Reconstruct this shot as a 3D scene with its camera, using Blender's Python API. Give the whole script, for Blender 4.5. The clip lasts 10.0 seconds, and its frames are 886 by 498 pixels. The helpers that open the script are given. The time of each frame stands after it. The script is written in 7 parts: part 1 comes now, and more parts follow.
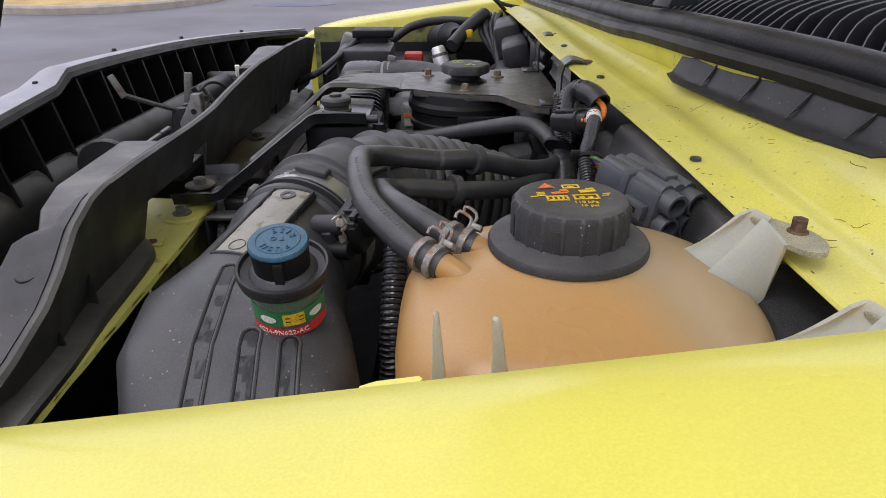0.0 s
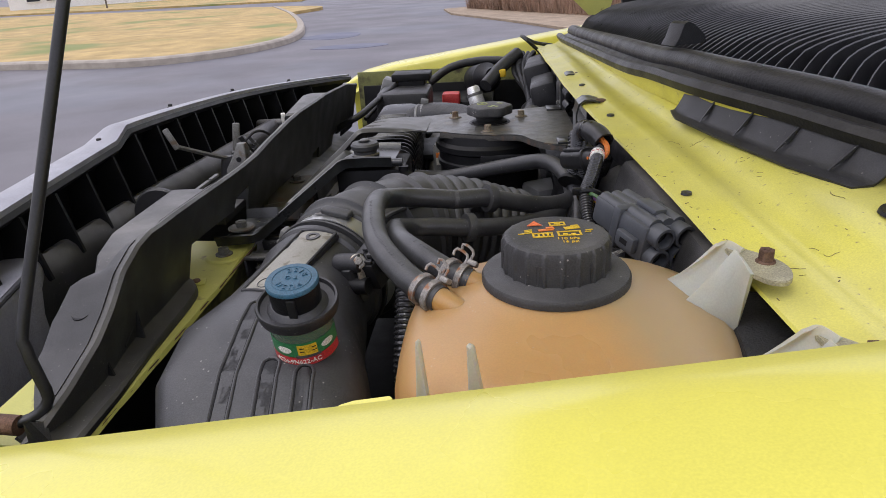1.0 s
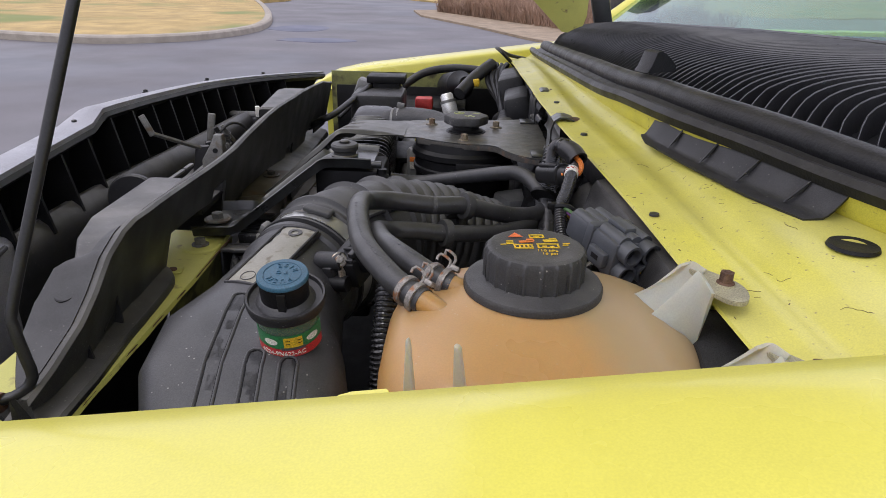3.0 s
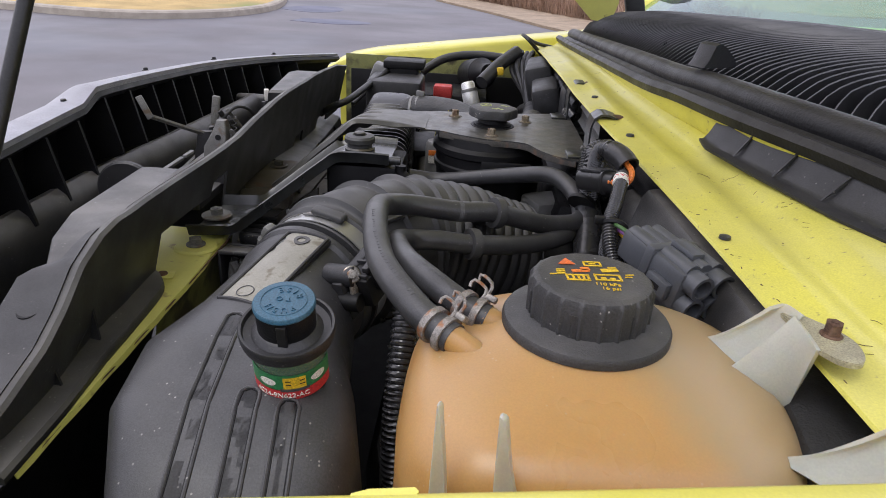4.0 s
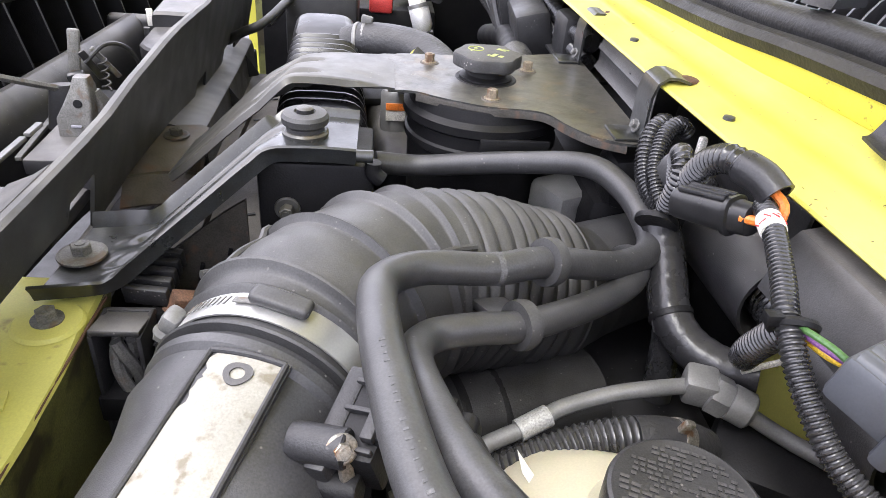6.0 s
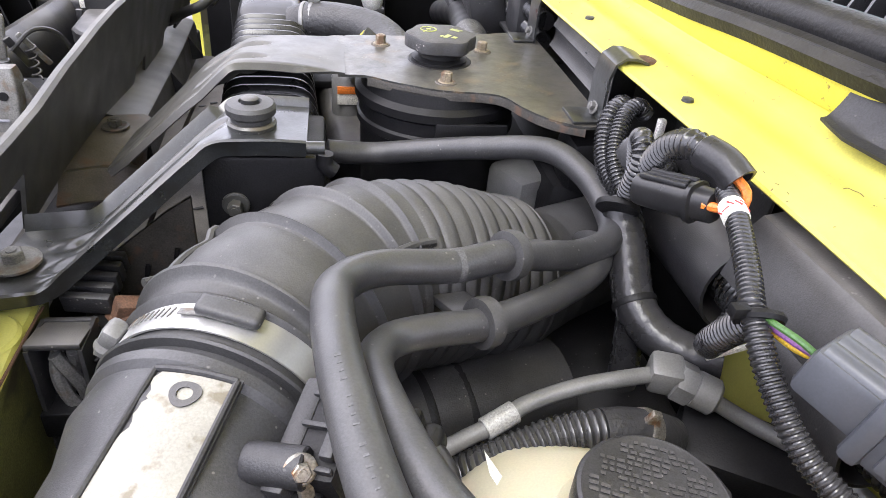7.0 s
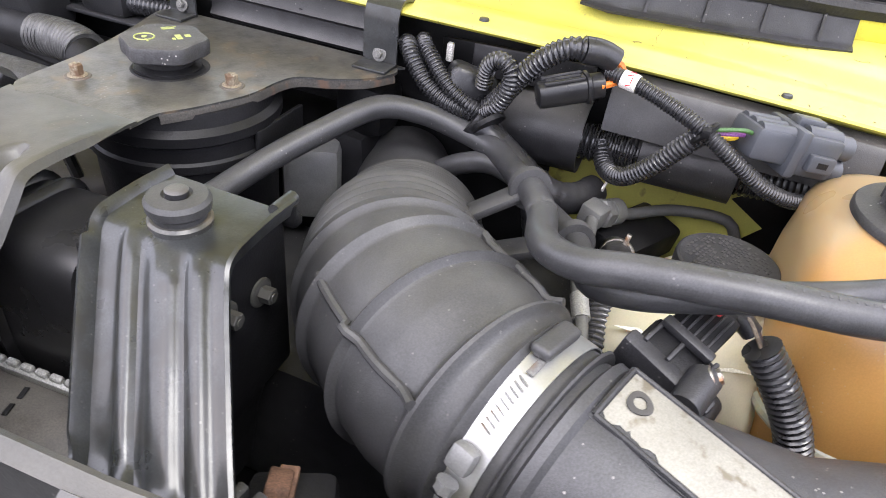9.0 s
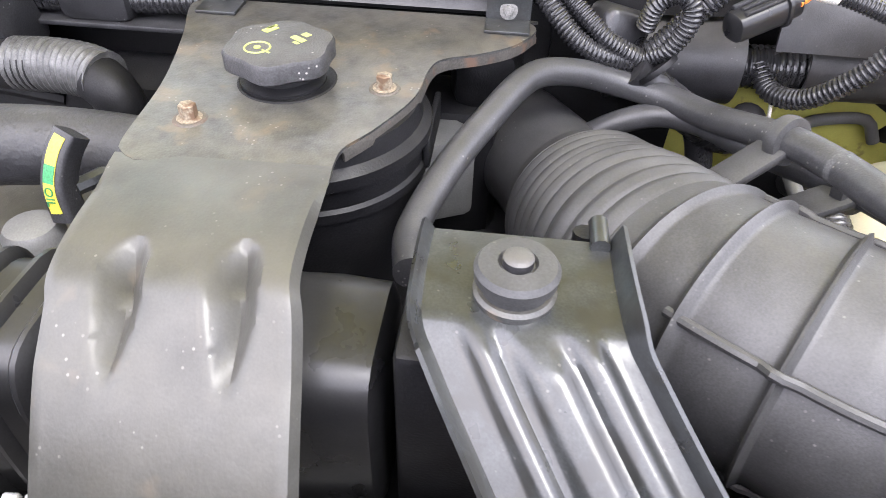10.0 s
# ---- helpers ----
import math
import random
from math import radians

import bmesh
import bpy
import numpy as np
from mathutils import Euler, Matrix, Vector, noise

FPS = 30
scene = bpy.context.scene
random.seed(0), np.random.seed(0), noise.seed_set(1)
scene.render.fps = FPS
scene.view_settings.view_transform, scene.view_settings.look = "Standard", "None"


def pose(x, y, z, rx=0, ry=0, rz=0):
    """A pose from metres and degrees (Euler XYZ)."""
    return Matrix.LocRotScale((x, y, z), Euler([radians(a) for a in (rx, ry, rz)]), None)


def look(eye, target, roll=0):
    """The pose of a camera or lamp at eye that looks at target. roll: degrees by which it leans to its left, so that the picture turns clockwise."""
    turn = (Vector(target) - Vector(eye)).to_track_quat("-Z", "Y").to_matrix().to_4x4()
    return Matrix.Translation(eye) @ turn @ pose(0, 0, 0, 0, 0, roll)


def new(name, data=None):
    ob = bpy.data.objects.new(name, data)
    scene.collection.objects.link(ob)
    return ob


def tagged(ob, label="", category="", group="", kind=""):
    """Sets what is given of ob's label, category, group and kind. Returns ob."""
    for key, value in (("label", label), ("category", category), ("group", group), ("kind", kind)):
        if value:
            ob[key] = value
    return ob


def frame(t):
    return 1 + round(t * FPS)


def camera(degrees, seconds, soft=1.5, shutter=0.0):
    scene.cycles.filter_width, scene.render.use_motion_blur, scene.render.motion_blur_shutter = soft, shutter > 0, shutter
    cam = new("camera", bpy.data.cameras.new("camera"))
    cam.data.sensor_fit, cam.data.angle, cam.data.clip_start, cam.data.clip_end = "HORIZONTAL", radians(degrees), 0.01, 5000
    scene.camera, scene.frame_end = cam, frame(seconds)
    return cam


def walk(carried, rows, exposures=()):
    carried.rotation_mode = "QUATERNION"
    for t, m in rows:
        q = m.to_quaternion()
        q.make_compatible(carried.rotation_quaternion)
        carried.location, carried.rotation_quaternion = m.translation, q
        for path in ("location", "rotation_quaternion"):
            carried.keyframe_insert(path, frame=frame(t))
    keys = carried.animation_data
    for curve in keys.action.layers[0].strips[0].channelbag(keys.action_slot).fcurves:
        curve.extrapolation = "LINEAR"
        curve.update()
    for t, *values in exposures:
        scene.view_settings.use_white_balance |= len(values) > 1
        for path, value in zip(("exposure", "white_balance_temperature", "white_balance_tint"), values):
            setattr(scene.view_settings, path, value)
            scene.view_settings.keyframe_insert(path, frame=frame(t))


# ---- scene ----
# the camera and its walk
cam = camera(66.9, 10.0, soft=0.6, shutter=0.1)
PATH = [
    (0, (0.028, 0.034, 1.267), (0.02, 1.838, 0.405), -0.1),
    (0.5, (0.057, 0.013, 1.278), (-0.081, 1.834, 0.461), -2.0),
    (1, (0.068, 0.0, 1.285), (-0.11, 1.837, 0.514), -3.5),
    (1.5, (0.067, -0.009, 1.287), (-0.033, 1.839, 0.528), -1.3),
    (2, (0.064, -0.017, 1.29), (-0.066, 1.844, 0.571), -2.4),
    (2.5, (0.063, -0.02, 1.292), (-0.068, 1.84, 0.568), -1.2),
    (2.7, (0.058, -0.024, 1.297), (-0.019, 1.833, 0.557), 0.5),
    (3.8, (0.034, 0.027, 1.293), (-0.011, 1.855, 0.483), 2.8),
    (4, (0.029, 0.06, 1.286), (-0.034, 1.889, 0.481), 3.3),
    (4.5, (-0.026, 0.155, 1.268), (0.058, 1.954, 0.398), 4.7),
    (5, (-0.057, 0.214, 1.247), (0.127, 1.972, 0.312), 5.1),
    (5.5, (-0.05, 0.281, 1.271), (0.147, 2.002, 0.273), 5.2),
    (7, (-0.041, 0.342, 1.277), (0.282, 1.976, 0.17), 5.7),
    (7.5, (-0.113, 0.323, 1.292), (0.459, 1.931, 0.249), 6.0),
    (7.7, (-0.165, 0.314, 1.313), (0.49, 1.882, 0.258), 2.7),
    (8, (-0.238, 0.35, 1.313), (0.659, 1.753, 0.207), 5.7),
    (8.2, (-0.262, 0.397, 1.306), (0.807, 1.644, 0.165), 5.1),
    (8.5, (-0.29, 0.445, 1.296), (0.968, 1.461, 0.119), 6.9),
    (9, (-0.323, 0.564, 1.288), (1.214, 1.094, 0.124), 6.8),
    (9.5, (-0.348, 0.7, 1.287), (1.196, 0.995, 0.051), 3.9),
    (10, (-0.289, 0.802, 1.271), (1.203, 0.936, -0.054), 1.9),
]
walk(cam, [(t, look(eye, target, roll)) for t, eye, target, roll in PATH],
     [(0.0, 0.25), (3.0, 0.2), (4.0, 0.4), (4.5, 1.31), (5.0, 1.73), (5.5, 1.88), (7.0, 1.89), (8.0, 1.93), (8.5, 1.87), (9.0, 1.78), (9.5, 1.8), (10.0, 2.4)])

from mathutils.bvhtree import BVHTree

# world and sun: a bright overcast sky
world = bpy.data.worlds.new("overcast")
scene.world = world
world.use_nodes = True
wn = world.node_tree.nodes
wl = world.node_tree.links
sky = wn.new("ShaderNodeTexSky")
sky.sky_type, sky.sun_disc = "NISHITA", False
sky.sun_elevation, sky.sun_rotation = radians(50), radians(-60)
sky.air_density, sky.dust_density = 1.0, 3.0
cloud = wn.new("ShaderNodeMix")
cloud.data_type = "RGBA"
cloud.inputs[0].default_value = 0.8
grad = wn.new("ShaderNodeTexCoord")
gsep = wn.new("ShaderNodeSeparateXYZ")
gmap = wn.new("ShaderNodeMapRange")
gmap.inputs[3].default_value, gmap.inputs[4].default_value = 0.0, 1.0
gcol = wn.new("ShaderNodeMix")
gcol.data_type = "RGBA"
gcol.inputs[6].default_value, gcol.inputs[7].default_value = (6.6, 6.5, 7.6, 1), (11.2, 11.0, 13.1, 1)
wl.new(grad.outputs["Generated"], gsep.inputs[0])
wl.new(gsep.outputs[2], gmap.inputs[0])
wl.new(gmap.outputs[0], gcol.inputs[0])
wl.new(gcol.outputs[2], cloud.inputs[7])
wl.new(sky.outputs[0], cloud.inputs[6])
wl.new(cloud.outputs[2], wn["Background"].inputs[0])
wn["Background"].inputs[1].default_value = 0.13
sun = new("sun", bpy.data.lights.new("sun", "SUN"))
sun.data.energy, sun.data.angle, sun.data.color = 0.8, radians(25), (1.0, 0.97, 0.92)
sun.matrix_world = look((0, 0, 0), (0.35, 0.45, -1.0))


# ---- materials ----
def mat(name, base, rough=0.5, metal=0.0, vary=0.25, scale=60.0, dust=0.0, dust_col=(0.28, 0.275, 0.27), bump=0.1, bump_scale=400.0,
        spots=0.0, coat=0.0, sss=0.0, second=None, second_amount=0.5, second_scale=12.0, trans=0.0, spec=0.5, grain=0.32):
    """A procedural surface: base colour varied at two scales, a second tone in patches, dust on faces that look up, specks and fine relief."""
    m = bpy.data.materials.new(name)
    m.use_nodes = True
    n, l = m.node_tree.nodes, m.node_tree.links
    p = n["Principled BSDF"]
    co = n.new("ShaderNodeTexCoord")
    info = n.new("ShaderNodeObjectInfo")

    def tex(sc, detail=4.0):
        t = n.new("ShaderNodeTexNoise")
        t.inputs["Scale"].default_value, t.inputs["Detail"].default_value = sc, detail
        l.new(co.outputs["Object"], t.inputs["Vector"])
        return t.outputs["Fac"]

    def ramp(src, a, b, lo=0.0, hi=1.0):
        r = n.new("ShaderNodeMapRange")
        for k, v in zip(range(1, 5), (a, b, lo, hi)):
            r.inputs[k].default_value = v
        l.new(src, r.inputs[0])
        return r.outputs[0]

    def mix(fac, a, b):
        x = n.new("ShaderNodeMix")
        x.data_type = "RGBA"
        for k, v in ((0, fac), (6, a), (7, b)):
            if isinstance(v, (tuple, float)):
                x.inputs[k].default_value = (*v, 1) if isinstance(v, tuple) else v
            else:
                l.new(v, x.inputs[k])
        return x.outputs[2]

    dark = tuple(c * (1 - vary) for c in base)
    lite = tuple(min(1.0, c * (1 + vary)) for c in base)
    col = mix(ramp(tex(scale), 0.3, 0.7), dark, lite)
    col = mix(ramp(tex(scale * 0.17, 2.0), 0.35, 0.7, 0.0, 0.55), col, tuple(c * (1 - 0.7 * vary) for c in base))
    rg = ramp(tex(scale * 0.6), 0.3, 0.7, max(0.03, rough - 0.09), min(1.0, rough + 0.09))
    if grain:
        g = ramp(tex(900.0, 6.0), 0.32, 0.68, 1 - grain, 1 + grain)
        x = n.new("ShaderNodeVectorMath")
        x.operation = "SCALE"
        l.new(col, x.inputs[0])
        l.new(g, x.inputs["Scale"])
        col = x.outputs[0]
    if second:
        f = ramp(tex(second_scale, 8.0), 0.62 - 0.3 * second_amount, 0.72 - 0.3 * second_amount)
        col = mix(f, col, second)
    if dust:
        geo = n.new("ShaderNodeNewGeometry")
        sep = n.new("ShaderNodeSeparateXYZ")
        l.new(geo.outputs["Normal"], sep.inputs[0])
        up = ramp(sep.outputs[2], 0.15, 0.95, 0.04, 1.0)
        mul = n.new("ShaderNodeMath")
        mul.operation = "MULTIPLY"
        l.new(up, mul.inputs[0])
        l.new(ramp(tex(scale * 0.35, 6.0), 0.3, 0.75, 0.15 * dust, dust), mul.inputs[1])
        col = mix(mul.outputs[0], col, dust_col)
    if spots:
        v = n.new("ShaderNodeTexVoronoi")
        v.inputs["Scale"].default_value = 210.0
        v.inputs["Randomness"].default_value = 1.0
        l.new(co.outputs["Object"], v.inputs["Vector"])
        near = ramp(v.outputs["Distance"], 0.10, 0.16, 1.0, 0.0)
        pick = ramp(tex(45.0, 3.0), 0.52, 0.62, 0.0, spots)
        mul2 = n.new("ShaderNodeMath")
        mul2.operation = "MULTIPLY"
        l.new(near, mul2.inputs[0])
        l.new(pick, mul2.inputs[1])
        col = mix(mul2.outputs[0], col, (0.5, 0.48, 0.44))
    l.new(col, p.inputs["Base Color"])
    l.new(rg, p.inputs["Roughness"])
    p.inputs["Metallic"].default_value = metal
    p.inputs["Specular IOR Level"].default_value = spec
    p.inputs["Coat Weight"].default_value = coat
    p.inputs["Coat Roughness"].default_value = 0.12
    p.inputs["Transmission Weight"].default_value = trans
    if sss:
        p.inputs["Subsurface Weight"].default_value = sss
        p.inputs["Subsurface Radius"].default_value = (0.03, 0.018, 0.008)
        p.inputs["Subsurface Scale"].default_value = 0.6
    if bump:
        b = n.new("ShaderNodeBump")
        b.inputs["Strength"].default_value, b.inputs["Distance"].default_value = bump, 0.001
        l.new(tex(bump_scale, 3.0), b.inputs["Height"])
        l.new(b.outputs[0], p.inputs["Normal"])
    return m


YELLOW = mat("yellow_paint", (0.72, 0.665, 0.105), 0.32, vary=0.04, scale=20, dust=0.10, bump=0.02, bump_scale=900, coat=0.35, grain=0.05)
YELLOW_DIRTY = mat("yellow_paint_dirty", (0.67, 0.62, 0.085), 0.45, vary=0.08, scale=30, dust=0.40, dust_col=(0.54, 0.50, 0.27), bump=0.08, bump_scale=500,
                   second=(0.22, 0.16, 0.06), second_amount=-0.09, second_scale=210, coat=0.25, grain=0.10)
YELLOW_INNER = mat("yellow_inner_paint", (0.58, 0.56, 0.14), 0.45, vary=0.10, scale=22, dust=0.12, dust_col=(0.44, 0.41, 0.20), second=(0.20, 0.13, 0.06), second_amount=0.0, second_scale=45, grain=0.06)
# Darker yellow: shade low in the bay is put into this grimy colour.
YELLOW_SHADE_GRIME = mat("shaded_grimy_yellow_paint", (0.24, 0.245, 0.09), 0.55, vary=0.35, scale=18, dust=0.2, dust_col=(0.20, 0.19, 0.13), bump=0.2, second=(0.07, 0.06, 0.035), second_amount=0.4, second_scale=22, grain=0.3)
PLASTIC = mat("black_plastic", (0.022, 0.022, 0.024), 0.46, vary=0.35, dust=0.13, spots=0.3, bump=0.22, bump_scale=1100, spec=0.45, grain=0.36)
# Near-black plastic; on inner parts its colour also stands in for deep shade.
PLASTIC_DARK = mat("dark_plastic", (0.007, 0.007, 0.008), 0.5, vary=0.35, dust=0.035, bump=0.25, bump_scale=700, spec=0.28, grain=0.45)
# Top dust is raised so its colour also paints sky sheen on upward faces.
PLASTIC_GREY = mat("dusty_sky_sheen_plastic", (0.020, 0.020, 0.022), 0.42, vary=0.35, dust=0.6, dust_col=(0.265, 0.252, 0.232), spots=0.25, bump=0.22, bump_scale=1300, grain=0.36)
COVER = mat("support_cover_plastic", (0.030, 0.030, 0.030), 0.44, vary=0.3, scale=45, dust=0.62, dust_col=(0.200, 0.190, 0.168), spots=0.3, bump=0.2, bump_scale=1200, spec=0.4, grain=0.36,
            second=(0.034, 0.034, 0.034), second_amount=0.12, second_scale=70)
DUCT = mat("duct_plastic", (0.041, 0.041, 0.043), 0.42, vary=0.15, dust=0.15, dust_col=(0.24, 0.24, 0.245), spots=0.5, bump=0.18, bump_scale=1500, grain=0.30)
BOOT = mat("boot_rubber", (0.038, 0.038, 0.039), 0.50, vary=0.22, dust=0.22, dust_col=(0.24, 0.235, 0.225), spots=0.18, bump=0.14, bump_scale=1200, grain=0.26)
HOSE = mat("hose_rubber", (0.040, 0.040, 0.042), 0.38, vary=0.3, dust=0.2, dust_col=(0.22, 0.22, 0.22), bump=0.12, bump_scale=1200, grain=0.26, spots=0.25)
CONDUIT = mat("conduit_plastic", (0.020, 0.020, 0.022), 0.26, vary=0.25, dust=0.18, bump=0.05, spec=0.7)
TAPE = mat("wrapping_tape", (0.020, 0.020, 0.022), 0.3, vary=0.3, dust=0.14, bump=0.3, bump_scale=250)
STEEL_BLACK = mat("black_painted_steel", (0.024, 0.026, 0.027), 0.34, vary=0.3, scale=90, dust=0.10, dust_col=(0.17, 0.17, 0.155), bump=0.14, bump_scale=250, coat=0.4, spots=0.12, spec=0.5, grain=0.3, second=(0.016, 0.016, 0.015), second_amount=0.4, second_scale=60)
STEEL_RUSTY = mat("stained_steel", (0.042, 0.043, 0.042), 0.40, vary=0.5, scale=150, dust=0.60, dust_col=(0.140, 0.128, 0.100), second=(0.105, 0.078, 0.052), second_amount=0.16, grain=0.34, spots=0.25,
                  second_scale=46, bump=0.2, bump_scale=450, coat=0.12, spec=0.5)
FOOT_DUST = mat("brown_dusted_steel", (0.080, 0.068, 0.055), 0.6, vary=0.35, scale=60, dust=0.4, dust_col=(0.135, 0.122, 0.102), bump=0.3, second=(0.10, 0.055, 0.035), second_amount=0.2, second_scale=40, grain=0.3)
LEG = mat("satin_black_steel", (0.045, 0.045, 0.042), 0.40, vary=0.25, scale=70, dust=0.55, dust_col=(0.130, 0.121, 0.100), second=(0.075, 0.064, 0.050), second_amount=-0.02, second_scale=40, bump=0.08, bump_scale=500, coat=0.06, grain=0.14, spots=0.2)
RUSTY_ZINC = mat("rusted_zinc", (0.27, 0.225, 0.165), 0.55, metal=0.3, vary=0.3, scale=140, bump=0.3, second=(0.15, 0.095, 0.06), second_amount=0.25, second_scale=110)
STEEL_EDGE = mat("rusty_edge", (0.050, 0.046, 0.040), 0.6, vary=0.3, scale=80, second=(0.090, 0.056, 0.038), second_amount=0.2, second_scale=60, bump=0.5, bump_scale=300)
TANK_BLACK = mat("glossy_black_plastic", (0.012, 0.012, 0.013), 0.33, vary=0.25, dust=0.10, bump=0.06, bump_scale=300)
CAP = mat("dusty_cap_plastic", (0.034, 0.034, 0.036), 0.55, vary=0.3, scale=90, dust=0.30, dust_col=(0.22, 0.21, 0.20), spots=0.6, bump=0.4, bump_scale=900)
MILKY_DIRTY = mat("dirty_milky_plastic", (0.36, 0.33, 0.21), 0.5, vary=0.3, dust=0.2, spots=0.3, bump=0.1)
CLOTH = mat("crinkled_cloth", (0.075, 0.075, 0.075), 0.45, vary=0.4, scale=150, bump=1.0, bump_scale=160, spec=0.7)
BRAID = mat("braided_rubber", (0.020, 0.020, 0.022), 0.5, vary=0.3, dust=0.14, bump=0.9, bump_scale=260)
ROD = mat("black_rod", (0.014, 0.014, 0.015), 0.4, vary=0.3, dust=0.05, bump=0.2, bump_scale=500)
RUST = mat("rust", (0.115, 0.060, 0.036), 0.8, vary=0.5, scale=120, bump=0.6, bump_scale=300, second=(0.20, 0.125, 0.080), second_amount=0.15, second_scale=60)
ZINC = mat("zinc_steel", (0.38, 0.36, 0.32), 0.42, metal=0.85, vary=0.2, scale=90, bump=0.15, second=(0.28, 0.16, 0.09), second_amount=0.2, second_scale=90)
STEEL_DUST = mat("dusty_steel", (0.15, 0.148, 0.14), 0.6, metal=0.2, vary=0.25, scale=120, dust=0.25, bump=0.2, second=(0.12, 0.085, 0.055), second_amount=0.15, second_scale=70)
CLAMP = mat("tarnished_spring_steel", (0.27, 0.25, 0.23), 0.5, metal=0.35, vary=0.25, scale=160, bump=0.3, second=(0.26, 0.11, 0.045), second_amount=0.32, second_scale=110)
STEEL = mat("stainless_band", (0.52, 0.52, 0.51), 0.44, metal=0.8, vary=0.04, scale=80, bump=0.06, second=(0.42, 0.38, 0.28), second_amount=0.03, second_scale=30, grain=0.04)
ALU = mat("worn_aluminium", (0.275, 0.265, 0.225), 0.5, metal=0.15, vary=0.14, scale=40, bump=0.15, bump_scale=700, second=(0.165, 0.145, 0.105), second_amount=0.14, second_scale=95, grain=0.12)
SILVER = mat("bright_aluminium", (0.74, 0.74, 0.74), 0.38, metal=0.4, vary=0.03, bump=0.12)
ALU_CAST = mat("cast_aluminium", (0.20, 0.20, 0.197), 0.5, metal=0.4, vary=0.15, bump=0.15, grain=0.1)
SEAM = mat("seam_aluminium", (0.42, 0.42, 0.41), 0.5, metal=0.3, vary=0.15, bump=0.15)
TANK = mat("amber_plastic", (0.47, 0.255, 0.08), 0.36, vary=0.10, scale=10, dust=0.38, dust_col=(0.42, 0.33, 0.22), bump=0.06, bump_scale=600, sss=0.35, spots=0.25, grain=0.06)
TANK_CLEAR = mat("milky_plastic", (0.43, 0.42, 0.355), 0.38, vary=0.08, scale=40, dust=0.25, dust_col=(0.42, 0.38, 0.30), bump=0.04, sss=0.5, grain=0.05)
WASHER = mat("beige_plastic", (0.56, 0.52, 0.38), 0.4, vary=0.06, scale=18, dust=0.15, bump=0.05, sss=0.25, grain=0.05)
CONN = mat("grey_connector", (0.062, 0.067, 0.078), 0.42, vary=0.12, dust=0.15, bump=0.05, grain=0.08)
# The dust tone here paints in the light on the slats' top edges.
SLAT = mat("grille_plastic", (0.032, 0.032, 0.034), 0.36, vary=0.3, dust=0.4, dust_col=(0.22, 0.22, 0.22), bump=0.2, bump_scale=700, spec=0.5)
SEAL = mat("weather_seal", (0.014, 0.014, 0.015), 0.45, vary=0.3, dust=0.22, dust_col=(0.20, 0.185, 0.155), bump=0.5, bump_scale=350, spec=0.35)
BLUE = mat("blue_plastic", (0.032, 0.100, 0.158), 0.45, vary=0.1, dust=0.10, bump=0.1, spots=0.2)
WHITE = mat("white_label", (0.78, 0.76, 0.70), 0.5, vary=0.04, bump=0.0)
LGREEN = mat("green_label", (0.03, 0.20, 0.07), 0.4, vary=0.05, bump=0.0)
LYELLOW = mat("yellow_print", (0.75, 0.50, 0.03), 0.5, vary=0.1, bump=0.0)
LIME = mat("lime_print", (0.36, 0.40, 0.12), 0.5, vary=0.1, bump=0.0)
OILY = mat("faded_yellow_label", (0.50, 0.46, 0.05), 0.5, vary=0.1, bump=0.0)
LRED = mat("red_label", (0.55, 0.035, 0.04), 0.4, vary=0.05, bump=0.0)
RED = mat("red_plastic", (0.60, 0.06, 0.06), 0.45, vary=0.1, dust=0.15, bump=0.05)
ORANGE = mat("orange_wire", (0.80, 0.22, 0.04), 0.4, vary=0.1, bump=0.0)
GREEN_W = mat("green_wire", (0.06, 0.14, 0.04), 0.4, vary=0.1, bump=0.0)
PURPLE = mat("purple_wire", (0.24, 0.08, 0.28), 0.4, vary=0.1, bump=0.0)
PRINT = mat("grey_print", (0.088, 0.088, 0.09), 0.6, vary=0.3, scale=300, bump=0.0)
MUD = mat("brown_plastic", (0.075, 0.066, 0.055), 0.75, vary=0.3, dust=0.3, bump=0.3)
FOAM = mat("black_mesh_fabric", (0.016, 0.016, 0.016), 0.7, vary=0.3, bump=1.0, bump_scale=500)
HEADER = mat("header_chrome", (0.33, 0.33, 0.37), 0.42, metal=0.25, vary=0.16, scale=40, dust=0.2, dust_col=(0.36, 0.35, 0.35), bump=0.2, spots=0.2)
ASPHALT = mat("asphalt", (0.105, 0.096, 0.104), 0.55, vary=0.18, scale=1.2, bump=0.5, bump_scale=60, second=(0.11, 0.11, 0.125), second_amount=0.4, second_scale=0.25)
GRASS = mat("winter_grass", (0.42, 0.30, 0.12), 0.9, vary=0.25, scale=1.8, bump=1.0, bump_scale=25, second=(0.20, 0.22, 0.07), second_amount=0.25, second_scale=0.3)
CONCRETE = mat("concrete", (0.34, 0.30, 0.25), 0.85, vary=0.2, scale=6, bump=0.4, bump_scale=40)
SIDING = mat("white_siding", (0.72, 0.72, 0.70), 0.6, vary=0.05, scale=2)
ROOF = mat("roof_shingle", (0.12, 0.115, 0.11), 0.8, vary=0.2, scale=4)
BRUSH = mat("dry_brush", (0.36, 0.24, 0.17), 0.9, vary=0.4, scale=3)
BARK = mat("bark", (0.11, 0.09, 0.07), 0.9, vary=0.3, scale=9)
CARDARK = mat("dark_car_paint", (0.03, 0.035, 0.045), 0.25, vary=0.1, coat=0.5)
CARWHITE = mat("white_car_paint", (0.75, 0.75, 0.76), 0.3, vary=0.03, coat=0.4)
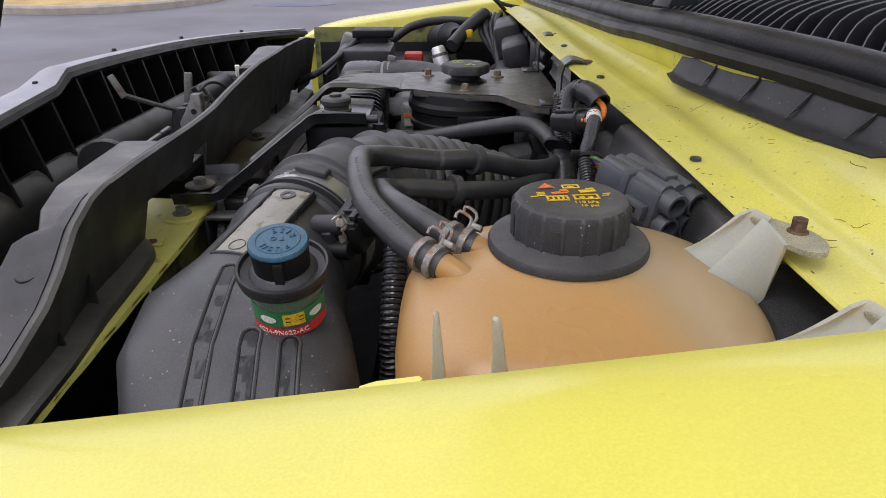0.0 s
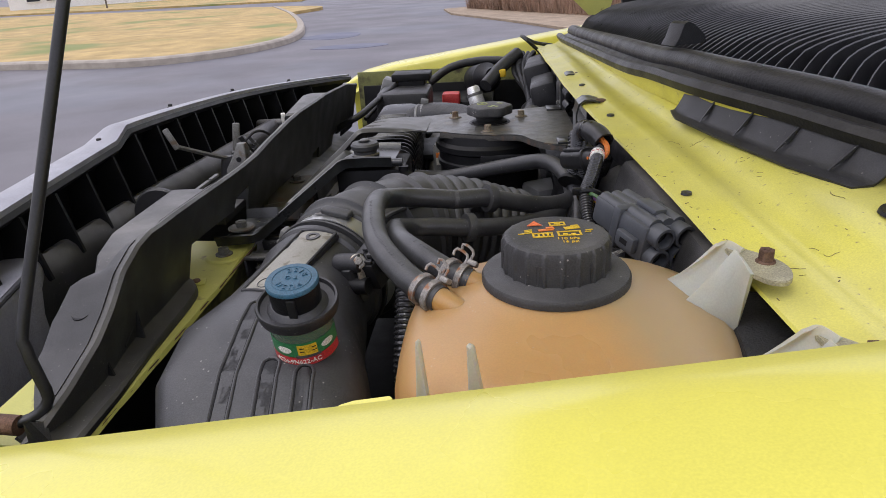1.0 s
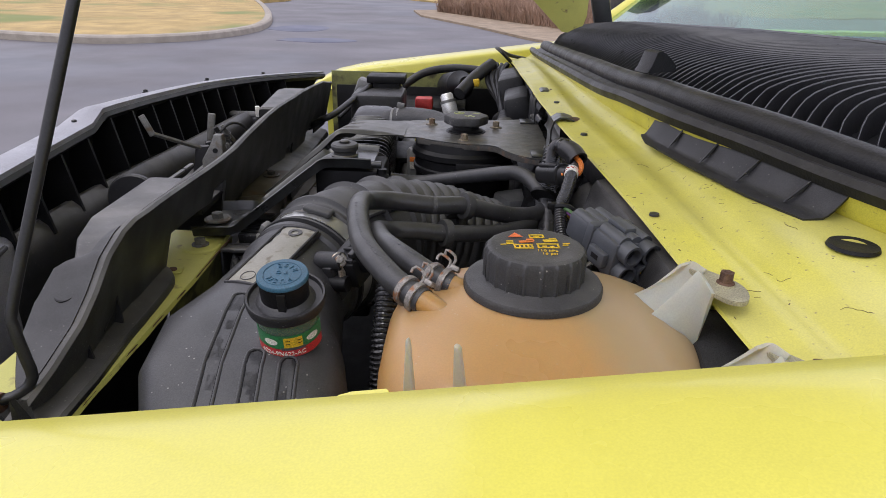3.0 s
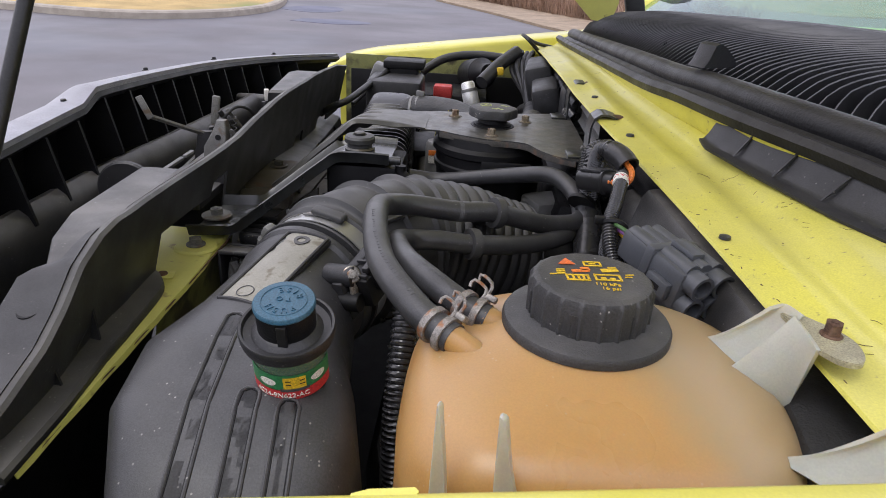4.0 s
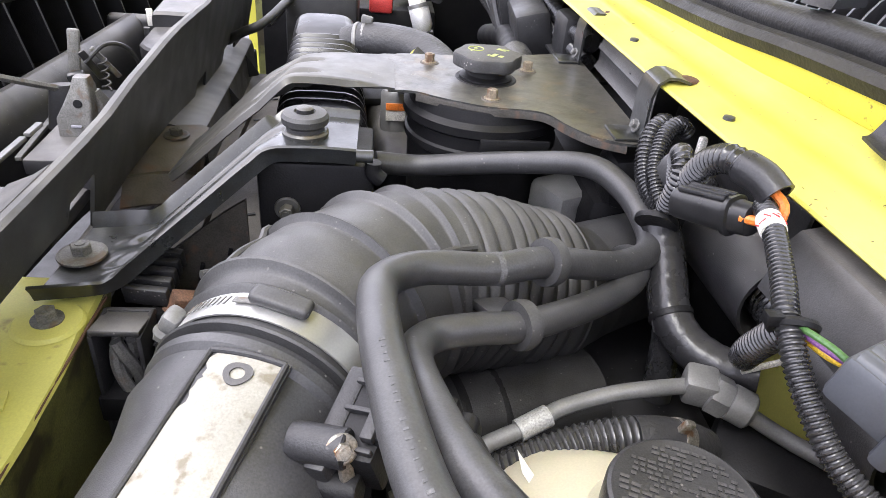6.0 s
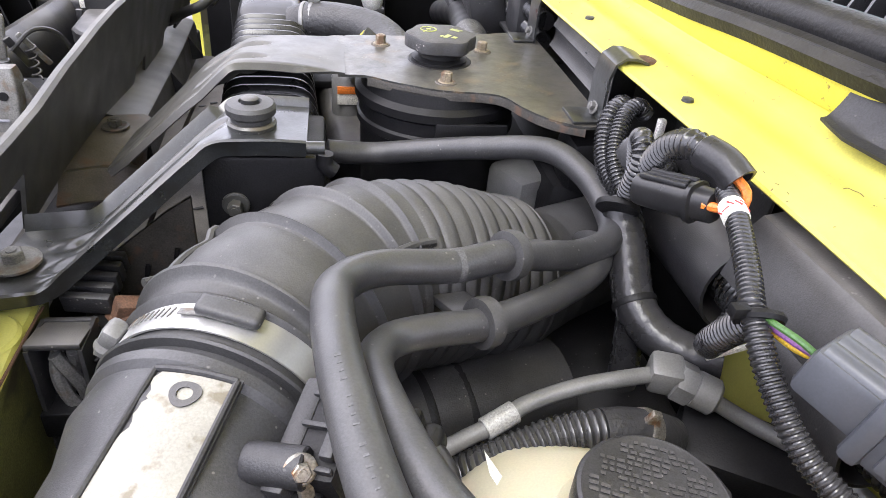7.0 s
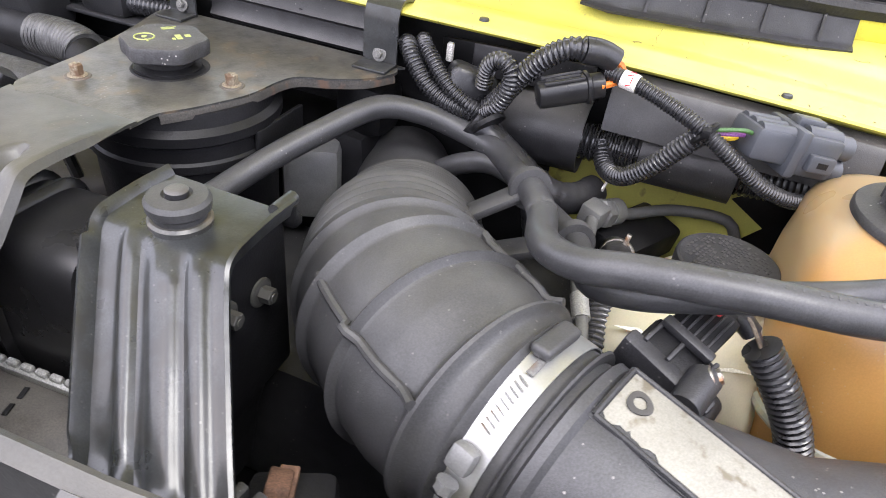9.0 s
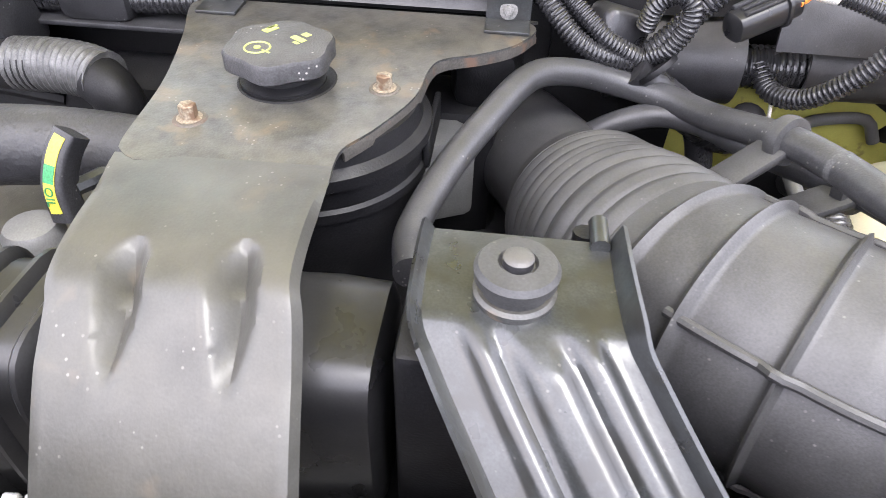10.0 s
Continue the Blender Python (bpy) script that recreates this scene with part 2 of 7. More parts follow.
WINDOW = mat("dark_window", (0.02, 0.025, 0.03), 0.08, vary=0.1, bump=0.0)
PUDDLE = mat("wet_asphalt", (0.06, 0.065, 0.11), 0.5, vary=0.2, scale=2, bump=0.0)
DROP = mat("water_drop", (0.35, 0.36, 0.37), 0.03, vary=0.05, bump=0.0)

# the bottle's rear half carries a dry grey film with a slanting, ragged edge
tn, tk = TANK.node_tree.nodes, TANK.node_tree.links
tp = tn["Principled BSDF"]
film_co, film_noise, film_sep = tn.new("ShaderNodeTexCoord"), tn.new("ShaderNodeTexNoise"), tn.new("ShaderNodeSeparateXYZ")
film_noise.inputs["Scale"].default_value, film_noise.inputs["Detail"].default_value = 28.0, 6.0
film_mul, film_add, film_map, film_mix = tn.new("ShaderNodeMath"), tn.new("ShaderNodeMath"), tn.new("ShaderNodeMapRange"), tn.new("ShaderNodeMix")
film_mul.operation, film_add.operation, film_mix.data_type = "MULTIPLY_ADD", "MULTIPLY_ADD", "RGBA"
tk.new(film_co.outputs["Object"], film_noise.inputs["Vector"])
tk.new(film_co.outputs["Object"], film_sep.inputs[0])
tk.new(film_sep.outputs[1], film_mul.inputs[0])
film_mul.inputs[1].default_value = 0.55
tk.new(film_sep.outputs[0], film_mul.inputs[2])
tk.new(film_noise.outputs["Fac"], film_add.inputs[0])
film_add.inputs[1].default_value = 0.035
tk.new(film_mul.outputs[0], film_add.inputs[2])
film_map.inputs[1].default_value, film_map.inputs[2].default_value, film_map.inputs[4].default_value = 0.012, 0.040, 0.75
tk.new(film_add.outputs[0], film_map.inputs[0])
tk.new(film_map.outputs[0], film_mix.inputs[0])
tk.new(tp.inputs["Base Color"].links[0].from_socket, film_mix.inputs[6])
film_mix.inputs[7].default_value = (0.36, 0.28, 0.16, 1)
tk.new(film_mix.outputs[2], tp.inputs["Base Color"])

GLASS = bpy.data.materials.new("windshield_glass")
GLASS.use_nodes = True
gp = GLASS.node_tree.nodes["Principled BSDF"]
gp.inputs["Base Color"].default_value = (0.30, 0.56, 0.52, 1)
gp.inputs["Roughness"].default_value = 0.02
gp.inputs["Transmission Weight"].default_value = 1.0
CLEAR = bpy.data.materials.new("clear_plastic")
CLEAR.use_nodes = True
gp = CLEAR.node_tree.nodes["Principled BSDF"]
gp.inputs["Base Color"].default_value = (0.75, 0.78, 0.70, 1)
gp.inputs["Roughness"].default_value = 0.12
gp.inputs["Transmission Weight"].default_value = 0.85
gp.inputs["IOR"].default_value = 1.2


# ---- building helpers ----
V = Vector


def thing(name, at, label="", category="", group="", kind=""):
    ob = new(name)
    ob.empty_display_size = 0.02
    ob.location = at
    return tagged(ob, label, category, group, kind)


def world_place(ob):
    p = V(ob.location)
    while ob.parent:
        ob = ob.parent
        p += V(ob.location)
    return p


def part(name, bm, material, parent, label="", smooth=True, kind=""):
    """One mesh under a thing or a part; its vertices are given in world places."""
    me = bpy.data.meshes.new(name)
    bmesh.ops.recalc_face_normals(bm, faces=bm.faces)
    off = world_place(parent) if parent else V((0, 0, 0))
    for v in bm.verts:
        v.co -= off
    bm.to_mesh(me)
    bm.free()
    me.materials.append(material)
    if smooth:
        me.polygons.foreach_set("use_smooth", [True] * len(me.polygons))
        me.set_sharp_from_angle(angle=radians(38))
    ob = new(name, me)
    ob.parent = parent
    return tagged(ob, label, kind=kind)


def single(name, bm, material, label, category, group="", kind="", smooth=True):
    """A thing that is one plain mesh, with its origin at the middle of its foot."""
    cs = [v.co for v in bm.verts]
    lo = V([min(c[k] for c in cs) for k in range(3)])
    hi = V([max(c[k] for c in cs) for k in range(3)])
    at = V(((lo.x + hi.x) / 2, (lo.y + hi.y) / 2, lo.z))
    for v in bm.verts:
        v.co -= at
    ob = part(name, bm, material, None, smooth=smooth)
    ob.location = at
    return tagged(ob, label, category, group, kind)


def merge(bm, other):
    me = bpy.data.meshes.new("tmp")
    other.to_mesh(me)
    other.free()
    bm.from_mesh(me)
    bpy.data.meshes.remove(me)
    return bm


def axes(forward, up=(0, 0, 1)):
    """A turn whose x looks along forward and whose z is near up."""
    x = V(forward).normalized()
    y = V(up).cross(x)
    y = y.normalized() if y.length > 1e-6 else V((0, 1, 0))
    z = x.cross(y)
    return Matrix((x, y, z)).transposed().to_4x4()


def block(size, at, turn=None, bevel=0.003, seg=2, taper=1.0, bm=None):
    """A box with rounded edges; taper narrows its top."""
    b = bmesh.new()
    bmesh.ops.create_cube(b, size=1.0)
    for v in b.verts:
        k = taper if v.co.z > 0 else 1.0
        v.co = V((v.co.x * size[0] * k, v.co.y * size[1] * k, v.co.z * size[2]))
    if bevel:
        bmesh.ops.bevel(b, geom=b.edges[:], offset=min(bevel, 0.45 * min(size)), segments=seg, affect="EDGES", profile=0.5)
    m = Matrix.Translation(at) @ (turn or Matrix.Identity(4))
    bmesh.ops.transform(b, matrix=m, verts=b.verts)
    return merge(bm, b) if bm else b


def lathe(profile, at, axis=(0, 0, 1), seg=40, bm=None, lobe=None):
    """Revolves (radius, height) pairs round an axis; lobe(angle, k) scales the radius."""
    b = bmesh.new()
    z = V(axis).normalized()
    x = z.orthogonal().normalized()
    if abs(z.z) > 0.9:
        x = (V((1, 0, 0)) - z * z.x).normalized()
    y = z.cross(x)
    rings = []
    for k, (r, h) in enumerate(profile):
        ring = []
        for s in range(seg):
            a = 2 * math.pi * s / seg
            rr = r * (lobe(a, k) if lobe else 1.0)
            ring.append(b.verts.new(V(at) + z * h + (x * math.cos(a) + y * math.sin(a)) * rr))
        rings.append(ring)
    skin(b, rings)
    return merge(bm, b) if bm else b


def skin(b, rings, cap=True, closed=True):
    n = len(rings[0])
    for p, q in zip(rings, rings[1:]):
        for i in range(n if closed else n - 1):
            b.faces.new((p[i], p[(i + 1) % n], q[(i + 1) % n], q[i]))
    if cap and closed:
        b.faces.new(rings[0][::-1])
        b.faces.new(rings[-1])


def curve(points, step=0.004):
    """Even samples on a smooth line through the points, and the directions there."""
    p = [V(q) for q in points]
    p = [2 * p[0] - p[1]] + p + [2 * p[-1] - p[-2]]
    fine = []
    for a, b, c, d in zip(p, p[1:], p[2:], p[3:]):
        for k in range(24):
            t = k / 24
            fine.append(0.5 * ((2 * b) + (c - a) * t + (2 * a - 5 * b + 4 * c - d) * t * t + (3 * b - a - 3 * c + d) * t ** 3))
    fine.append(p[-2])
    s = [0.0]
    for a, b in zip(fine, fine[1:]):
        s.append(s[-1] + (b - a).length)
    count = max(3, int(s[-1] / step) + 1)
    out, j = [], 0
    for k in range(count):
        want = s[-1] * k / (count - 1)
        while j < len(s) - 2 and s[j + 1] < want:
            j += 1
        f = (want - s[j]) / max(1e-9, s[j + 1] - s[j])
        out.append(fine[j].lerp(fine[j + 1], f))
    ways = [(out[min(k + 1, count - 1)] - out[max(k - 1, 0)]).normalized() for k in range(count)]
    return out, ways


def frames_along(ways, up=(0, 0, 1)):
    """Sideways and upward directions carried along a line without twist."""
    y = V(up) - ways[0] * V(up).dot(ways[0])
    if y.length < 1e-3:
        y = ways[0].orthogonal()
    y.normalize()
    res = []
    for w in ways:
        y = (y - w * y.dot(w)).normalized()
        res.append((w.cross(y), y))
    return res


def tube(points, r, seg=14, step=0.006, ribs=None, bm=None, caps=True, hollow=0.0):
    """A hose along a smooth line. r: a radius, or one for each even share of the way. ribs: (pitch, depth) of a corrugated conduit."""
    if ribs:
        step = ribs[0] / 4
    out, ways = curve(points, step)
    b = bmesh.new()
    rings = []
    for k, (c, (x, y)) in enumerate(zip(out, frames_along(ways))):
        f = k / (len(out) - 1)
        if isinstance(r, (list, tuple)):
            g = f * (len(r) - 1)
            i = min(int(g), len(r) - 2)
            h = g - i
            h = h * h * (3 - 2 * h)
            rad = r[i] * (1 - h) + r[i + 1] * h
        else:
            rad = r
        if ribs:
            rad -= ribs[1] * (0.0, 0.15, 1.0, 0.85)[k % 4]
        rings.append([b.verts.new(c + (x * math.cos(a) + y * math.sin(a)) * rad) for a in (2 * math.pi * s / seg for s in range(seg))])
    if hollow:
        c, w = out[-1], ways[-1]
        x, y = frames_along(ways)[-1]
        for rad, back in ((hollow, 0.0), (hollow, 0.012)):
            rings.append([b.verts.new(c - w * back + (x * math.cos(a) + y * math.sin(a)) * rad) for a in (2 * math.pi * s / seg for s in range(seg))])
    skin(b, rings, cap=caps)
    return merge(bm, b) if bm else b


def superloft(sections, seg=48, bm=None):
    """Skins rounded-box rings: (centre, across, up, half width, half height, squareness)."""
    b = bmesh.new()
    rings = []
    for c, ax, ay, w, h, e in sections:
        ring = []
        for s in range(seg):
            a = 2 * math.pi * s / seg
            ca, sa = math.cos(a), math.sin(a)
            ring.append(b.verts.new(V(c) + V(ax) * (math.copysign(abs(ca) ** (2 / e), ca) * w) + V(ay) * (math.copysign(abs(sa) ** (2 / e), sa) * h)))
        rings.append(ring)
    skin(b, rings)
    return merge(bm, b) if bm else b


def sheet(outline, z0, z1, bm=None, bevel=0.0, lift=None):
    """A flat plate from an outline of (x, y), between two heights."""
    b = bmesh.new()
    lo = [b.verts.new((x, y, z0)) for x, y in outline]
    hi = [b.verts.new((x, y, z1)) for x, y in outline]
    n = len(outline)
    for i in range(n):
        b.faces.new((lo[i], lo[(i + 1) % n], hi[(i + 1) % n], hi[i]))
    b.faces.new(lo[::-1])
    top = b.faces.new(hi)
    if bevel:
        bmesh.ops.bevel(b, geom=list(top.edges), offset=bevel, segments=2, affect="EDGES")
    if lift:
        for v in b.verts:
            v.co = lift(v.co)
    return merge(bm, b) if bm else b


def thicken(b, thick):
    """Gives a sheet its thickness, along the faces' normals."""
    b.normal_update()
    bmesh.ops.solidify(b, geom=b.faces[:], thickness=thick)


def swept(profile, stations, thick, bm=None):
    """A bent sheet: profile of (u, w) pairs carried through stations, each a function (u, w) -> place; given thickness along its normal."""
    b = bmesh.new()
    rows = [[b.verts.new(st(u, w)) for u, w in profile] for st in stations]
    for p, q in zip(rows, rows[1:]):
        for i in range(len(p) - 1):
            b.faces.new((p[i], p[i + 1], q[i + 1], q[i]))
    b.normal_update()
    thicken(b, thick)
    return merge(bm, b) if bm else b


def hexbolt(name, at, r, parent, axis=(0, 0, 1), material=None, label="", washer=1.7, h=None):
    h = h or r * 1.0
    bm = lathe([(r * washer, 0), (r * washer, r * 0.25), (r * washer * 0.85, r * 0.35)], at, axis, 24)
    lathe([(r, r * 0.3), (r, h + r * 0.2), (r * 0.86, h + r * 0.3)], at, axis, 6, bm)
    lathe([(r * 0.5, h + r * 0.25), (r * 0.45, h + r * 0.4)], at, axis, 12, bm)
    if parent is None:
        return single(name, bm, material or ZINC, label, "bolt", smooth=False)
    return part(name, bm, material or ZINC, parent, label, smooth=False)


def letters(name, text, size, m, material, parent, depth=0.0003, bend=None):
    """Raised writing, laid at the pose m in world places; bend(v) reshapes flat places first."""
    cu = bpy.data.curves.new("t", "FONT")
    cu.body, cu.size, cu.extrude, cu.align_x, cu.align_y = text, size, depth, "CENTER", "CENTER"
    cu.resolution_u = 3
    ob = bpy.data.objects.new("t", cu)
    scene.collection.objects.link(ob)
    me = bpy.data.meshes.new_from_object(ob.evaluated_get(bpy.context.evaluated_depsgraph_get()))
    bpy.data.objects.remove(ob)
    bm = bmesh.new()
    bm.from_mesh(me)
    bpy.data.meshes.remove(me)
    for v in bm.verts:
        v.co = bend(v.co) if bend else m @ v.co
    return part(name, bm, material, parent, smooth=False)


# ---- ground and distance ----
def flat(outline, z0, z1, bevel=0.0):
    return sheet(outline, z0, z1, bevel=bevel)


single("ground", flat([(-400, -400), (400, -400), (400, 500), (-400, 500)], -0.3, 0.0), ASPHALT, "damp grey asphalt road surface reaching the far houses", "ground", kind="structure")


def smooth_outline(pts, n=10):
    out, _ = curve(list(pts) + [pts[0]], 0.6)
    return [(p.x, p.y) for p in out[:-1]]


lawn_line = [(-40, 16.0), (-20, 13.4), (-12, 12.5), (-8.9, 12.25), (-6.6, 11.75), (-5.5, 12.1), (-4.75, 13.2), (-4.55, 15.3), (-5.4, 19.0), (-7.4, 25), (-10.2, 32), (-40, 42)]
ln, _ = curve([(x, y, 0) for x, y in lawn_line], 0.5)
lawn_pts = [(p.x, p.y) for p in ln]
single("lawn", flat(lawn_pts, 0.0, 0.11), GRASS, "straw-coloured winter lawn behind a low kerb", "lawn", kind="structure")
kb = bmesh.new()
rows = []
for k, (p, w) in enumerate(zip(*curve([(x, y, 0) for x, y in lawn_line[:-1]], 0.5))):
    side = V((w.y, -w.x, 0))
    rows.append([kb.verts.new(p + side * a + V((0, 0, h))) for a, h in ((0.0, -0.1), (0.0, 0.13), (0.04, 0.14), (0.15, 0.13), (0.18, 0.10), (0.19, -0.1))])
skin(kb, rows, cap=False, closed=False)
single("kerb", kb, CONCRETE, "weathered concrete kerb with a curved corner", "kerb", kind="structure")
single("lawn", flat([(-42, 46), (-11, 40), (-14, 60), (-60, 75)], 0.0, 0.10), GRASS, "straw-coloured lawn across a side path", "lawn", kind="structure")
single("lawn", flat([(-3.2, 33), (2.5, 25), (30, 27), (30, 60), (-5, 48)], 0.0, 0.06), GRASS, "straw-coloured verge beside the road", "lawn", kind="structure")
single("lawn", flat([(-1.7, 23.5), (-1.3, 21.0), (0.3, 17.3), (1.3, 14.6), (2.2, 12.6), (14, 9), (20, 24), (4, 27)], 0.0, 0.05), mat("bare_verge", (0.30, 0.23, 0.16), 0.95, vary=0.3, scale=3, bump=0.6, bump_scale=20), "bare sandy verge under dry brush", "verge", kind="structure")
single("puddle", flat([(p.x, p.y) for p in curve([(-4.3, 15.3, 0), (-3.6, 14.9, 0), (-3.1, 15.4, 0), (-3.2, 16.4, 0), (-3.9, 16.6, 0), (-4.4, 15.8, 0)], 0.2)[0]], 0.0, 0.004), PUDDLE,
       "shallow puddle on wet asphalt", "puddle", kind="structure")
single("puddle", flat([(p.x, p.y) for p in curve([(-3.5, 13.0, 0), (-2.6, 12.8, 0), (-2.0, 13.3, 0), (-2.6, 13.7, 0), (-3.4, 13.5, 0)], 0.2)[0]], 0.0, 0.004), PUDDLE,
       "shallow puddle on wet asphalt", "puddle", kind="structure")


def house(x, y, w, d, h, turn, windows):
    hs = thing("house", (x, y, 0), "white sided single-storey house with a dark roof", "house")
    t = pose(x, y, 0, 0, 0, turn)
    part("wall", block((w, d, h), t @ V((0, 0, h / 2)), t.to_3x3().to_4x4(), bevel=0.02), SIDING, hs, smooth=False)
    b = bmesh.new()
    ring = [[b.verts.new(t @ V((sx * (w / 2 + 0.4), yy, zz))) for yy, zz in ((-d / 2 - 0.4, h), (0, h + 1.9), (d / 2 + 0.4, h), (0, h + 0.1))] for sx in (-1, 1)]
    skin(b, ring)
    part("roof", b, ROOF, hs, smooth=False)
    for wx in windows:
        win = part("window", block((1.1, 0.12, 1.5), t @ V((wx, -d / 2 - 0.03, 1.35)), t.to_3x3().to_4x4(), bevel=0.01), SIDING, hs, smooth=False)
        part("pane", block((0.95, 0.06, 1.35), t @ V((wx, -d / 2 - 0.08, 1.35)), t.to_3x3().to_4x4(), bevel=0), WINDOW, win, smooth=False)


house(-34, 62, 16, 9, 3.2, 30, (-6.2, -4.8, 2.0, 6.4))
house(-56, 44, 14, 9, 3.2, 45, (-4, 0, 4))
house(7, 95, 22, 9, 4.0, 5, (-7, -3, 2, 6))
house(-22, 140, 20, 9, 4.0, 0, (-6, 0, 6))


def parked_car(x, y, turn, paint, label):
    c = thing("parked_car", (x, y, 0), label, "car")
    t = pose(x, y, 0, 0, 0, turn)
    r = t.to_3x3().to_4x4()
    body = block((4.4, 1.75, 0.75), t @ V((0, 0, 0.68)), r, bevel=0.18, seg=3)
    part("body", body, paint, c)
    part("cabin", block((2.5, 1.55, 0.65), t @ V((-0.2, 0, 1.3)), r, bevel=0.2, seg=3, taper=0.85), WINDOW, c)
    for sx in (-1.4, 1.4):
        for sy in (-0.8, 0.8):
            part("wheel", lathe([(0.2, -0.1), (0.33, -0.09), (0.33, 0.09), (0.2, 0.1)], t @ V((sx, sy, 0.33)), r @ V((0, 1, 0)), 20), PLASTIC_DARK, c)


parked_car(-4.6, 58, 15, CARDARK, "dark parked car on the road far off")
parked_car(3.2, 50, 8, CARWHITE, "white parked car beyond the brush")
parked_car(-15, 74, 5, CARDARK, "dark parked car at the far kerb")


def post(x, y, h):
    p = thing("post", (x, y, 0), "thin grey signpost on the lawn", "post", "posts")
    part("pole", lathe([(0.06, 0), (0.05, h)], (x, y, 0), seg=10), BARK, p)


post(-13.2, 42.5, 2.6)
post(-26.0, 46.0, 2.4)
post(-20.0, 60.0, 3.0)


def brush(n, p, q, deep, h, seed):
    """Thin leaning twigs scattered in a strip behind the line p-q."""
    rnd = random.Random(seed)
    b = bmesh.new()
    for _ in range(n):
        f, d = rnd.random(), rnd.random() ** 1.6 * deep
        x, y = p[0] + (q[0] - p[0]) * f + 0.8 * d, p[1] + (q[1] - p[1]) * f + 0.6 * d
        hh = h * rnd.uniform(0.35, 1.1) * (0.75 + 0.25 * math.sin(9 * f) * math.cos(23 * f))
        for _ in range(4):
            a, lean, w = rnd.uniform(0, 6.28), rnd.uniform(0.1, 0.8), rnd.uniform(0.004, 0.010)
            d2 = V((math.cos(a), math.sin(a), 0))
            s = V((-d2.y, d2.x, 0)) * w
            p0, p1, p2 = V((x, y, 0)), V((x, y, hh * 0.5)) + d2 * lean * hh * 0.35, V((x, y, hh)) + d2 * lean * hh
            v = [b.verts.new(c) for c in (p0 - s, p0 + s, p1 + s * 0.8, p1 - s * 0.8, p2)]
            b.faces.new((v[0], v[1], v[2], v[3]))
            b.faces.new((v[3], v[2], v[4]))
    return b


single("dry_brush", brush(5200, (-0.9, 23.0), (3.2, 15.4), 5.0, 0.95, 4), BRUSH, "thicket of leafless reddish-brown brush", "brush", kind="stuff", smooth=False)

# ---- the vehicle's body ----
body = thing("vehicle_body", (0, 1.0, 0.0), "lime-yellow van front body with its hood propped open", "vehicle")


def lip_z(x):
    return 1.1185 + 0.137 * (x - 0.02) - 0.35 * max(0.0, -0.30 - x)


def fender(sign, y_in, name):
    """The wing's top from its inner lip over to its outer side."""
    inner = [(-0.003, -0.04), (-0.002, -0.006)] if sign < 0 else [(-0.014, -0.034), (-0.010, -0.030), (-0.004, -0.026), (-0.002, -0.010)]
    prof = inner + [(0.0, -0.003), (0.004, 0.0), (0.03, 0.003), (0.08, 0.004), (0.125, -0.006), (0.155, -0.03), (0.172, -0.08), (0.18, -0.2), (0.19, -0.45)]

    x0 = -0.62 if sign < 0 else -0.35

    def station(x):
        low = 0.0 if sign < 0 else 0.030 + 0.10 * max(0.0, -0.22 - x)
        return lambda u, w: V((x, y_in + sign * u, lip_z(x) + w - low))
    bm = swept(prof, [station(x0 + 0.03 * k) for k in range(round((0.43 - x0) / 0.03) + 1)], -0.0012)
    part(name, bm, YELLOW, body)


fender(-1, 0.2355, "near_wing")
fender(1, 1.772, "far_wing")
# raised tab of the near wing's inner flange
part("flange_tab", sheet([(-0.004, 0.234), (0.018, 0.234), (0.0195, 0.2365), (0.018, 0.2385), (0.002, 0.2382), (-0.004, 0.2362)], -0.004, 0.0008, lift=lambda c: V((c.x, c.y, c.z + lip_z(c.x) - 0.002))), YELLOW, body)


def cowl_x(y):
    return float(np.interp(y, (0.2, 0.315, 0.416, 0.5, 0.6, 0.73, 0.8, 0.93, 1.2, 1.6, 1.8), (0.242, 0.219, 0.205, 0.196, 0.184, 0.1685, 0.1615, 0.153, 0.147, 0.150, 0.158)))


def cowl_z(y):
    return 1.134 - 0.07 * (y - 1.0) ** 2


def on_cowl(y):
    return lambda u, w: V((cowl_x(y) + u, y, cowl_z(y) + w))


ys = [0.20 + 0.02 * k for k in range(80)]
flange = [(0.006, -0.0065), (0.003, -0.005), (0.001, -0.003), (0.002, -0.001), (0.006, 0.0), (0.022, 0.0006), (0.027, 0.0030), (0.031, 0.0038), (0.041, 0.0038), (0.046, 0.0022), (0.054, 0.0040), (0.060, 0.008), (0.066, 0.013), (0.074, 0.016), (0.10, 0.019), (0.16, 0.022)]
cowl_bm = swept(flange, [on_cowl(y) for y in ys], 0.0014)
cowl_skin = BVHTree.FromBMesh(cowl_bm)
cowl_part = part("cowl_panel", cowl_bm, YELLOW_DIRTY, body, "lime-yellow cowl panel with dirt and scuffs")
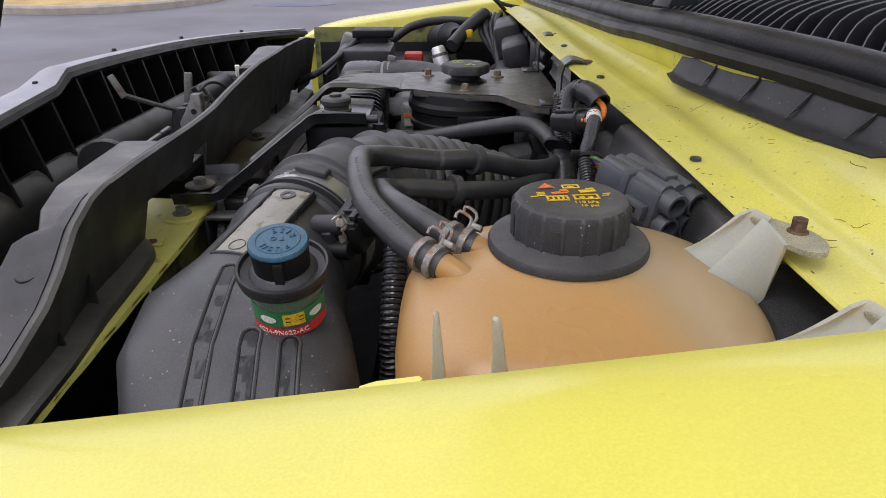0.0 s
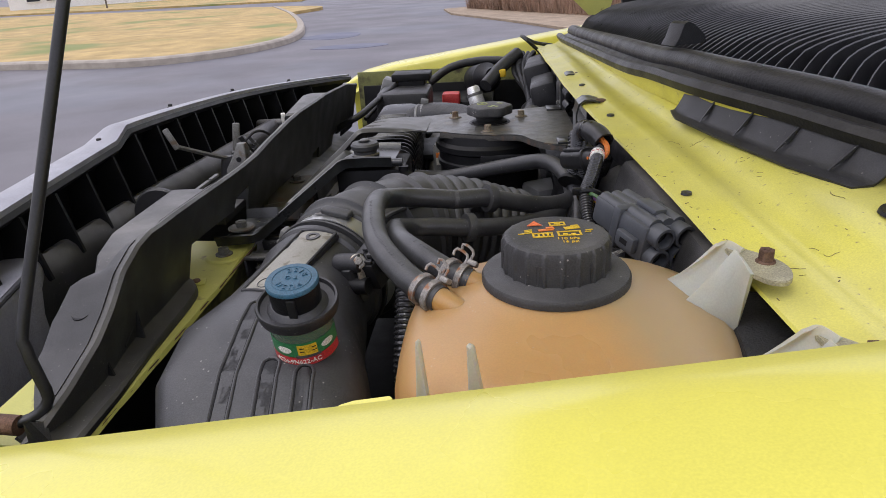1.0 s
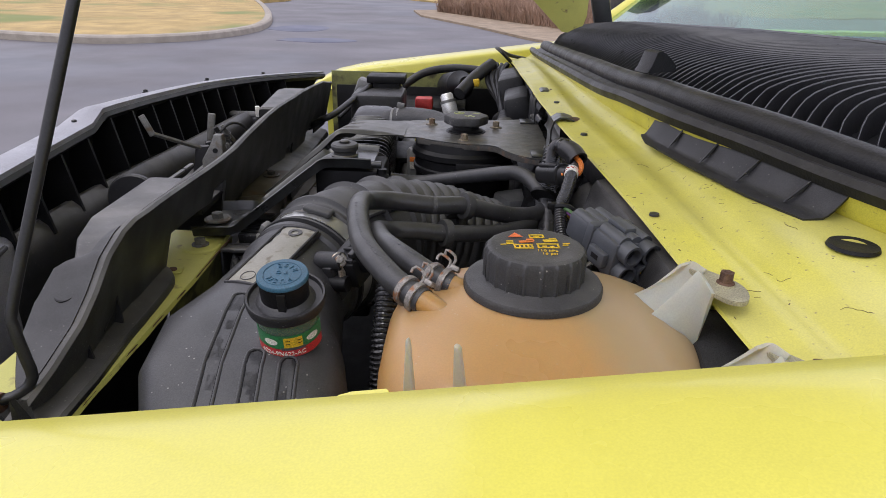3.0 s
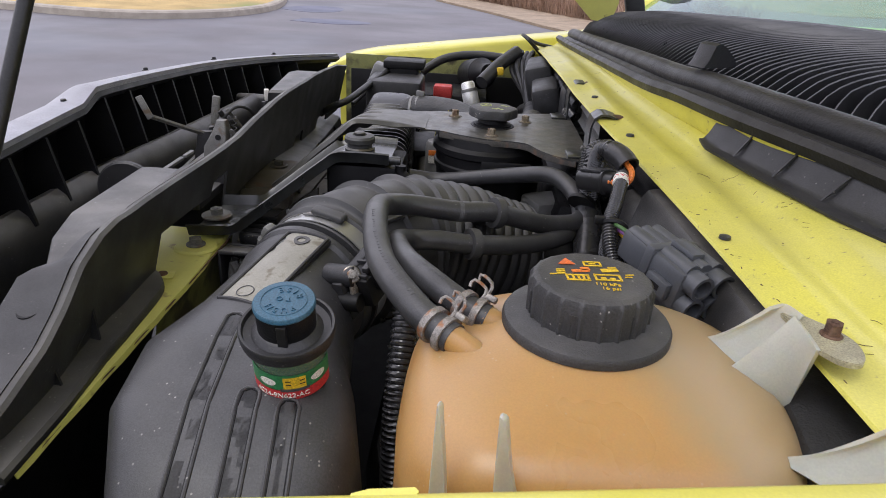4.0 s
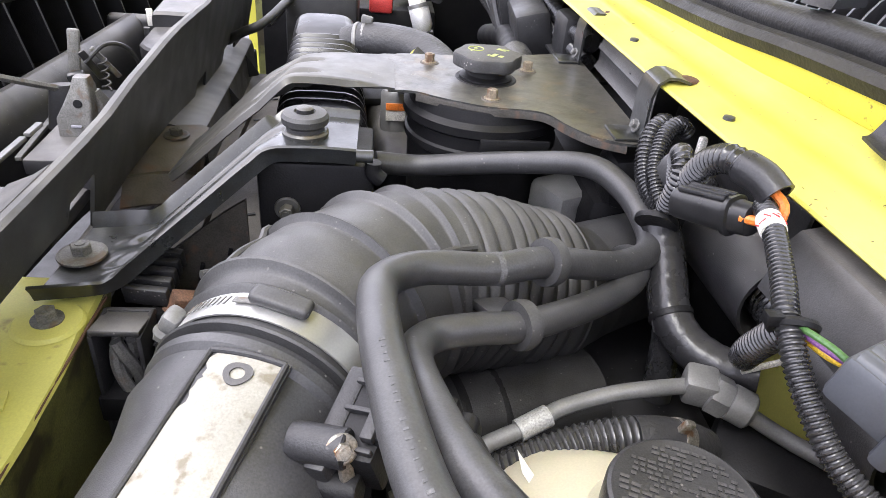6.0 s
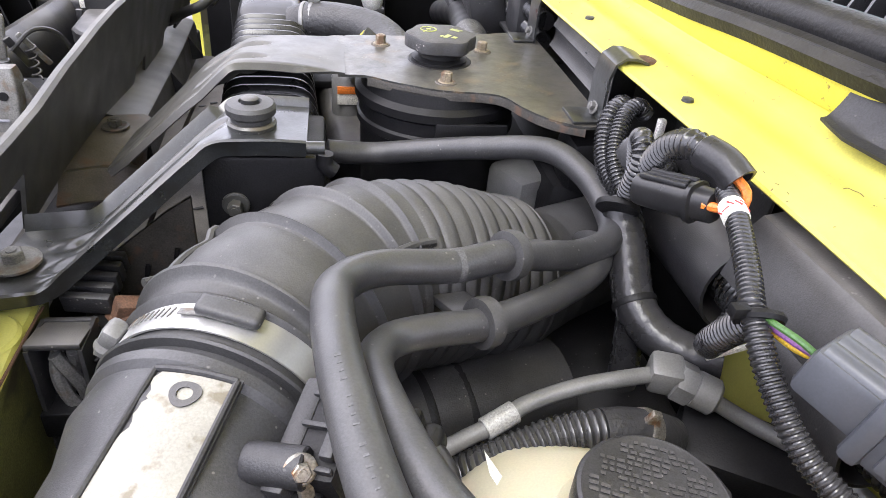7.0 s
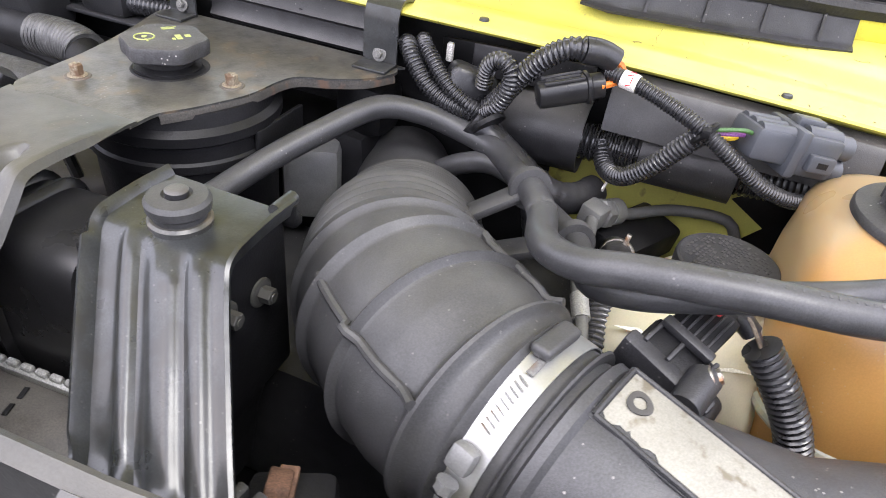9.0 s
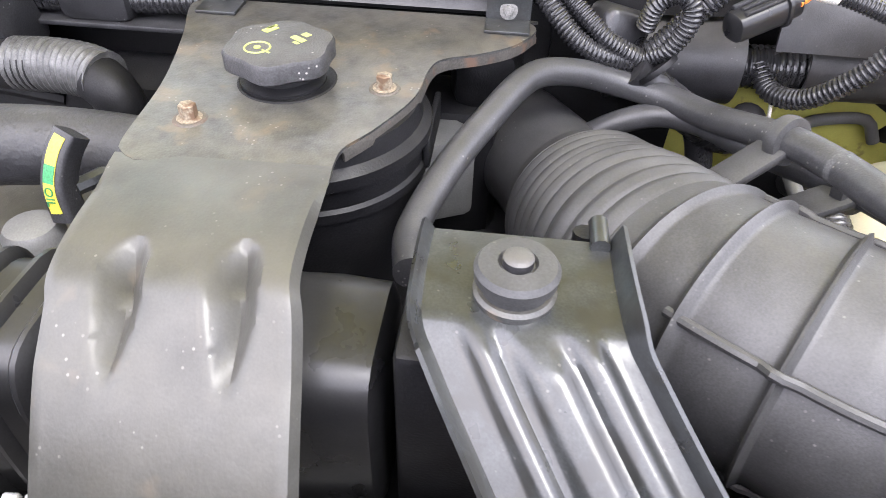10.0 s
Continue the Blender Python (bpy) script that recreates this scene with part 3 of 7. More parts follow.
# hairline cracks and flecks of dirt on the cowl
rnd = random.Random(12)
fleck = bmesh.new()
for k in range(80):
    y = rnd.uniform(0.30, 0.66) if k < 55 else rnd.uniform(0.7, 1.5)
    u = rnd.choice((rnd.uniform(0.004, 0.012), rnd.uniform(0.02, 0.10), rnd.uniform(0.03, 0.09)))
    p = V((cowl_x(y) + u, y, 0))
    way = rnd.uniform(0, 6.28)
    pts = []
    for _ in range(rnd.choice((2, 2, 2, 3, 5, 8)) if u > 0.015 else 2):
        at = cowl_skin.ray_cast(V((p.x, p.y, 1.5)), V((0, 0, -1)))[0]
        if at is None:
            break
        pts.append(at + V((0, 0, 0.0001)))
        way += rnd.uniform(-0.9, 0.9)
        p = p + V((math.cos(way), math.sin(way), 0)) * rnd.uniform(0.0008, 0.0028)
    if len(pts) > 1:
        r = rnd.uniform(0.00008, 0.00017) if len(pts) > 2 else rnd.uniform(0.00015, 0.00045)
        for a, c in zip(pts, pts[1:]):
            side = (c - a).cross(V((0, 0, 1))).normalized() * r * rnd.uniform(0.6, 1.3)
            lift = V((0, 0, 0.00025))
            lo = [fleck.verts.new(q) for q in (a - side, a + side, c + side, c - side)]
            hi = [fleck.verts.new(q + lift) for q in (a - side, a + side, c + side, c - side)]
            fleck.faces.new(hi)
            for i in range(4):
                fleck.faces.new((lo[i], lo[(i + 1) % 4], hi[(i + 1) % 4], hi[i]))
single("dirt_flecks", fleck, mat("dried_dirt", (0.15, 0.11, 0.055), 0.9, vary=0.3, bump=0), "flecks of dried dirt and cracks on the yellow cowl", "dirt", kind="stuff", smooth=False)
# upright firewall under the flange
part("firewall", swept([(0.075, -0.02), (0.060, -0.10), (0.054, -0.13), (0.060, -0.20), (0.08, -0.60)], [on_cowl(y) for y in ys], 0.0014), YELLOW_INNER, body)
# Added black sheet: stands in for shade over the yellow firewall.
part("firewall_pad", swept([(0.072, -0.018), (0.055, -0.10), (0.048, -0.13), (0.052, -0.20), (0.06, -0.56)], [on_cowl(y) for y in ys if y > 0.645], 0.004), PLASTIC_DARK, body, "black sheet standing in for shade on the lower firewall")
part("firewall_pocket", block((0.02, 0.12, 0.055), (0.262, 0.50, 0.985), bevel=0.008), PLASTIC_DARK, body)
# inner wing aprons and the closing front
# Both aprons take the yellow that has shade in its colour.
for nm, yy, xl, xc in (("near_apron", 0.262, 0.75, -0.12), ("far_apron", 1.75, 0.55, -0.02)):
    part(nm, block((xl, 0.004, 0.5), (xc, yy, 0.80), bevel=0), YELLOW_SHADE_GRIME, body, smooth=False)
# Added black sheet; it hides the yellow far apron.
part("apron_liner", block((0.50, 0.006, 0.31), (-0.03, 1.736, 0.862), bevel=0.002), PLASTIC_DARK, body, "black sheet added in front of the yellow far apron")

# rubber weather seal on the cowl, with its ribbed bulb and lip
seal = thing("cowl_seal", (0.24, 1.0, 1.18), "dusty black rubber weather seal along the cowl", "weather seal")


SEAL_Y = (0.2, 0.35, 0.465, 0.54, 0.64, 0.75, 0.85, 1.04, 1.5, 1.75)


def seal_line(y):
    """The seal's front lip."""
    return V((float(np.interp(y, SEAL_Y, (0.45, 0.375, 0.322, 0.285, 0.245, 0.228, 0.218, 0.208, 0.203, 0.213))), y,
              float(np.interp(y, SEAL_Y, (1.145, 1.154, 1.159, 1.166, 1.170, 1.168, 1.162, 1.155, 1.131, 1.115)))))


sp, _ = curve([seal_line(y) for y in SEAL_Y], 0.02)
part("bulb", tube([p + V((0.040, 0, 0.010)) for p in sp], 0.0140, 14, 0.015), SEAL, seal)
part("lip", swept([(0.002, -0.006), (-0.001, 0.002), (0.004, 0.007), (0.012, 0.006), (0.018, 0.002), (0.024, 0.004), (0.032, 0.010), (0.05, 0.012)],
                  [(lambda p: (lambda u, w: p + V((u, 0, w))))(p) for p in sp], 0.003), SEAL, seal)
part("bright_edge", tube([p + V((0.0525, 0, 0.0195)) for p in sp], 0.0010, 6, 0.02), HEADER, seal)
part("under_lip", swept([(0.006, -0.004), (0.010, -0.020), (0.02, -0.03)], [(lambda p: (lambda u, w: p + V((u, 0, w))))(p) for p in sp], 0.002), YELLOW_DIRTY, seal, "yellow flange that carries the seal")

# cowl grille: fine slats that bend with the windshield
grille = thing("cowl_grille", (0.40, 1.0, 1.2), "black plastic cowl grille with curved slats", "grille")


def glass_foot(y):
    k = (0.15, 0.5, 0.7, 0.91, 1.12, 1.58, 1.85)
    return V((float(np.interp(y, k, (0.72, 0.67, 0.63, 0.575, 0.51, 0.425, 0.40))), y, float(np.interp(y, k, (1.21, 1.217, 1.219, 1.219, 1.214, 1.193, 1.17)))))


def grille_place(u, y):
    """u: 0 at the seal to 1 at the glass."""
    p, q = seal_line(y) + V((0.056, 0, 0.016)), glass_foot(y)
    return V((p.x + (q.x - p.x) * u, y, p.z + (q.z - p.z) * (1 - (1 - u) ** 2.0) + 0.004 * math.sin(3.1 * u)))


gb = bmesh.new()
rows = [[gb.verts.new(grille_place(u / 8, y) - V((0, 0, 0.020))) for u in range(9)] for y in [0.16 + 0.04 * k for k in range(41)]]
skin(gb, rows, cap=False, closed=False)
part("tray", gb, PLASTIC_DARK, grille)
slat_y = [0.16 + 0.0150 * k for k in range(106)]
for y in slat_y:
    gb = bmesh.new()
    rws = []
    for k in range(21):
        u = 0.02 + 0.96 * k / 20
        bend = 0.045 * math.sin(u * 5.2) * (1.0 - 0.3 * u) + 0.06 * u
        if not 0.14 < y + bend < 1.78:
            continue
        p = grille_place(u, y + bend)
        end = min(1.0, 7 * u + 0.1) * min(1.0, 8 * (1 - u) + 0.3)
        rws.append([gb.verts.new(p + V((0, dy, dz))) for dy, dz in ((-0.0018, -0.020), (-0.0012, 0.006 * end - 0.001), (0.0, 0.0072 * end - 0.001), (0.0012, 0.006 * end - 0.001), (0.0018, -0.020))])
    if len(rws) < 3:
        gb.free()
        continue
    skin(gb, rws, cap=True)
    part("slat", gb, SLAT, grille)
NZ = V((0.273, 0.795, 1.203))
noz_m = Matrix.Translation(NZ) @ pose(0, 0, 0, 0, 0, 25)
noz = bmesh.new()
skin(noz, [[noz.verts.new(noz_m @ V((x * (1.0 if abs(y) < 0.010 else 0.9), y, z))) for x, z in ((-0.022, -0.010), (0.024, -0.010), (0.022, -0.002), (0.006, 0.010), (-0.004, 0.014), (-0.010, 0.012), (-0.016, -0.002))] for y in (-0.012, -0.009, 0.009, 0.012)])
part("washer_jet", noz, PLASTIC, grille, "washer jet nozzle")
part("rear_rail", tube([glass_foot(0.16 + 0.08 * k) + V((0.004, 0, 0)) for k in range(21)], 0.008, 8, 0.03), PLASTIC, grille)

# drip flap of the seal lying over the yellow panel
flap = thing("cowl_flap", (0.25, 0.55, 1.14), "thin black plastic flap with gussets on the cowl", "flap")


def flap_place(f, y):
    """f: 0 at the flap's front edge to 1 under the seal."""
    fx = float(np.interp(y, (0.452, 0.5, 0.58, 0.645, 0.665), (0.303, 0.2775, 0.2490, 0.2300, 0.2265)))
    fz = float(np.interp(y, (0.452, 0.5, 0.665), (1.1335, 1.1365, 1.1455)))
    q = seal_line(y)
    return V((fx + (q.x + 0.006 - fx) * f, y, fz + (q.z - 0.002 - fz) * (0.12 * f + 0.88 * max(0.0, (f - 0.45) / 0.55) ** 1.4)))


fb = bmesh.new()
cols = []
for k in range(19):
    y = 0.452 + 0.213 * k / 18
    cols.append([fb.verts.new(flap_place(j / 9 if k < 17 else 0.15 * (k - 16) + (1 - 0.15 * (k - 16)) * j / 9, y)) for j in range(10)])
skin(fb, cols, cap=False, closed=False)
thicken(fb, 0.002)
part("sheet", fb, PLASTIC, flap)
for y in (0.480, 0.525, 0.570, 0.615):
    g = bmesh.new()
    a, b2, c = flap_place(0.35, y), flap_place(0.72, y), flap_place(0.98, y)
    vs = [[g.verts.new(q + V((0, dy, 0.001))) for q in (a, b2, c)] for dy in (-0.0012, 0.0012)]
    skin(g, vs)
    part("gusset", g, PLASTIC, flap, smooth=False)

# windshield and the roof line behind it
ws = bmesh.new()
rows = []
for k in range(21):
    y = 0.12 + 1.76 * k / 20
    p = glass_foot(y) + V((0.006, 0, -0.004))
    rows.append([ws.verts.new(p + V((0.75 * s, -0.12 * s * (y - 1.0), 0.62 * s))) for s in (0, 0.25, 0.5, 0.75, 1.0)])
skin(ws, rows, cap=False, closed=False)
thicken(ws, 0.005)
wsp = part("windshield", ws, GLASS, body)
wsp.visible_shadow = False
part("dashboard", block((0.50, 1.5, 0.10), (0.98, 1.0, 1.12), bevel=0.04), PLASTIC_DARK, body)
part("cabin_back", block((0.04, 1.7, 1.1), (1.8, 1.0, 1.45), bevel=0.01), PLASTIC_DARK, body)
part("roof_panel", block((0.9, 1.6, 0.04), (1.85, 1.0, 1.90), bevel=0.02), YELLOW, body)
for yy in (0.10, 1.90):
    part("pillar", tube([(glass_foot(yy).x + 0.01, yy, 1.15), (0.85, 1.0 + (yy - 1.0) * 0.95, 1.50), (1.25, 1.0 + (yy - 1.0) * 0.88, 1.86)], 0.03, 10, 0.05), YELLOW, body)
    part("side_wall", block((1.1, 0.04, 0.9), (1.3, yy, 0.72), bevel=0.01), YELLOW, body)
mir = thing("door_mirror", (0.52, 1.98, 1.18), "black plastic door mirror", "mirror")
part("housing", block((0.10, 0.16, 0.20), (0.52, 2.0, 1.28), pose(0, 0, 0, 0, 0, 15), 0.04, 4), PLASTIC_GREY, mir)
part("arm", tube([(0.56, 1.90, 1.17), (0.54, 1.95, 1.19), (0.53, 2.0, 1.22)], 0.02, 10, 0.02), PLASTIC, mir)

# hood, propped open: outer skin, folded inner edge
HA = radians(51)
HOOD0 = V((0.350, 0, 1.315))


def on_hood(s, y, d=0.0):
    """s: metres from the hinge edge; d: metres below the skin."""
    crown = 0.02 * (1 - ((y - 1.0) / 0.8) ** 2)
    e = crown - d
    return V((HOOD0.x - math.cos(HA) * s + math.sin(HA) * e * 1.0, y, HOOD0.z + math.sin(HA) * s + math.cos(HA) * e))


hd = bmesh.new()
rows = []
for k in range(25):
    y = 0.26 + 1.49 * k / 24
    rows.append([hd.verts.new(on_hood(0.80 * j / 12 + 0.02, y)) for j in range(13)])
skin(hd, rows, cap=False, closed=False)
thicken(hd, 0.0015)
hood = part("hood", hd, YELLOW, body)
for y0, sg in ((0.27, 1), (1.74, -1)):
    b = bmesh.new()
    rows = []
    for j in range(13):
        s = 0.80 * j / 12 + 0.02
        w = 0.02 + 0.05 * min(1.0, s * 3)
        rows.append([b.verts.new(on_hood(s, y0 + sg * a, d)) for a, d in ((0, 0.002), (0.004, 0.02), (w, 0.03), (w + 0.01, 0.008))])
    skin(b, rows, cap=False, closed=False)
    thicken(b, 0.0015)
    part("hood_side_frame", b, YELLOW_INNER, hood)
    if sg > 0:
        continue
    # folded rear corner that reaches down to the hinge
    b = bmesh.new()
    rows = [[b.verts.new((x, y0 + dy, z)) for x, z in ((0.288, 1.162), (0.333, 1.158), (0.346, 1.20), (0.350, 1.33), (0.13, 1.345), (0.19, 1.255))] for dy in (0.0, sg * 0.003)]
    skin(b, rows)
    part("hood_corner", b, YELLOW_INNER, hood, smooth=False)
    part("hinge", block((0.045, 0.02, 0.13), (0.385, y0 - sg * 0.03, 1.22), pose(0, 0, 0, 0, -14, 0), 0.006), PLASTIC_GREY, hood)
for s0 in (0.06, 0.40, 0.74):
    b = bmesh.new()
    rows = [[b.verts.new(on_hood(s0 + a, 0.34 + 1.32 * k / 16, d)) for a, d in ((-0.04, 0.004), (-0.03, 0.028), (0.03, 0.028), (0.04, 0.004))] for k in range(17)]
    skin(b, rows, cap=False, closed=False)
    thicken(b, 0.0015)
    part("hood_brace", b, YELLOW_INNER, hood)

# ---- front: header panel, ribs, bumper beam, radiator support ----
header = thing("header_panel", (-0.46, 1.0, 1.0), "black grille panel with ribs and a pale top strip", "grille panel")


def header_line(y):
    """The strip's inner top edge."""
    drop = 0.012 + 0.03 * (0.868 - y) if y < 0.868 else 0.0
    return V((-0.445 + 0.30 * abs(y - 1.15) ** 2.2 * (0.2 if y < 1.15 else 1.6), y, 1.113 - 0.075 * max(0.0, y - 0.85) ** 1.2 - 0.016 * max(0.0, 0.9 - y) - drop))


hy = [0.24 + 0.035 * k for k in range(43)]
part("top_strip", swept([(0.004, -0.012), (0.004, 0.0), (-0.012, 0.003), (-0.030, 0.001), (-0.045, -0.006), (-0.052, -0.022)],
                        [(lambda p, k: (lambda u, w: p + V((u * k, 0, w * k))))(header_line(y), float(np.interp(y, (0.24, 0.86, 0.875, 1.2, 1.7), (1.0, 0.9, 0.50, 0.36, 0.26)))) for y in hy], 0.002), HEADER, header, "pale bright-topped strip")
part("inner_wall", swept([(-0.006, -0.006), (-0.022, -0.03), (-0.03, -0.10), (-0.04, -0.35)], [(lambda p: (lambda u, w: p + V((u, 0, w))))(header_line(y)) for y in hy], 0.003), PLASTIC_DARK, header)
part("black_edge", swept([(0.006, -0.004), (0.008, -0.010), (-0.002, -0.018)], [(lambda p: (lambda u, w: p + V((u, 0, w))))(header_line(y)) for y in hy], 0.003), PLASTIC, header)
# Ribs are near-black to paint in the deep shade behind the panel.
for k in range(19):
    y = 0.34 + 0.068 * k
    p = header_line(y)
    g = bmesh.new()
    vs = [[g.verts.new(p + V((u, dy, w))) for u, w in ((-0.02, -0.012), (0.006, -0.014), (0.022, -0.085), (-0.03, -0.10))] for dy in (-0.002, 0.002)]
    skin(g, vs)
    part("rib", g, PLASTIC_DARK, header, smooth=False)
for y in (0.83, 1.05, 1.30, 1.52):
    hexbolt("clip_screw", header_line(y) + V((-0.016, 0, 0.002)), 0.0036, header, material=PLASTIC_GREY, washer=1.5)
def beam_x(y):
    return float(np.interp(y, (0.3, 0.69, 0.80, 0.90, 1.0, 1.17, 1.34), (-0.424, -0.428, -0.427, -0.420, -0.410, -0.398, -0.388))) - 0.034


beam = thing("bumper_beam", (-0.43, 1.0, 0.85), "rounded black bumper beam behind the grille panel", "beam")
part("bar", swept([(-0.022, -0.10), (0.006, -0.040), (0.016, -0.014), (0.026, -0.004), (0.034, -0.003), (0.043, -0.010), (0.050, -0.026), (0.053, -0.05), (0.052, -0.16)],
                  [(lambda y: (lambda u, w: V((beam_x(y) + u, y, 1.027 + w))))(y) for y in hy[3:32]], 0.003), PLASTIC_GREY, beam)
part("end_cap", block((0.070, 0.020, 0.15), (-0.392, 1.327, 0.948), bevel=0.009, seg=3), PLASTIC_GREY, beam)
part("lug", lathe([(0.034, -0.004), (0.036, -0.002), (0.036, 0.002), (0.034, 0.004)], (-0.362, 0.775, 1.016), (0, 1, 0), 32), PLASTIC, beam)
# Pale strips drawn in place of daylight through the gap below the beam.
for y, ln in ((0.800, 0.030), (0.846, 0.050), (0.890, 0.026)):
    part("pale_strip", block((0.006, ln, 0.004), (-0.338, y, 1.030), bevel=0.0012), ALU_CAST, beam, "pale strip standing in for outside light below the beam")
part("lower_strip", block((0.012, 0.9, 0.02), (-0.345, 1.02, 0.875), bevel=0.002), PLASTIC_GREY, beam)

# upright radiator-support cover
support = thing("radiator_support", (-0.24, 1.0, 0.95), "black plastic radiator support cover with raised blocks", "radiator support")


def top_z(y):
    pts = [(0.318, 1.028), (0.36, 1.038), (0.40, 1.052), (0.425, 1.067), (0.45, 1.085), (0.478, 1.095), (0.50, 1.098), (0.55, 1.096), (0.66, 1.089), (0.70, 1.0865), (0.75, 1.0850), (0.80, 1.0850), (0.845, 1.0880), (0.90, 1.0915), (0.95, 1.0955), (1.0, 1.0975), (1.06, 1.0970), (1.16, 1.0950), (1.25, 1.090), (1.36, 1.082), (1.46, 1.066)]
    return float(np.interp(y, [p[0] for p in pts], [p[1] for p in pts]))


def bot_z(y):
    for a, b2, z in ((0.72, 0.77, 1.052), (1.098, 1.152, 1.006), (1.268, 1.356, 0.998)):
        if a <= y <= b2:
            return z
    return float(np.interp(y, [0.318, 0.36, 0.5, 0.583, 0.588, 0.63, 0.66, 0.718, 0.772, 0.9, 1.0, 1.09, 1.155, 1.26, 1.36, 1.5],
                           [1.026, 1.016, 1.012, 1.012, 1.049, 1.046, 1.044, 1.038, 1.005, 1.005, 1.000, 0.992, 0.985, 0.980, 0.975, 0.970]))


def sup_x(y):
    return float(np.interp(y, (0.318, 0.42, 0.52, 0.6, 0.7, 0.87, 1.1, 1.46), (-0.226, -0.222, -0.222, -0.227, -0.232, -0.236, -0.232, -0.240)))


b = bmesh.new()
rows = []
for k in range(231):
    y = 0.318 + 0.005 * k
    tz, bz = top_z(y), bot_z(y)
    x = sup_x(y)
    lean = 0.22
    rows.append([b.verts.new((x - 0.010, y, tz - 0.003)), b.verts.new((x - 0.003, y, tz)), b.verts.new((x, y, tz - 0.002))] +
                [b.verts.new((x - lean * (tz - z), y, z)) for z in (tz - 0.25 * (tz - bz), tz - 0.6 * (tz - bz), bz)])
skin(b, rows, cap=False, closed=False)
thicken(b, 0.003)
part("panel", b, COVER, support)
# raised blocks behind the panel: a long wet-topped one and a short one, joined by a lower shelf
part("block", superloft([((-0.236 - w - 0.02 * (y - 0.5), y, top - 0.010), (1, 0, 0), (0, 0, 1), w, 0.010, 9) for y, w, top in ((0.445, 0.012, 1.038), (0.48, 0.020, 1.054), (0.53, 0.030, 1.066), (0.58, 0.036, 1.068), (0.712, 0.036, 1.068), (0.717, 0.034, 1.063))], 40), PLASTIC_GREY, support)
part("block", superloft([((-0.300, y, zc), (1, 0, 0), (0, 0, 1), 0.040, h, 9) for y, zc, h in ((1.246, 1.030, 0.014), (1.250, 1.030, 0.018), (1.38, 1.036, 0.024), (1.42, 1.034, 0.022))], 40), PLASTIC_GREY, support)


part("block_slope", swept([(0.0, 0.0), (0.4, 0.5), (1.0, 1.0)], [(lambda y: (lambda u, w: V((sup_x(y) - 0.009 - 0.028 * u, y, top_z(y) - 0.004 + (1.0672 - top_z(y) + 0.004) * w))))(y) for y in (0.535, 0.57, 0.61, 0.66, 0.714)], 0.002), PLASTIC_GREY, support)


def shelf_edge(y):
    return float(np.interp(y, (0.92, 1.05, 1.13, 1.165, 1.26), (-0.297, -0.294, -0.300, -0.335, -0.342)))


sh = bmesh.new()
skin(sh, [[sh.verts.new((x, y, z)) for x, z in ((-0.256, 1.020), (-0.256, 1.031), (shelf_edge(y) + 0.004, 1.028), (shelf_edge(y), 1.025), (shelf_edge(y), 1.010))] for y in [0.955 + 0.0155 * k for k in range(20)]])
part("shelf", sh, PLASTIC_GREY, support)
part("low_shelf", block((0.034, 0.130, 0.010), (-0.272, 0.782, 1.026), bevel=0.002), PLASTIC_GREY, support)
for y in (0.735, 0.785, 0.835, 0.960, 1.010, 1.060):
    g = bmesh.new()
    skin(g, [[g.verts.new((x, y + dy, z)) for x, z in ((-0.2490, 1.060), (-0.2530, 1.030), (-0.2860, 1.030))] for dy in (-0.0015, 0.0015)])
    part("gusset", g, PLASTIC, support, smooth=False)
for y in (1.120, 1.136):
    part("shelf_rib", block((0.034, 0.004, 0.003), (-0.279, y, 1.0305), bevel=0.001), PLASTIC_GREY, support)
part("bright_tab", block((0.008, 0.012, 0.020), (-0.347, 1.262, 1.036), pose(0, 0, 0, 0, 0, 20), 0.001), WHITE, support, "bright metal tab")
part("tab_leg", block((0.008, 0.006, 0.040), (-0.349, 1.250, 1.006), bevel=0.001), PLASTIC_GREY, support)
part("latch_base", block((0.074, 0.112, 0.014), (-0.294, 0.899, 1.017), pose(0, 0, 0, 0, 0, 2), 0.0025), PLASTIC_GREY, support)
part("base_slot", block((0.016, 0.002, 0.003), (-0.303, 0.8425, 1.016), bevel=0.0006), HEADER, support)
part("yellow_stay", block((0.008, 0.050, 0.016), (-0.322, 1.105, 1.003), pose(0, 0, 0, 0, 20, 8), 0.002), YELLOW_DIRTY, support, "yellow-painted stay")
part("yellow_stay", block((0.022, 0.014, 0.003), (-0.322, 1.040, 0.999), bevel=0.001), YELLOW_DIRTY, support, "yellow-painted stay")
# sloping ledge under the panel, with its gussets


def ledge(y):
    return V((-0.2235 - 0.066 * (y - 1.0), y, 0.992 - 0.085 * (y - 1.0) + 0.04 * max(0.0, y - 1.3)))


LEDGE_Y = [0.985 + 0.025 * k for k in range(20)]
part("ledge", swept([(-0.070, 0.016), (-0.030, 0.008), (-0.004, 0.001), (0.0, -0.002), (0.002, -0.010), (0.006, -0.060)], [(lambda p: (lambda u, w: p + V((u, 0, w))))(ledge(y)) for y in LEDGE_Y], 0.003), COVER, support)
for y in (1.175, 1.36):
    g = bmesh.new()
    skin(g, [[g.verts.new(ledge(y) + V((a, dy, z))) for a, z in ((0.001, 0.001), (0.003, -0.034), (0.020, -0.030), (0.018, -0.024))] for dy in (-0.0015, 0.0015)])
    part("gusset", g, PLASTIC, support, smooth=False)


GUSSETS = (0.412, 0.468)


def foot_edge(y):
    return float(np.interp(y, (0.33, 0.405, 0.433, 0.50, 0.545, 0.560, 0.570, 0.580, 0.586), (-0.212, -0.214, -0.218, -0.2205, -0.2230, -0.2260, -0.2300, -0.2370, -0.2440)))


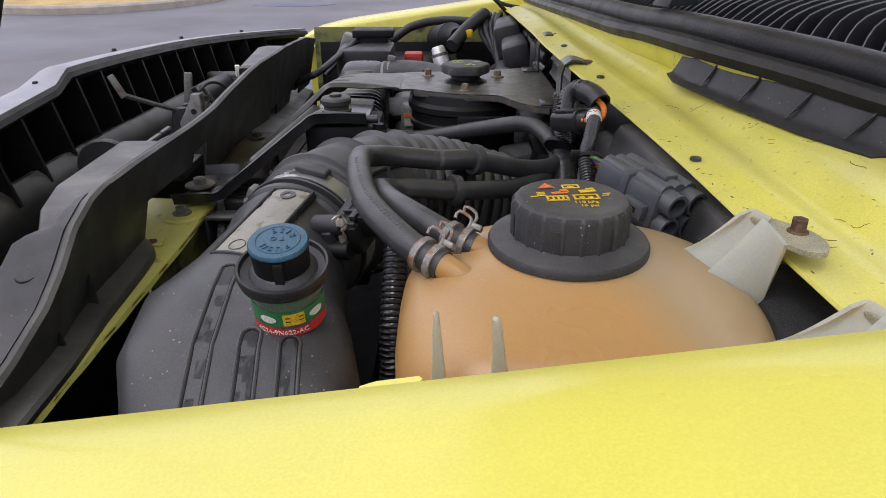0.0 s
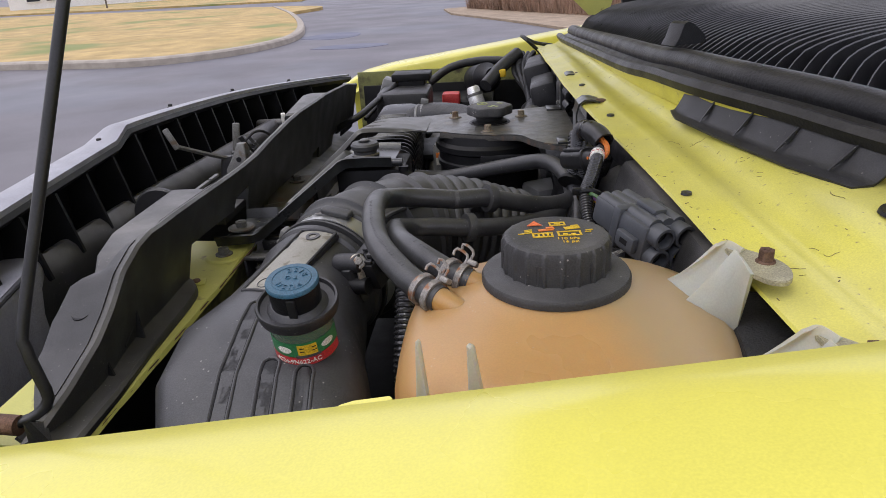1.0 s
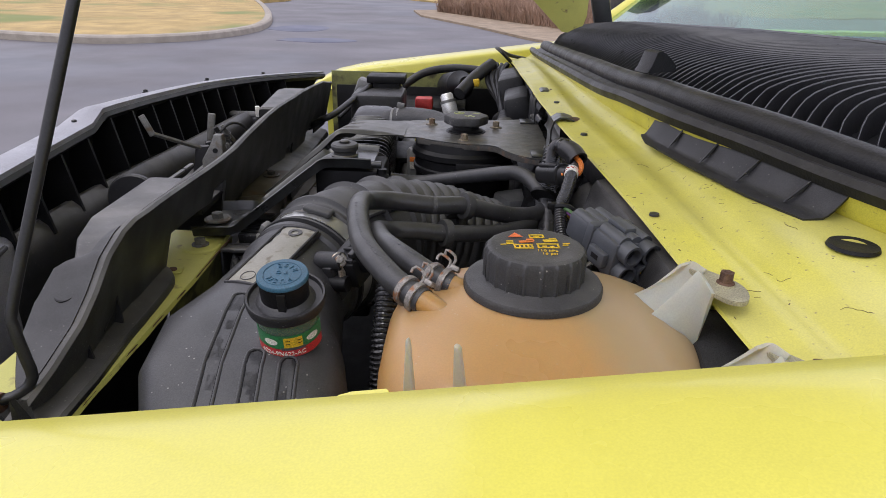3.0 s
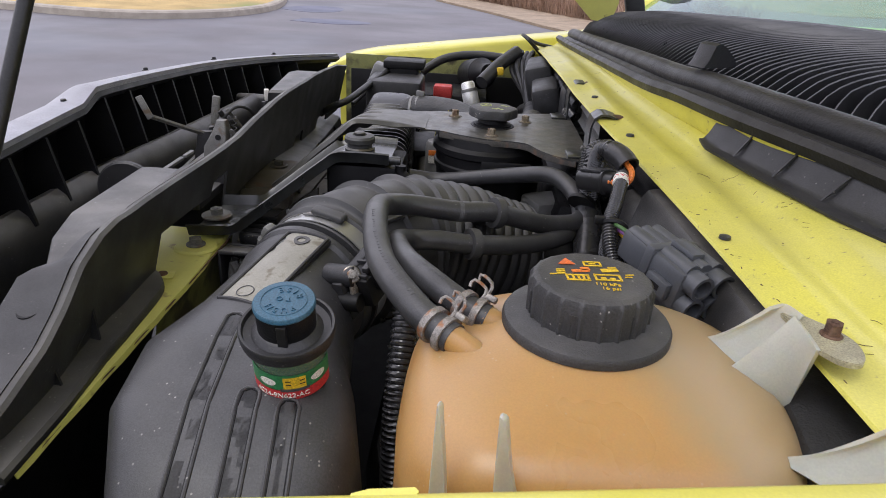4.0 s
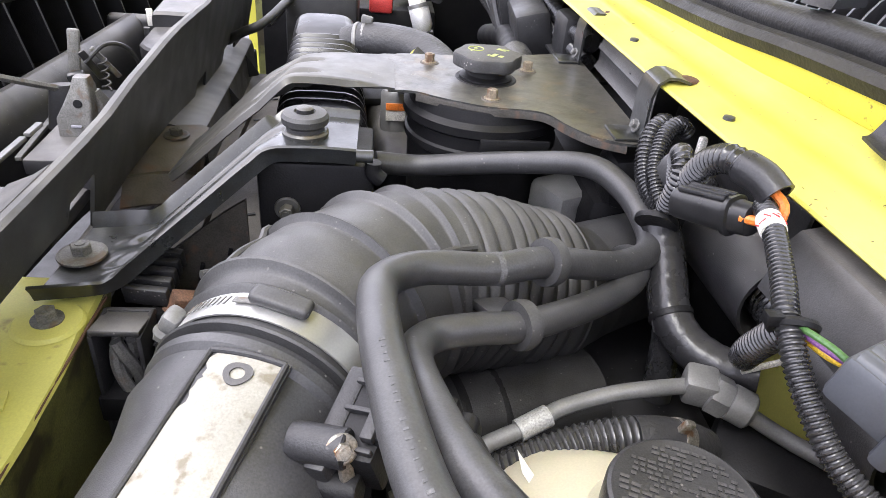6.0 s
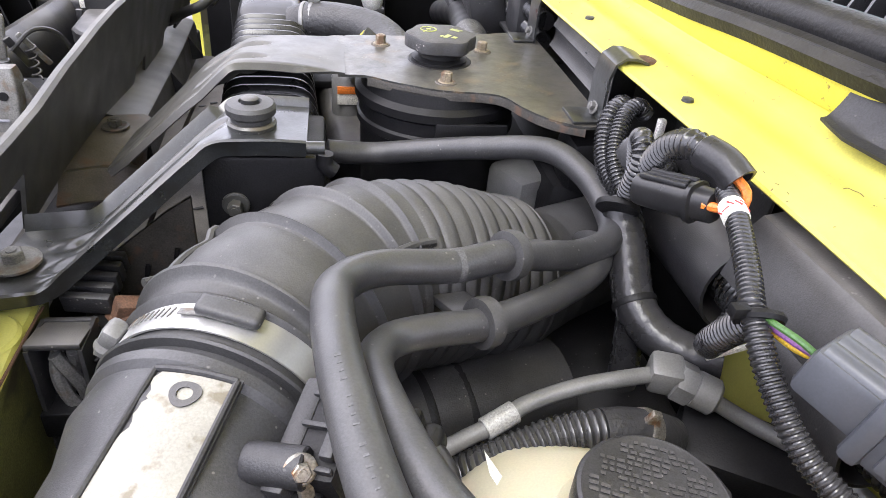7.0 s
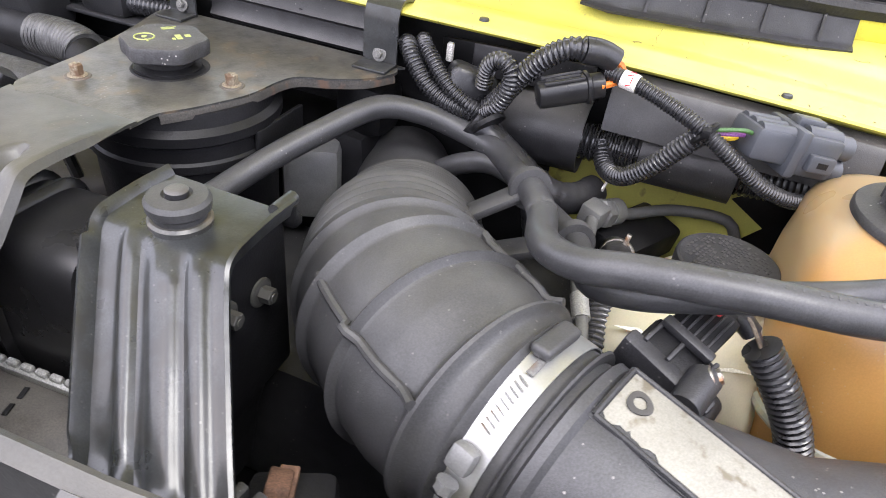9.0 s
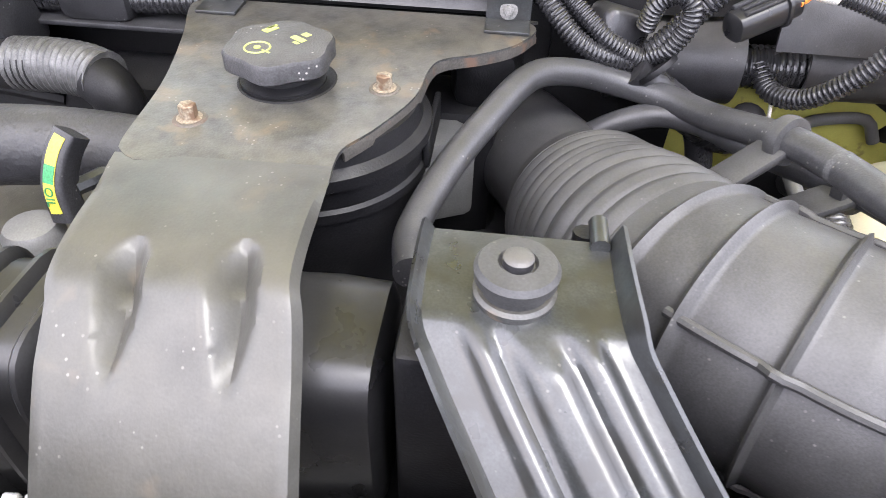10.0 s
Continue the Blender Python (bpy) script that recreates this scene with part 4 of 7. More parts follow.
part("foot_flange", swept([(0.0, 0.010), (0.15, 0.004), (0.6, 0.002), (0.93, 0.0015), (1.0, -0.001), (1.0, -0.005)],
                          [(lambda y: (lambda u, w: V((-0.247 + (foot_edge(y) + 0.247) * u, y, 1.0125 + w))))(y) for y in (0.33, 0.36, 0.39, 0.42, 0.45, 0.48, 0.51, 0.535, 0.550, 0.560, 0.568, 0.575, 0.581, 0.586)], 0.003), COVER, support, "dusty rounded foot flange")
for y in GUSSETS:
    g = bmesh.new()
    skin(g, [[g.verts.new((x, y + dy, z)) for x, z in ((-0.2400, 1.012), (-0.2330, 1.040), (foot_edge(y) - 0.012, 1.0135))] for dy in (-0.001, 0.001)])
    part("gusset", g, PLASTIC, support, smooth=False)
part("lower_panel", block((0.05, 0.76, 0.12), (-0.275, 1.10, 0.880), bevel=0.004), PLASTIC_DARK, support)
# water drops on the block's top
rnd = random.Random(3)
wd = bmesh.new()
for _ in range(30):
    c = V((-0.275 + rnd.uniform(-0.025, 0.025), rnd.uniform(0.59, 0.70), 1.0678))
    k = rnd.choice((0.25, 0.3, 0.4, 0.5, 0.8))
    lathe([(0.0011 * k, 0), (0.0009 * k, 0.0005 * k), (0.0003 * k, 0.0008 * k)], c, seg=8, bm=wd)
single("water_drops", wd, DROP, "water drops on the plastic cover", "water drops", kind="stuff")

# yellow apron rail under the support, with bolts
rail = thing("apron_rail", (-0.24, 0.5, 0.8), "yellow inner wing rail with rusty edges", "body rail")
b = bmesh.new()
rows = []
for k in range(26):
    y = 0.34 + 0.0145 * k
    ex = -0.2135 + 0.0004 * math.sin(k * 1.7) - 0.006 * max(0.0, (y - 0.6) / 0.1)
    rows.append([b.verts.new((x, y, z)) for x, z in ((-0.30, 1.008), (-0.262, 1.007), (-0.225, 1.007), (ex, 1.007), (ex + 0.0015, 1.003))])
skin(b, rows, cap=False, closed=False)
thicken(b, 0.0012)
part("top", b, YELLOW_INNER, rail)
# The side's darker yellow paints in the shade below the rail.
part("side", swept([(-0.002, 0.0), (-0.006, -0.02), (-0.014, -0.2), (-0.014, -0.5)], [(lambda y: (lambda u, w: V((-0.2135 + u, y, 1.003 + w))))(y) for y in (0.525, 0.555, 0.58, 0.585, 0.64, 0.70)], 0.0012), YELLOW_SHADE_GRIME, rail)
# Added dark sheet in place of the shaded void under the rail.
part("dark_liner", swept([(-0.004, -0.002), (-0.010, -0.02), (-0.014, -0.2), (-0.014, -0.42)], [(lambda y: (lambda u, w: V((-0.2135 + u, y, 1.003 + w))))(y) for y in (0.27, 0.34, 0.42, 0.48, 0.524)], 0.0012), PLASTIC_DARK, rail, "dark sheet standing in for the shaded void below the rail")
part("rust_edge", tube([(-0.2138 + 0.0004 * math.sin(9 * k), 0.345 + 0.02 * k, 1.005) for k in range(18)], 0.0010, 6, 0.01), RUST, rail, "rusty folded edge")
part("dimple", lathe([(0.021, 0), (0.019, 0.0022), (0.006, 0.0025)], (-0.236, 0.655, 1.0075), seg=28), YELLOW_INNER, rail)
hexbolt("bolt", (-0.236, 0.655, 1.0095), 0.0062, rail, material=STEEL_DUST, label="dull hexagon bolt", washer=1.5)
part("cage_nut", block((0.020, 0.014, 0.002), (-0.240, 0.588, 1.0085), pose(0, 0, 0, 0, 0, 12), 0.0008), YELLOW_INNER, rail)
part("nut_hole", lathe([(0.005, 0), (0.0045, 0.0022), (0.0035, 0.0023)], (-0.240, 0.588, 1.0085), seg=14), RUST, rail)
# ---- air intake: cleaner lid, plate, restriction gauge, rubber boot, clamp, sensor ----
DUCT_WAY = V((0.31, 0.945, 0.09)).normalized()
RING = V((-0.0976, 0.579, 1.017))
intake = thing("air_cleaner_lid", (-0.1, 0.40, 0.85), "grey-black plastic air cleaner lid and outlet duct", "air cleaner")


def duct_sections():
    rows = []
    side = V((0.95, -0.31, 0)).normalized()
    for c, d, w, h, e in (
        ((-0.082, 0.300, 0.80), (0.03, 0.10, 1.0), 0.056, 0.085, 6),
        ((-0.082, 0.312, 0.90), (0.03, 0.25, 1.0), 0.057, 0.080, 6),
        ((-0.086, 0.340, 0.955), (0.04, 0.7, 0.7), 0.062, 0.076, 5.2),
        ((-0.100, 0.380, 0.982), (0.06, 1.0, 0.25), 0.077, 0.066, 4.6),
        ((-0.109, 0.430, 0.995), (0.10, 1.0, 0.18), 0.074, 0.061, 3.8),
        ((-0.110, 0.480, 0.9990), (0.22, 0.95, 0.18), 0.063, 0.059, 2.6),
        ((-0.107, 0.525, 1.0075), tuple(DUCT_WAY), 0.0580, 0.0570, 2.1),
    ):
        d = V(d).normalized()
        s = (V((1, 0, 0)) - d * d.x).normalized()
        up = s.cross(d)
        rows.append((c, s, up, w, h, e))
    return rows


def ring_axes(d):
    s = (V((1, 0, 0)) - d * d.x).normalized()
    return s, s.cross(d)


secs = duct_sections()
s_, u_ = ring_axes(DUCT_WAY)
for off, r in ((-0.034, 0.0562), (-0.018, 0.0556), (-0.015, 0.0585), (-0.010, 0.0590), (-0.008, 0.0550), (0.02, 0.0535)):
    secs.append((RING + DUCT_WAY * off, s_, u_, r, r, 2.0))
lid_bm = superloft(secs, 64)
lid_skin = BVHTree.FromBMesh(lid_bm)
lid = part("lid", lid_bm, DUCT, intake)


def on_lid(x, y, t=0.0):
    """A place on the lid's top skin over (x, y), t above it."""
    hit, nrm, _, _ = lid_skin.ray_cast(V((x, y, 1.5)), V((0, 0, -1)))
    return hit + nrm * (t if nrm.z > 0 else -t)


# grooves with rounded ends on the lid: a rim, a dark line painted as the step's shade and a dusty floor
for x0, y0, x1, y1, w in ((-0.1205, 0.444, -0.112, 0.312, 0.0052), (-0.0885, 0.374, -0.0835, 0.312, 0.0052), (-0.0640, 0.368, -0.0590, 0.312, 0.0052)):
    a0, b0 = V((x0, y0, 0)), V((x1, y1, 0))
    way = (b0 - a0).normalized()
    side = V((way.y, -way.x, 0))

    def outline(r):
        pts = [b0 + side * r + (a0 - b0) * (k / 12) for k in range(13)]
        pts += [a0 + (side * math.cos(a) - way * math.sin(a)) * r for a in (math.pi * k / 8 for k in range(1, 8))]
        return pts + [a0 - side * r + (b0 - a0) * (k / 12) for k in range(13)]

    part("groove_rim", tube([on_lid(p.x, p.y, 0.0002) for p in outline(w + 0.0009)], 0.0013, 8, 0.005), DUCT, lid)
    part("groove_line", tube([on_lid(p.x, p.y, 0.0004) for p in outline(w - 0.0004)], 0.0006, 6, 0.005), PLASTIC_DARK, lid)
    gb = bmesh.new()
    ring = outline(w - 0.0008)
    half = len(ring) // 2
    rws = [[gb.verts.new(on_lid(*(p.lerp(q, f).xy), 0.0003)) for f in (0, 0.33, 0.67, 1)] for p, q in zip(ring[:half], ring[::-1][:half])]
    skin(gb, rws, cap=False, closed=False)
    thicken(gb, 0.0006)
    part("groove_floor", gb, DUCT, lid)

# worn metal plate in a raised frame on top of the duct
PLX = V((0.95, -0.31, 0.03)).normalized()
PLY = V((0.305, 0.935, 0.185)).normalized()
PLC = V((-0.1115, 0.5105, 1.0640))


def plate_place(u, v, t):
    n = PLX.cross(PLY).normalized()
    return PLC + PLX * u + PLY * v + n * (t - 7.5 * u * u)


def plate_sheet(hu, hv, t0, t1, jag=0.0, seed=1):
    rnd = random.Random(seed)
    b = bmesh.new()
    rows = []
    for k in range(31):
        v = -hv + 2 * hv * k / 30
        j = jag * rnd.random() if k > 19 else 0.0
        us = [-hu + j] + [-hu + 2 * hu * i / 8 for i in range(1, 8)] + [hu]
        end = 0.0
        rows.append([b.verts.new(plate_place(u, v + end, t1)) for u in us])
    skin(b, rows, cap=False, closed=False)
    thicken(b, t1 - t0)
    return b


part("plate_frame", plate_sheet(0.0198, 0.0480, -0.004, 0.0010), DUCT, intake, "raised frame")
plate = part("plate", plate_sheet(0.0165, 0.0445, 0.0, 0.0016, 0.0030), ALU, intake, "worn pale metal plate, its print rubbed away")
b = bmesh.new()
rws = []
for k in range(25):
    a = 2 * math.pi * k / 24
    r1, r2 = 0.0066 + 0.0004 * math.sin(3 * a), 0.0034
    rws.append([b.verts.new(plate_place(r * math.cos(a) * 1.0 + 0.001, 0.0350 + r * math.sin(a) * 0.9, 0.0021)) for r in (r1, r2)])
skin(b, rws, cap=False, closed=False)
thicken(b, 0.0005)
part("dark_ring", b, PLASTIC_GREY, plate)
part("circle_mark", tube([plate_place(-0.002 + 0.0062 * math.cos(a), -0.0360 + 0.0062 * math.sin(a), 0.0018) for a in (2 * math.pi * k / 24 for k in range(25))], 0.0004, 6, 0.002, caps=False), DUCT, plate)
FRAME_RIM = [(-0.0180, -0.0462), (-0.0180, 0.0462), (0.0180, 0.0462), (0.0180, -0.0462)]
for (u0, v0), (u1, v1) in zip(FRAME_RIM, FRAME_RIM[1:] + FRAME_RIM[:1]):
    part("frame_edge", tube([plate_place(u0 + (u1 - u0) * k / 8, v0 + (v1 - v0) * k / 8, 0.0016) for k in range(9)], 0.0016, 8, 0.004), PLASTIC, intake)

# restriction gauge
GC = V((-0.0685, 0.3955, 1.0485))
gauge = thing("restriction_gauge", GC, "air filter restriction gauge with a blue push button", "gauge")
part("cup", lathe([(0.0195, -0.004), (0.0205, -0.002), (0.0215, 0.024), (0.0222, 0.032)], GC, seg=40), CLEAR, gauge, "clear plastic cup")
part("core", lathe([(0.0165, 0.001), (0.0175, 0.026)], GC, seg=32), LGREEN, gauge, "dark green inner band")
part("collar", lathe([(0.0215, 0.0290), (0.0238, 0.0312), (0.0264, 0.0330), (0.0273, 0.0365), (0.0276, 0.0405), (0.0270, 0.0415), (0.0256, 0.0413), (0.0248, 0.0385), (0.0205, 0.0375), (0.0178, 0.0400), (0.0165, 0.0410)], GC, seg=44), PLASTIC, gauge)
part("button_stem", lathe([(0.0160, 0.034), (0.0165, 0.036), (0.0168, 0.0555), (0.0160, 0.0562)], GC, seg=36), PLASTIC_DARK, gauge)
part("stem_slot", block((0.0055, 0.004, 0.015), GC + V((0.002, -0.0158, 0.046)), bevel=0.0005), TANK_BLACK, gauge)
button = part("button", lathe([(0.0168, 0.0550), (0.0175, 0.0558), (0.0175, 0.0576), (0.0168, 0.0586), (0.0135, 0.0588)], GC, seg=44), BLUE, gauge, "blue push button")
part("button_ring", tube([GC + V((0.0128 * math.cos(a), 0.0128 * math.sin(a), 0.0589)) for a in (2 * math.pi * k / 32 for k in range(33))], 0.0004, 6, 0.002, caps=False), BLUE, button)
for word, dy, sz, arc in (("PUSH", -0.0, 0.0056, -1), ("TO", 0.0, 0.0050, 0), ("RISE", 0.0, 0.0056, 1)):
    for i, ch in enumerate(word):
        k = i - (len(word) - 1) / 2
        if arc == 0:
            m = Matrix.Translation(GC + V((-k * 0.0052, 0.001, 0.0590))) @ pose(0, 0, 0, 0, 0, 180)
        elif arc < 0:
            a = radians(-90 - k * 30)
            m = Matrix.Translation(GC + V((0.0090 * math.cos(a), 0.0090 * math.sin(a), 0.0590))) @ pose(0, 0, 0, 0, 0, math.degrees(a) - 90 + 180 * 0 - 0)
        else:
            a = radians(70 + k * 28)
            m = Matrix.Translation(GC + V((0.0090 * math.cos(a), 0.0090 * math.sin(a), 0.0590))) @ pose(0, 0, 0, 0, 0, math.degrees(a) + 90)
        letters("letter", ch, sz, m, BLUE, button, 0.0005)


def on_cup(r):
    return lambda c: GC + V((r * math.sin(c.x / r), -r * math.cos(c.x / r), c.y)) + V((math.sin(c.x / r), -math.cos(c.x / r), 0)) * c.z


def cup_band(x0, x1, z0, z1, r, t=0.0003):
    b = bmesh.new()
    f = on_cup(r)
    n = max(2, int((x1 - x0) / 0.002))
    rows = [[b.verts.new(f(V((x0 + (x1 - x0) * k / n, z, 0)))) for z in (z0, z1)] for k in range(n + 1)]
    skin(b, rows, cap=False, closed=False)
    thicken(b, t)
    return b


part("red_band", cup_band(-0.034, 0.034, 0.0025, 0.0095, 0.0218), LRED, gauge, "red part-number band")
part("green_band", cup_band(-0.034, 0.034, 0.0100, 0.0215, 0.0218), LGREEN, gauge, "green label band")
part("yellow_field", cup_band(0.001, 0.014, 0.0115, 0.0200, 0.0222), LYELLOW, gauge, "yellow field")
part("grey_field", cup_band(-0.001, 0.016, 0.0092, 0.0112, 0.0222), PRINT, gauge)
for x in (0.0025, 0.0105):
    for z in (0.0145, 0.0172):
        part("dash", cup_band(x, x + 0.003, z, z + 0.0006, 0.0224), PLASTIC_DARK, gauge)
for x in (-0.0085, 0.0225):
    b = bmesh.new()
    f = on_cup(0.0223)
    c0 = b.verts.new(f(V((x, 0.0155, 0.0002))))
    ring = [b.verts.new(f(V((x + 0.0052 * math.cos(a), 0.0155 + 0.0026 * math.sin(a), 0.0002)))) for a in (2 * math.pi * k / 20 for k in range(20))]
    for i in range(20):
        b.faces.new((c0, ring[i], ring[(i + 1) % 20]))
    thicken(b, 0.0003)
    part("oval_badge", b, WHITE, gauge, "pale oval badge")
letters("part_number", "4C24-9N622-AC", 0.0048, None, WHITE, gauge, 0.0002, bend=lambda c: on_cup(0.0223)(V((c.x - 0.001, c.y + 0.0058, c.z))))

gauge.rotation_euler = (radians(12), 0, 0)

# rubber boot with hoops and a finely pleated throat
boot = thing("intake_boot", (0.0, 0.70, 0.95), "black rubber intake boot with raised ribs and pleats", "intake hose")
boot_line = [RING - DUCT_WAY * 0.004, RING + DUCT_WAY * 0.035, (-0.061, 0.652, 1.019), (-0.029, 0.688, 1.016), (0.014, 0.712, 1.006), (0.059, 0.728, 0.992), (0.101, 0.742, 0.983), (0.142, 0.764, 0.980), (0.185, 0.788, 0.978)]
bo, bw = curve(boot_line, 0.0012)
bf = frames_along(bw)
slen = [0.0]
for a, b2 in zip(bo, bo[1:]):
    slen.append(slen[-1] + (b2 - a).length)
total = slen[-1]


def boot_r(s):
    r = float(np.interp(s, [0, 0.020, 0.030, 0.06, 0.10, 0.15, 0.20, 0.268, 0.283, 0.30, total], [0.0565, 0.0565, 0.0590, 0.0645, 0.0645, 0.0635, 0.0635, 0.0580, 0.0500, 0.046, 0.044]))
    for c, w, h in ((0.001, 0.0020, 0.0045), (0.0262, 0.0018, 0.0036), (0.038, 0.0021, 0.0062), (0.081, 0.0018, 0.0055), (0.120, 0.0018, 0.0052), (0.142, 0.0018, 0.0040)):
        r += h * math.exp(-((s - c) / w) ** 2)
    if 0.156 < s < 0.268:
        ph = ((s - 0.156) / 0.0124) % 1.0
        r += 0.0036 * (1 - abs(2 * ph - 1)) ** 0.45 - 0.0022
    return r


b = bmesh.new()
rings = [[b.verts.new(c + (x * math.cos(a) + y * math.sin(a)) * boot_r(s)) for a in (2 * math.pi * k / 56 for k in range(56))] for c, (x, y), s in zip(bo, bf, slen)]
skin(b, rings)
boot_body = part("bellows", b, BOOT, boot)


def on_boot(s, a, t=0.0):
    k = min(range(len(slen)), key=lambda i: abs(slen[i] - s))
    x, y = bf[k]
    return bo[k] + (x * math.cos(a) + y * math.sin(a)) * (boot_r(s) + t)


for ang, s1 in ((radians(48), 0.158), (radians(145), 0.124), (radians(-40), 0.13), (radians(228), 0.12)):
    part("long_rib", tube([on_boot(0.0385 + (s1 - 0.0385) * k / 12, ang, 0.0012) for k in range(13)], 0.0027, 8, 0.004), BOOT, boot_body)

# worm-drive clamp
clamp = thing("hose_clamp", RING, "stainless worm-drive hose clamp with its screw", "hose clamp")


def band(rad, half, mid, a0, a1, n=60):
    b = bmesh.new()
    rows = []
    for k in range(n + 1):
        a = a0 + (a1 - a0) * k / n
        d = s_ * math.cos(a) + u_ * math.sin(a)
        rows.append([b.verts.new(RING + DUCT_WAY * (mid + h) + d * rad) for h in (-half, half)])
    skin(b, rows, cap=False, closed=False)
    thicken(b, 0.001)
    return b


part("band", band(0.0588, 0.0094, 0.0128, radians(-200), radians(190)), STEEL, clamp)
sa = radians(152)
sd = s_ * math.cos(sa) + u_ * math.sin(sa)
st = (u_ * math.cos(sa) - s_ * math.sin(sa))
sc = RING + DUCT_WAY * 0.0128 + sd * 0.0635
part("screw_housing", block((0.013, 0.0125, 0.0095), sc - st * 0.002, axes(st, sd), 0.003), ALU_CAST, clamp)
hexbolt("screw", sc + st * -0.010 * -1 + sd * 0.001, 0.0046, clamp, st, ALU_CAST, "slotted screw head", 1.15)
part("screw_slot", block((0.0012, 0.010, 0.0012), sc + st * 0.0180 + sd * 0.001, axes(st, sd), 0), PLASTIC_DARK, clamp)
for k in range(9):
    a = radians(136 - 3.2 * k)
    d = s_ * math.cos(a) + u_ * math.sin(a)
    t = (u_ * math.cos(a) - s_ * math.sin(a))
    part("slot", block((0.0008, 0.0062, 0.0006), RING + DUCT_WAY * 0.0125 + d * 0.0599, axes((t + DUCT_WAY * 0.3), d), 0), STEEL_DUST, clamp)
part("rubber_tab", block((0.031, 0.0115, 0.0066), RING + DUCT_WAY * 0.0150 + (s_ * math.cos(radians(84)) + u_ * math.sin(radians(84))) * 0.0618, axes(u_ * math.cos(radians(84)) - s_ * math.sin(radians(84)), s_ * math.cos(radians(84)) + u_ * math.sin(radians(84))), 0.003, 3), BOOT, clamp, "rubber locating tab")
part("slot_hole", block((0.012, 0.0040, 0.0008), RING + DUCT_WAY * 0.0125 + (s_ * math.cos(radians(101)) + u_ * math.sin(radians(101))) * 0.0600, axes(u_ * math.cos(radians(101)) - s_ * math.sin(radians(101)), s_ * math.cos(radians(101)) + u_ * math.sin(radians(101))), 0.0003), STEEL_DUST, clamp)

# air-flow sensor on the duct's flank
SC = V((-0.044, 0.527, 1.050))
sens = thing("air_sensor", SC, "black air-flow sensor with a ribbed wiring plug", "sensor")
sx = V((0.90, -0.40, 0.16)).normalized()
SM = axes(sx, (-0.25, -0.2, 1.0))


def on_sens(x, y, z):
    return SC + SM @ V((x, y, z))


part("base", block((0.010, 0.052, 0.036), on_sens(-0.012, 0.002, -0.006), SM, 0.002), PLASTIC, sens)
part("housing", block((0.022, 0.040, 0.026), on_sens(0.000, 0.004, -0.002), SM, 0.003), PLASTIC_DARK, sens)
for y in (-0.012, 0.006, 0.020):
    part("housing_rib", block((0.020, 0.0025, 0.004), on_sens(0.0, y, 0.012), SM, 0.0008), PLASTIC, sens)
part("boss", lathe([(0.0080, -0.012), (0.0086, -0.010), (0.0086, 0.012), (0.0078, 0.013)], V((-0.064, 0.518, 1.0565)), V((0.93, -0.30, 0.12)), 24), PLASTIC, sens, "round screw boss")
part("boss", lathe([(0.0070, -0.010), (0.0076, -0.008), (0.0076, 0.010), (0.0070, 0.011)], V((-0.057, 0.511, 1.038)), V((0.93, -0.30, 0.12)), 24), PLASTIC_DARK, sens, "round screw boss")
part("clip", block((0.0045, 0.0065, 0.022), V((-0.0535, 0.5125, 1.054)), axes(V((0.5, -0.75, 0.3))), 0.0016), ZINC, sens, "bright metal clip")
hexbolt("bolt", V((-0.0545, 0.512, 1.0605)), 0.0040, sens, V((0.25, -0.8, 0.5)), ZINC)
plug = part("plug", block((0.034, 0.027, 0.020), on_sens(0.022, 0.006, 0.006), SM, 0.0025), PLASTIC_DARK, sens, "black ribbed plug")
for k in range(5):
    part("plug_rib", block((0.026, 0.0014, 0.0024), on_sens(0.022, -0.003 + 0.0042 * k, 0.0165), SM, 0.0005), PLASTIC, plug)
part("latch_bar", block((0.006, 0.030, 0.0050), on_sens(0.007, 0.006, 0.0155), SM, 0.0012), PLASTIC, plug)
part("lock_tab", block((0.0055, 0.0125, 0.005), on_sens(0.034, 0.009, 0.0165), SM, 0.0012), RED, plug, "red locking tab")
part("plug_end", block((0.010, 0.022, 0.015), on_sens(0.043, 0.006, 0.004), SM, 0.004, 3), PLASTIC_DARK, plug)
part("tape_wrap", tube([on_sens(0.044, 0.004, 0.004), on_sens(0.052, -0.004, 0.004), on_sens(0.054, -0.014, 0.000)], [0.0075, 0.0065, 0.0060], 12, 0.003), TAPE, plug, "torn black tape")

wire1 = thing("sensor_conduit", (0.0, 0.44, 0.9), "corrugated black conduit with loose wires from the sensor", "conduit")
part("conduit", tube([(-0.008, 0.487, 1.053), (-0.009, 0.470, 1.032), (-0.010, 0.452, 1.002), (-0.010, 0.438, 0.960), (-0.009, 0.43, 0.90)], 0.0108, 16, ribs=(0.0042, 0.0016)), CONDUIT, wire1)
for k, mm in enumerate((RUSTY_ZINC, PRINT, RUST)):
    part("wire", tube([(0.001, 0.506 + 0.002 * k, 1.064), (-0.003 + 0.003 * k, 0.497, 1.064), (-0.009 + 0.003 * k, 0.484, 1.048)], 0.0012, 6, 0.003), mm, wire1)

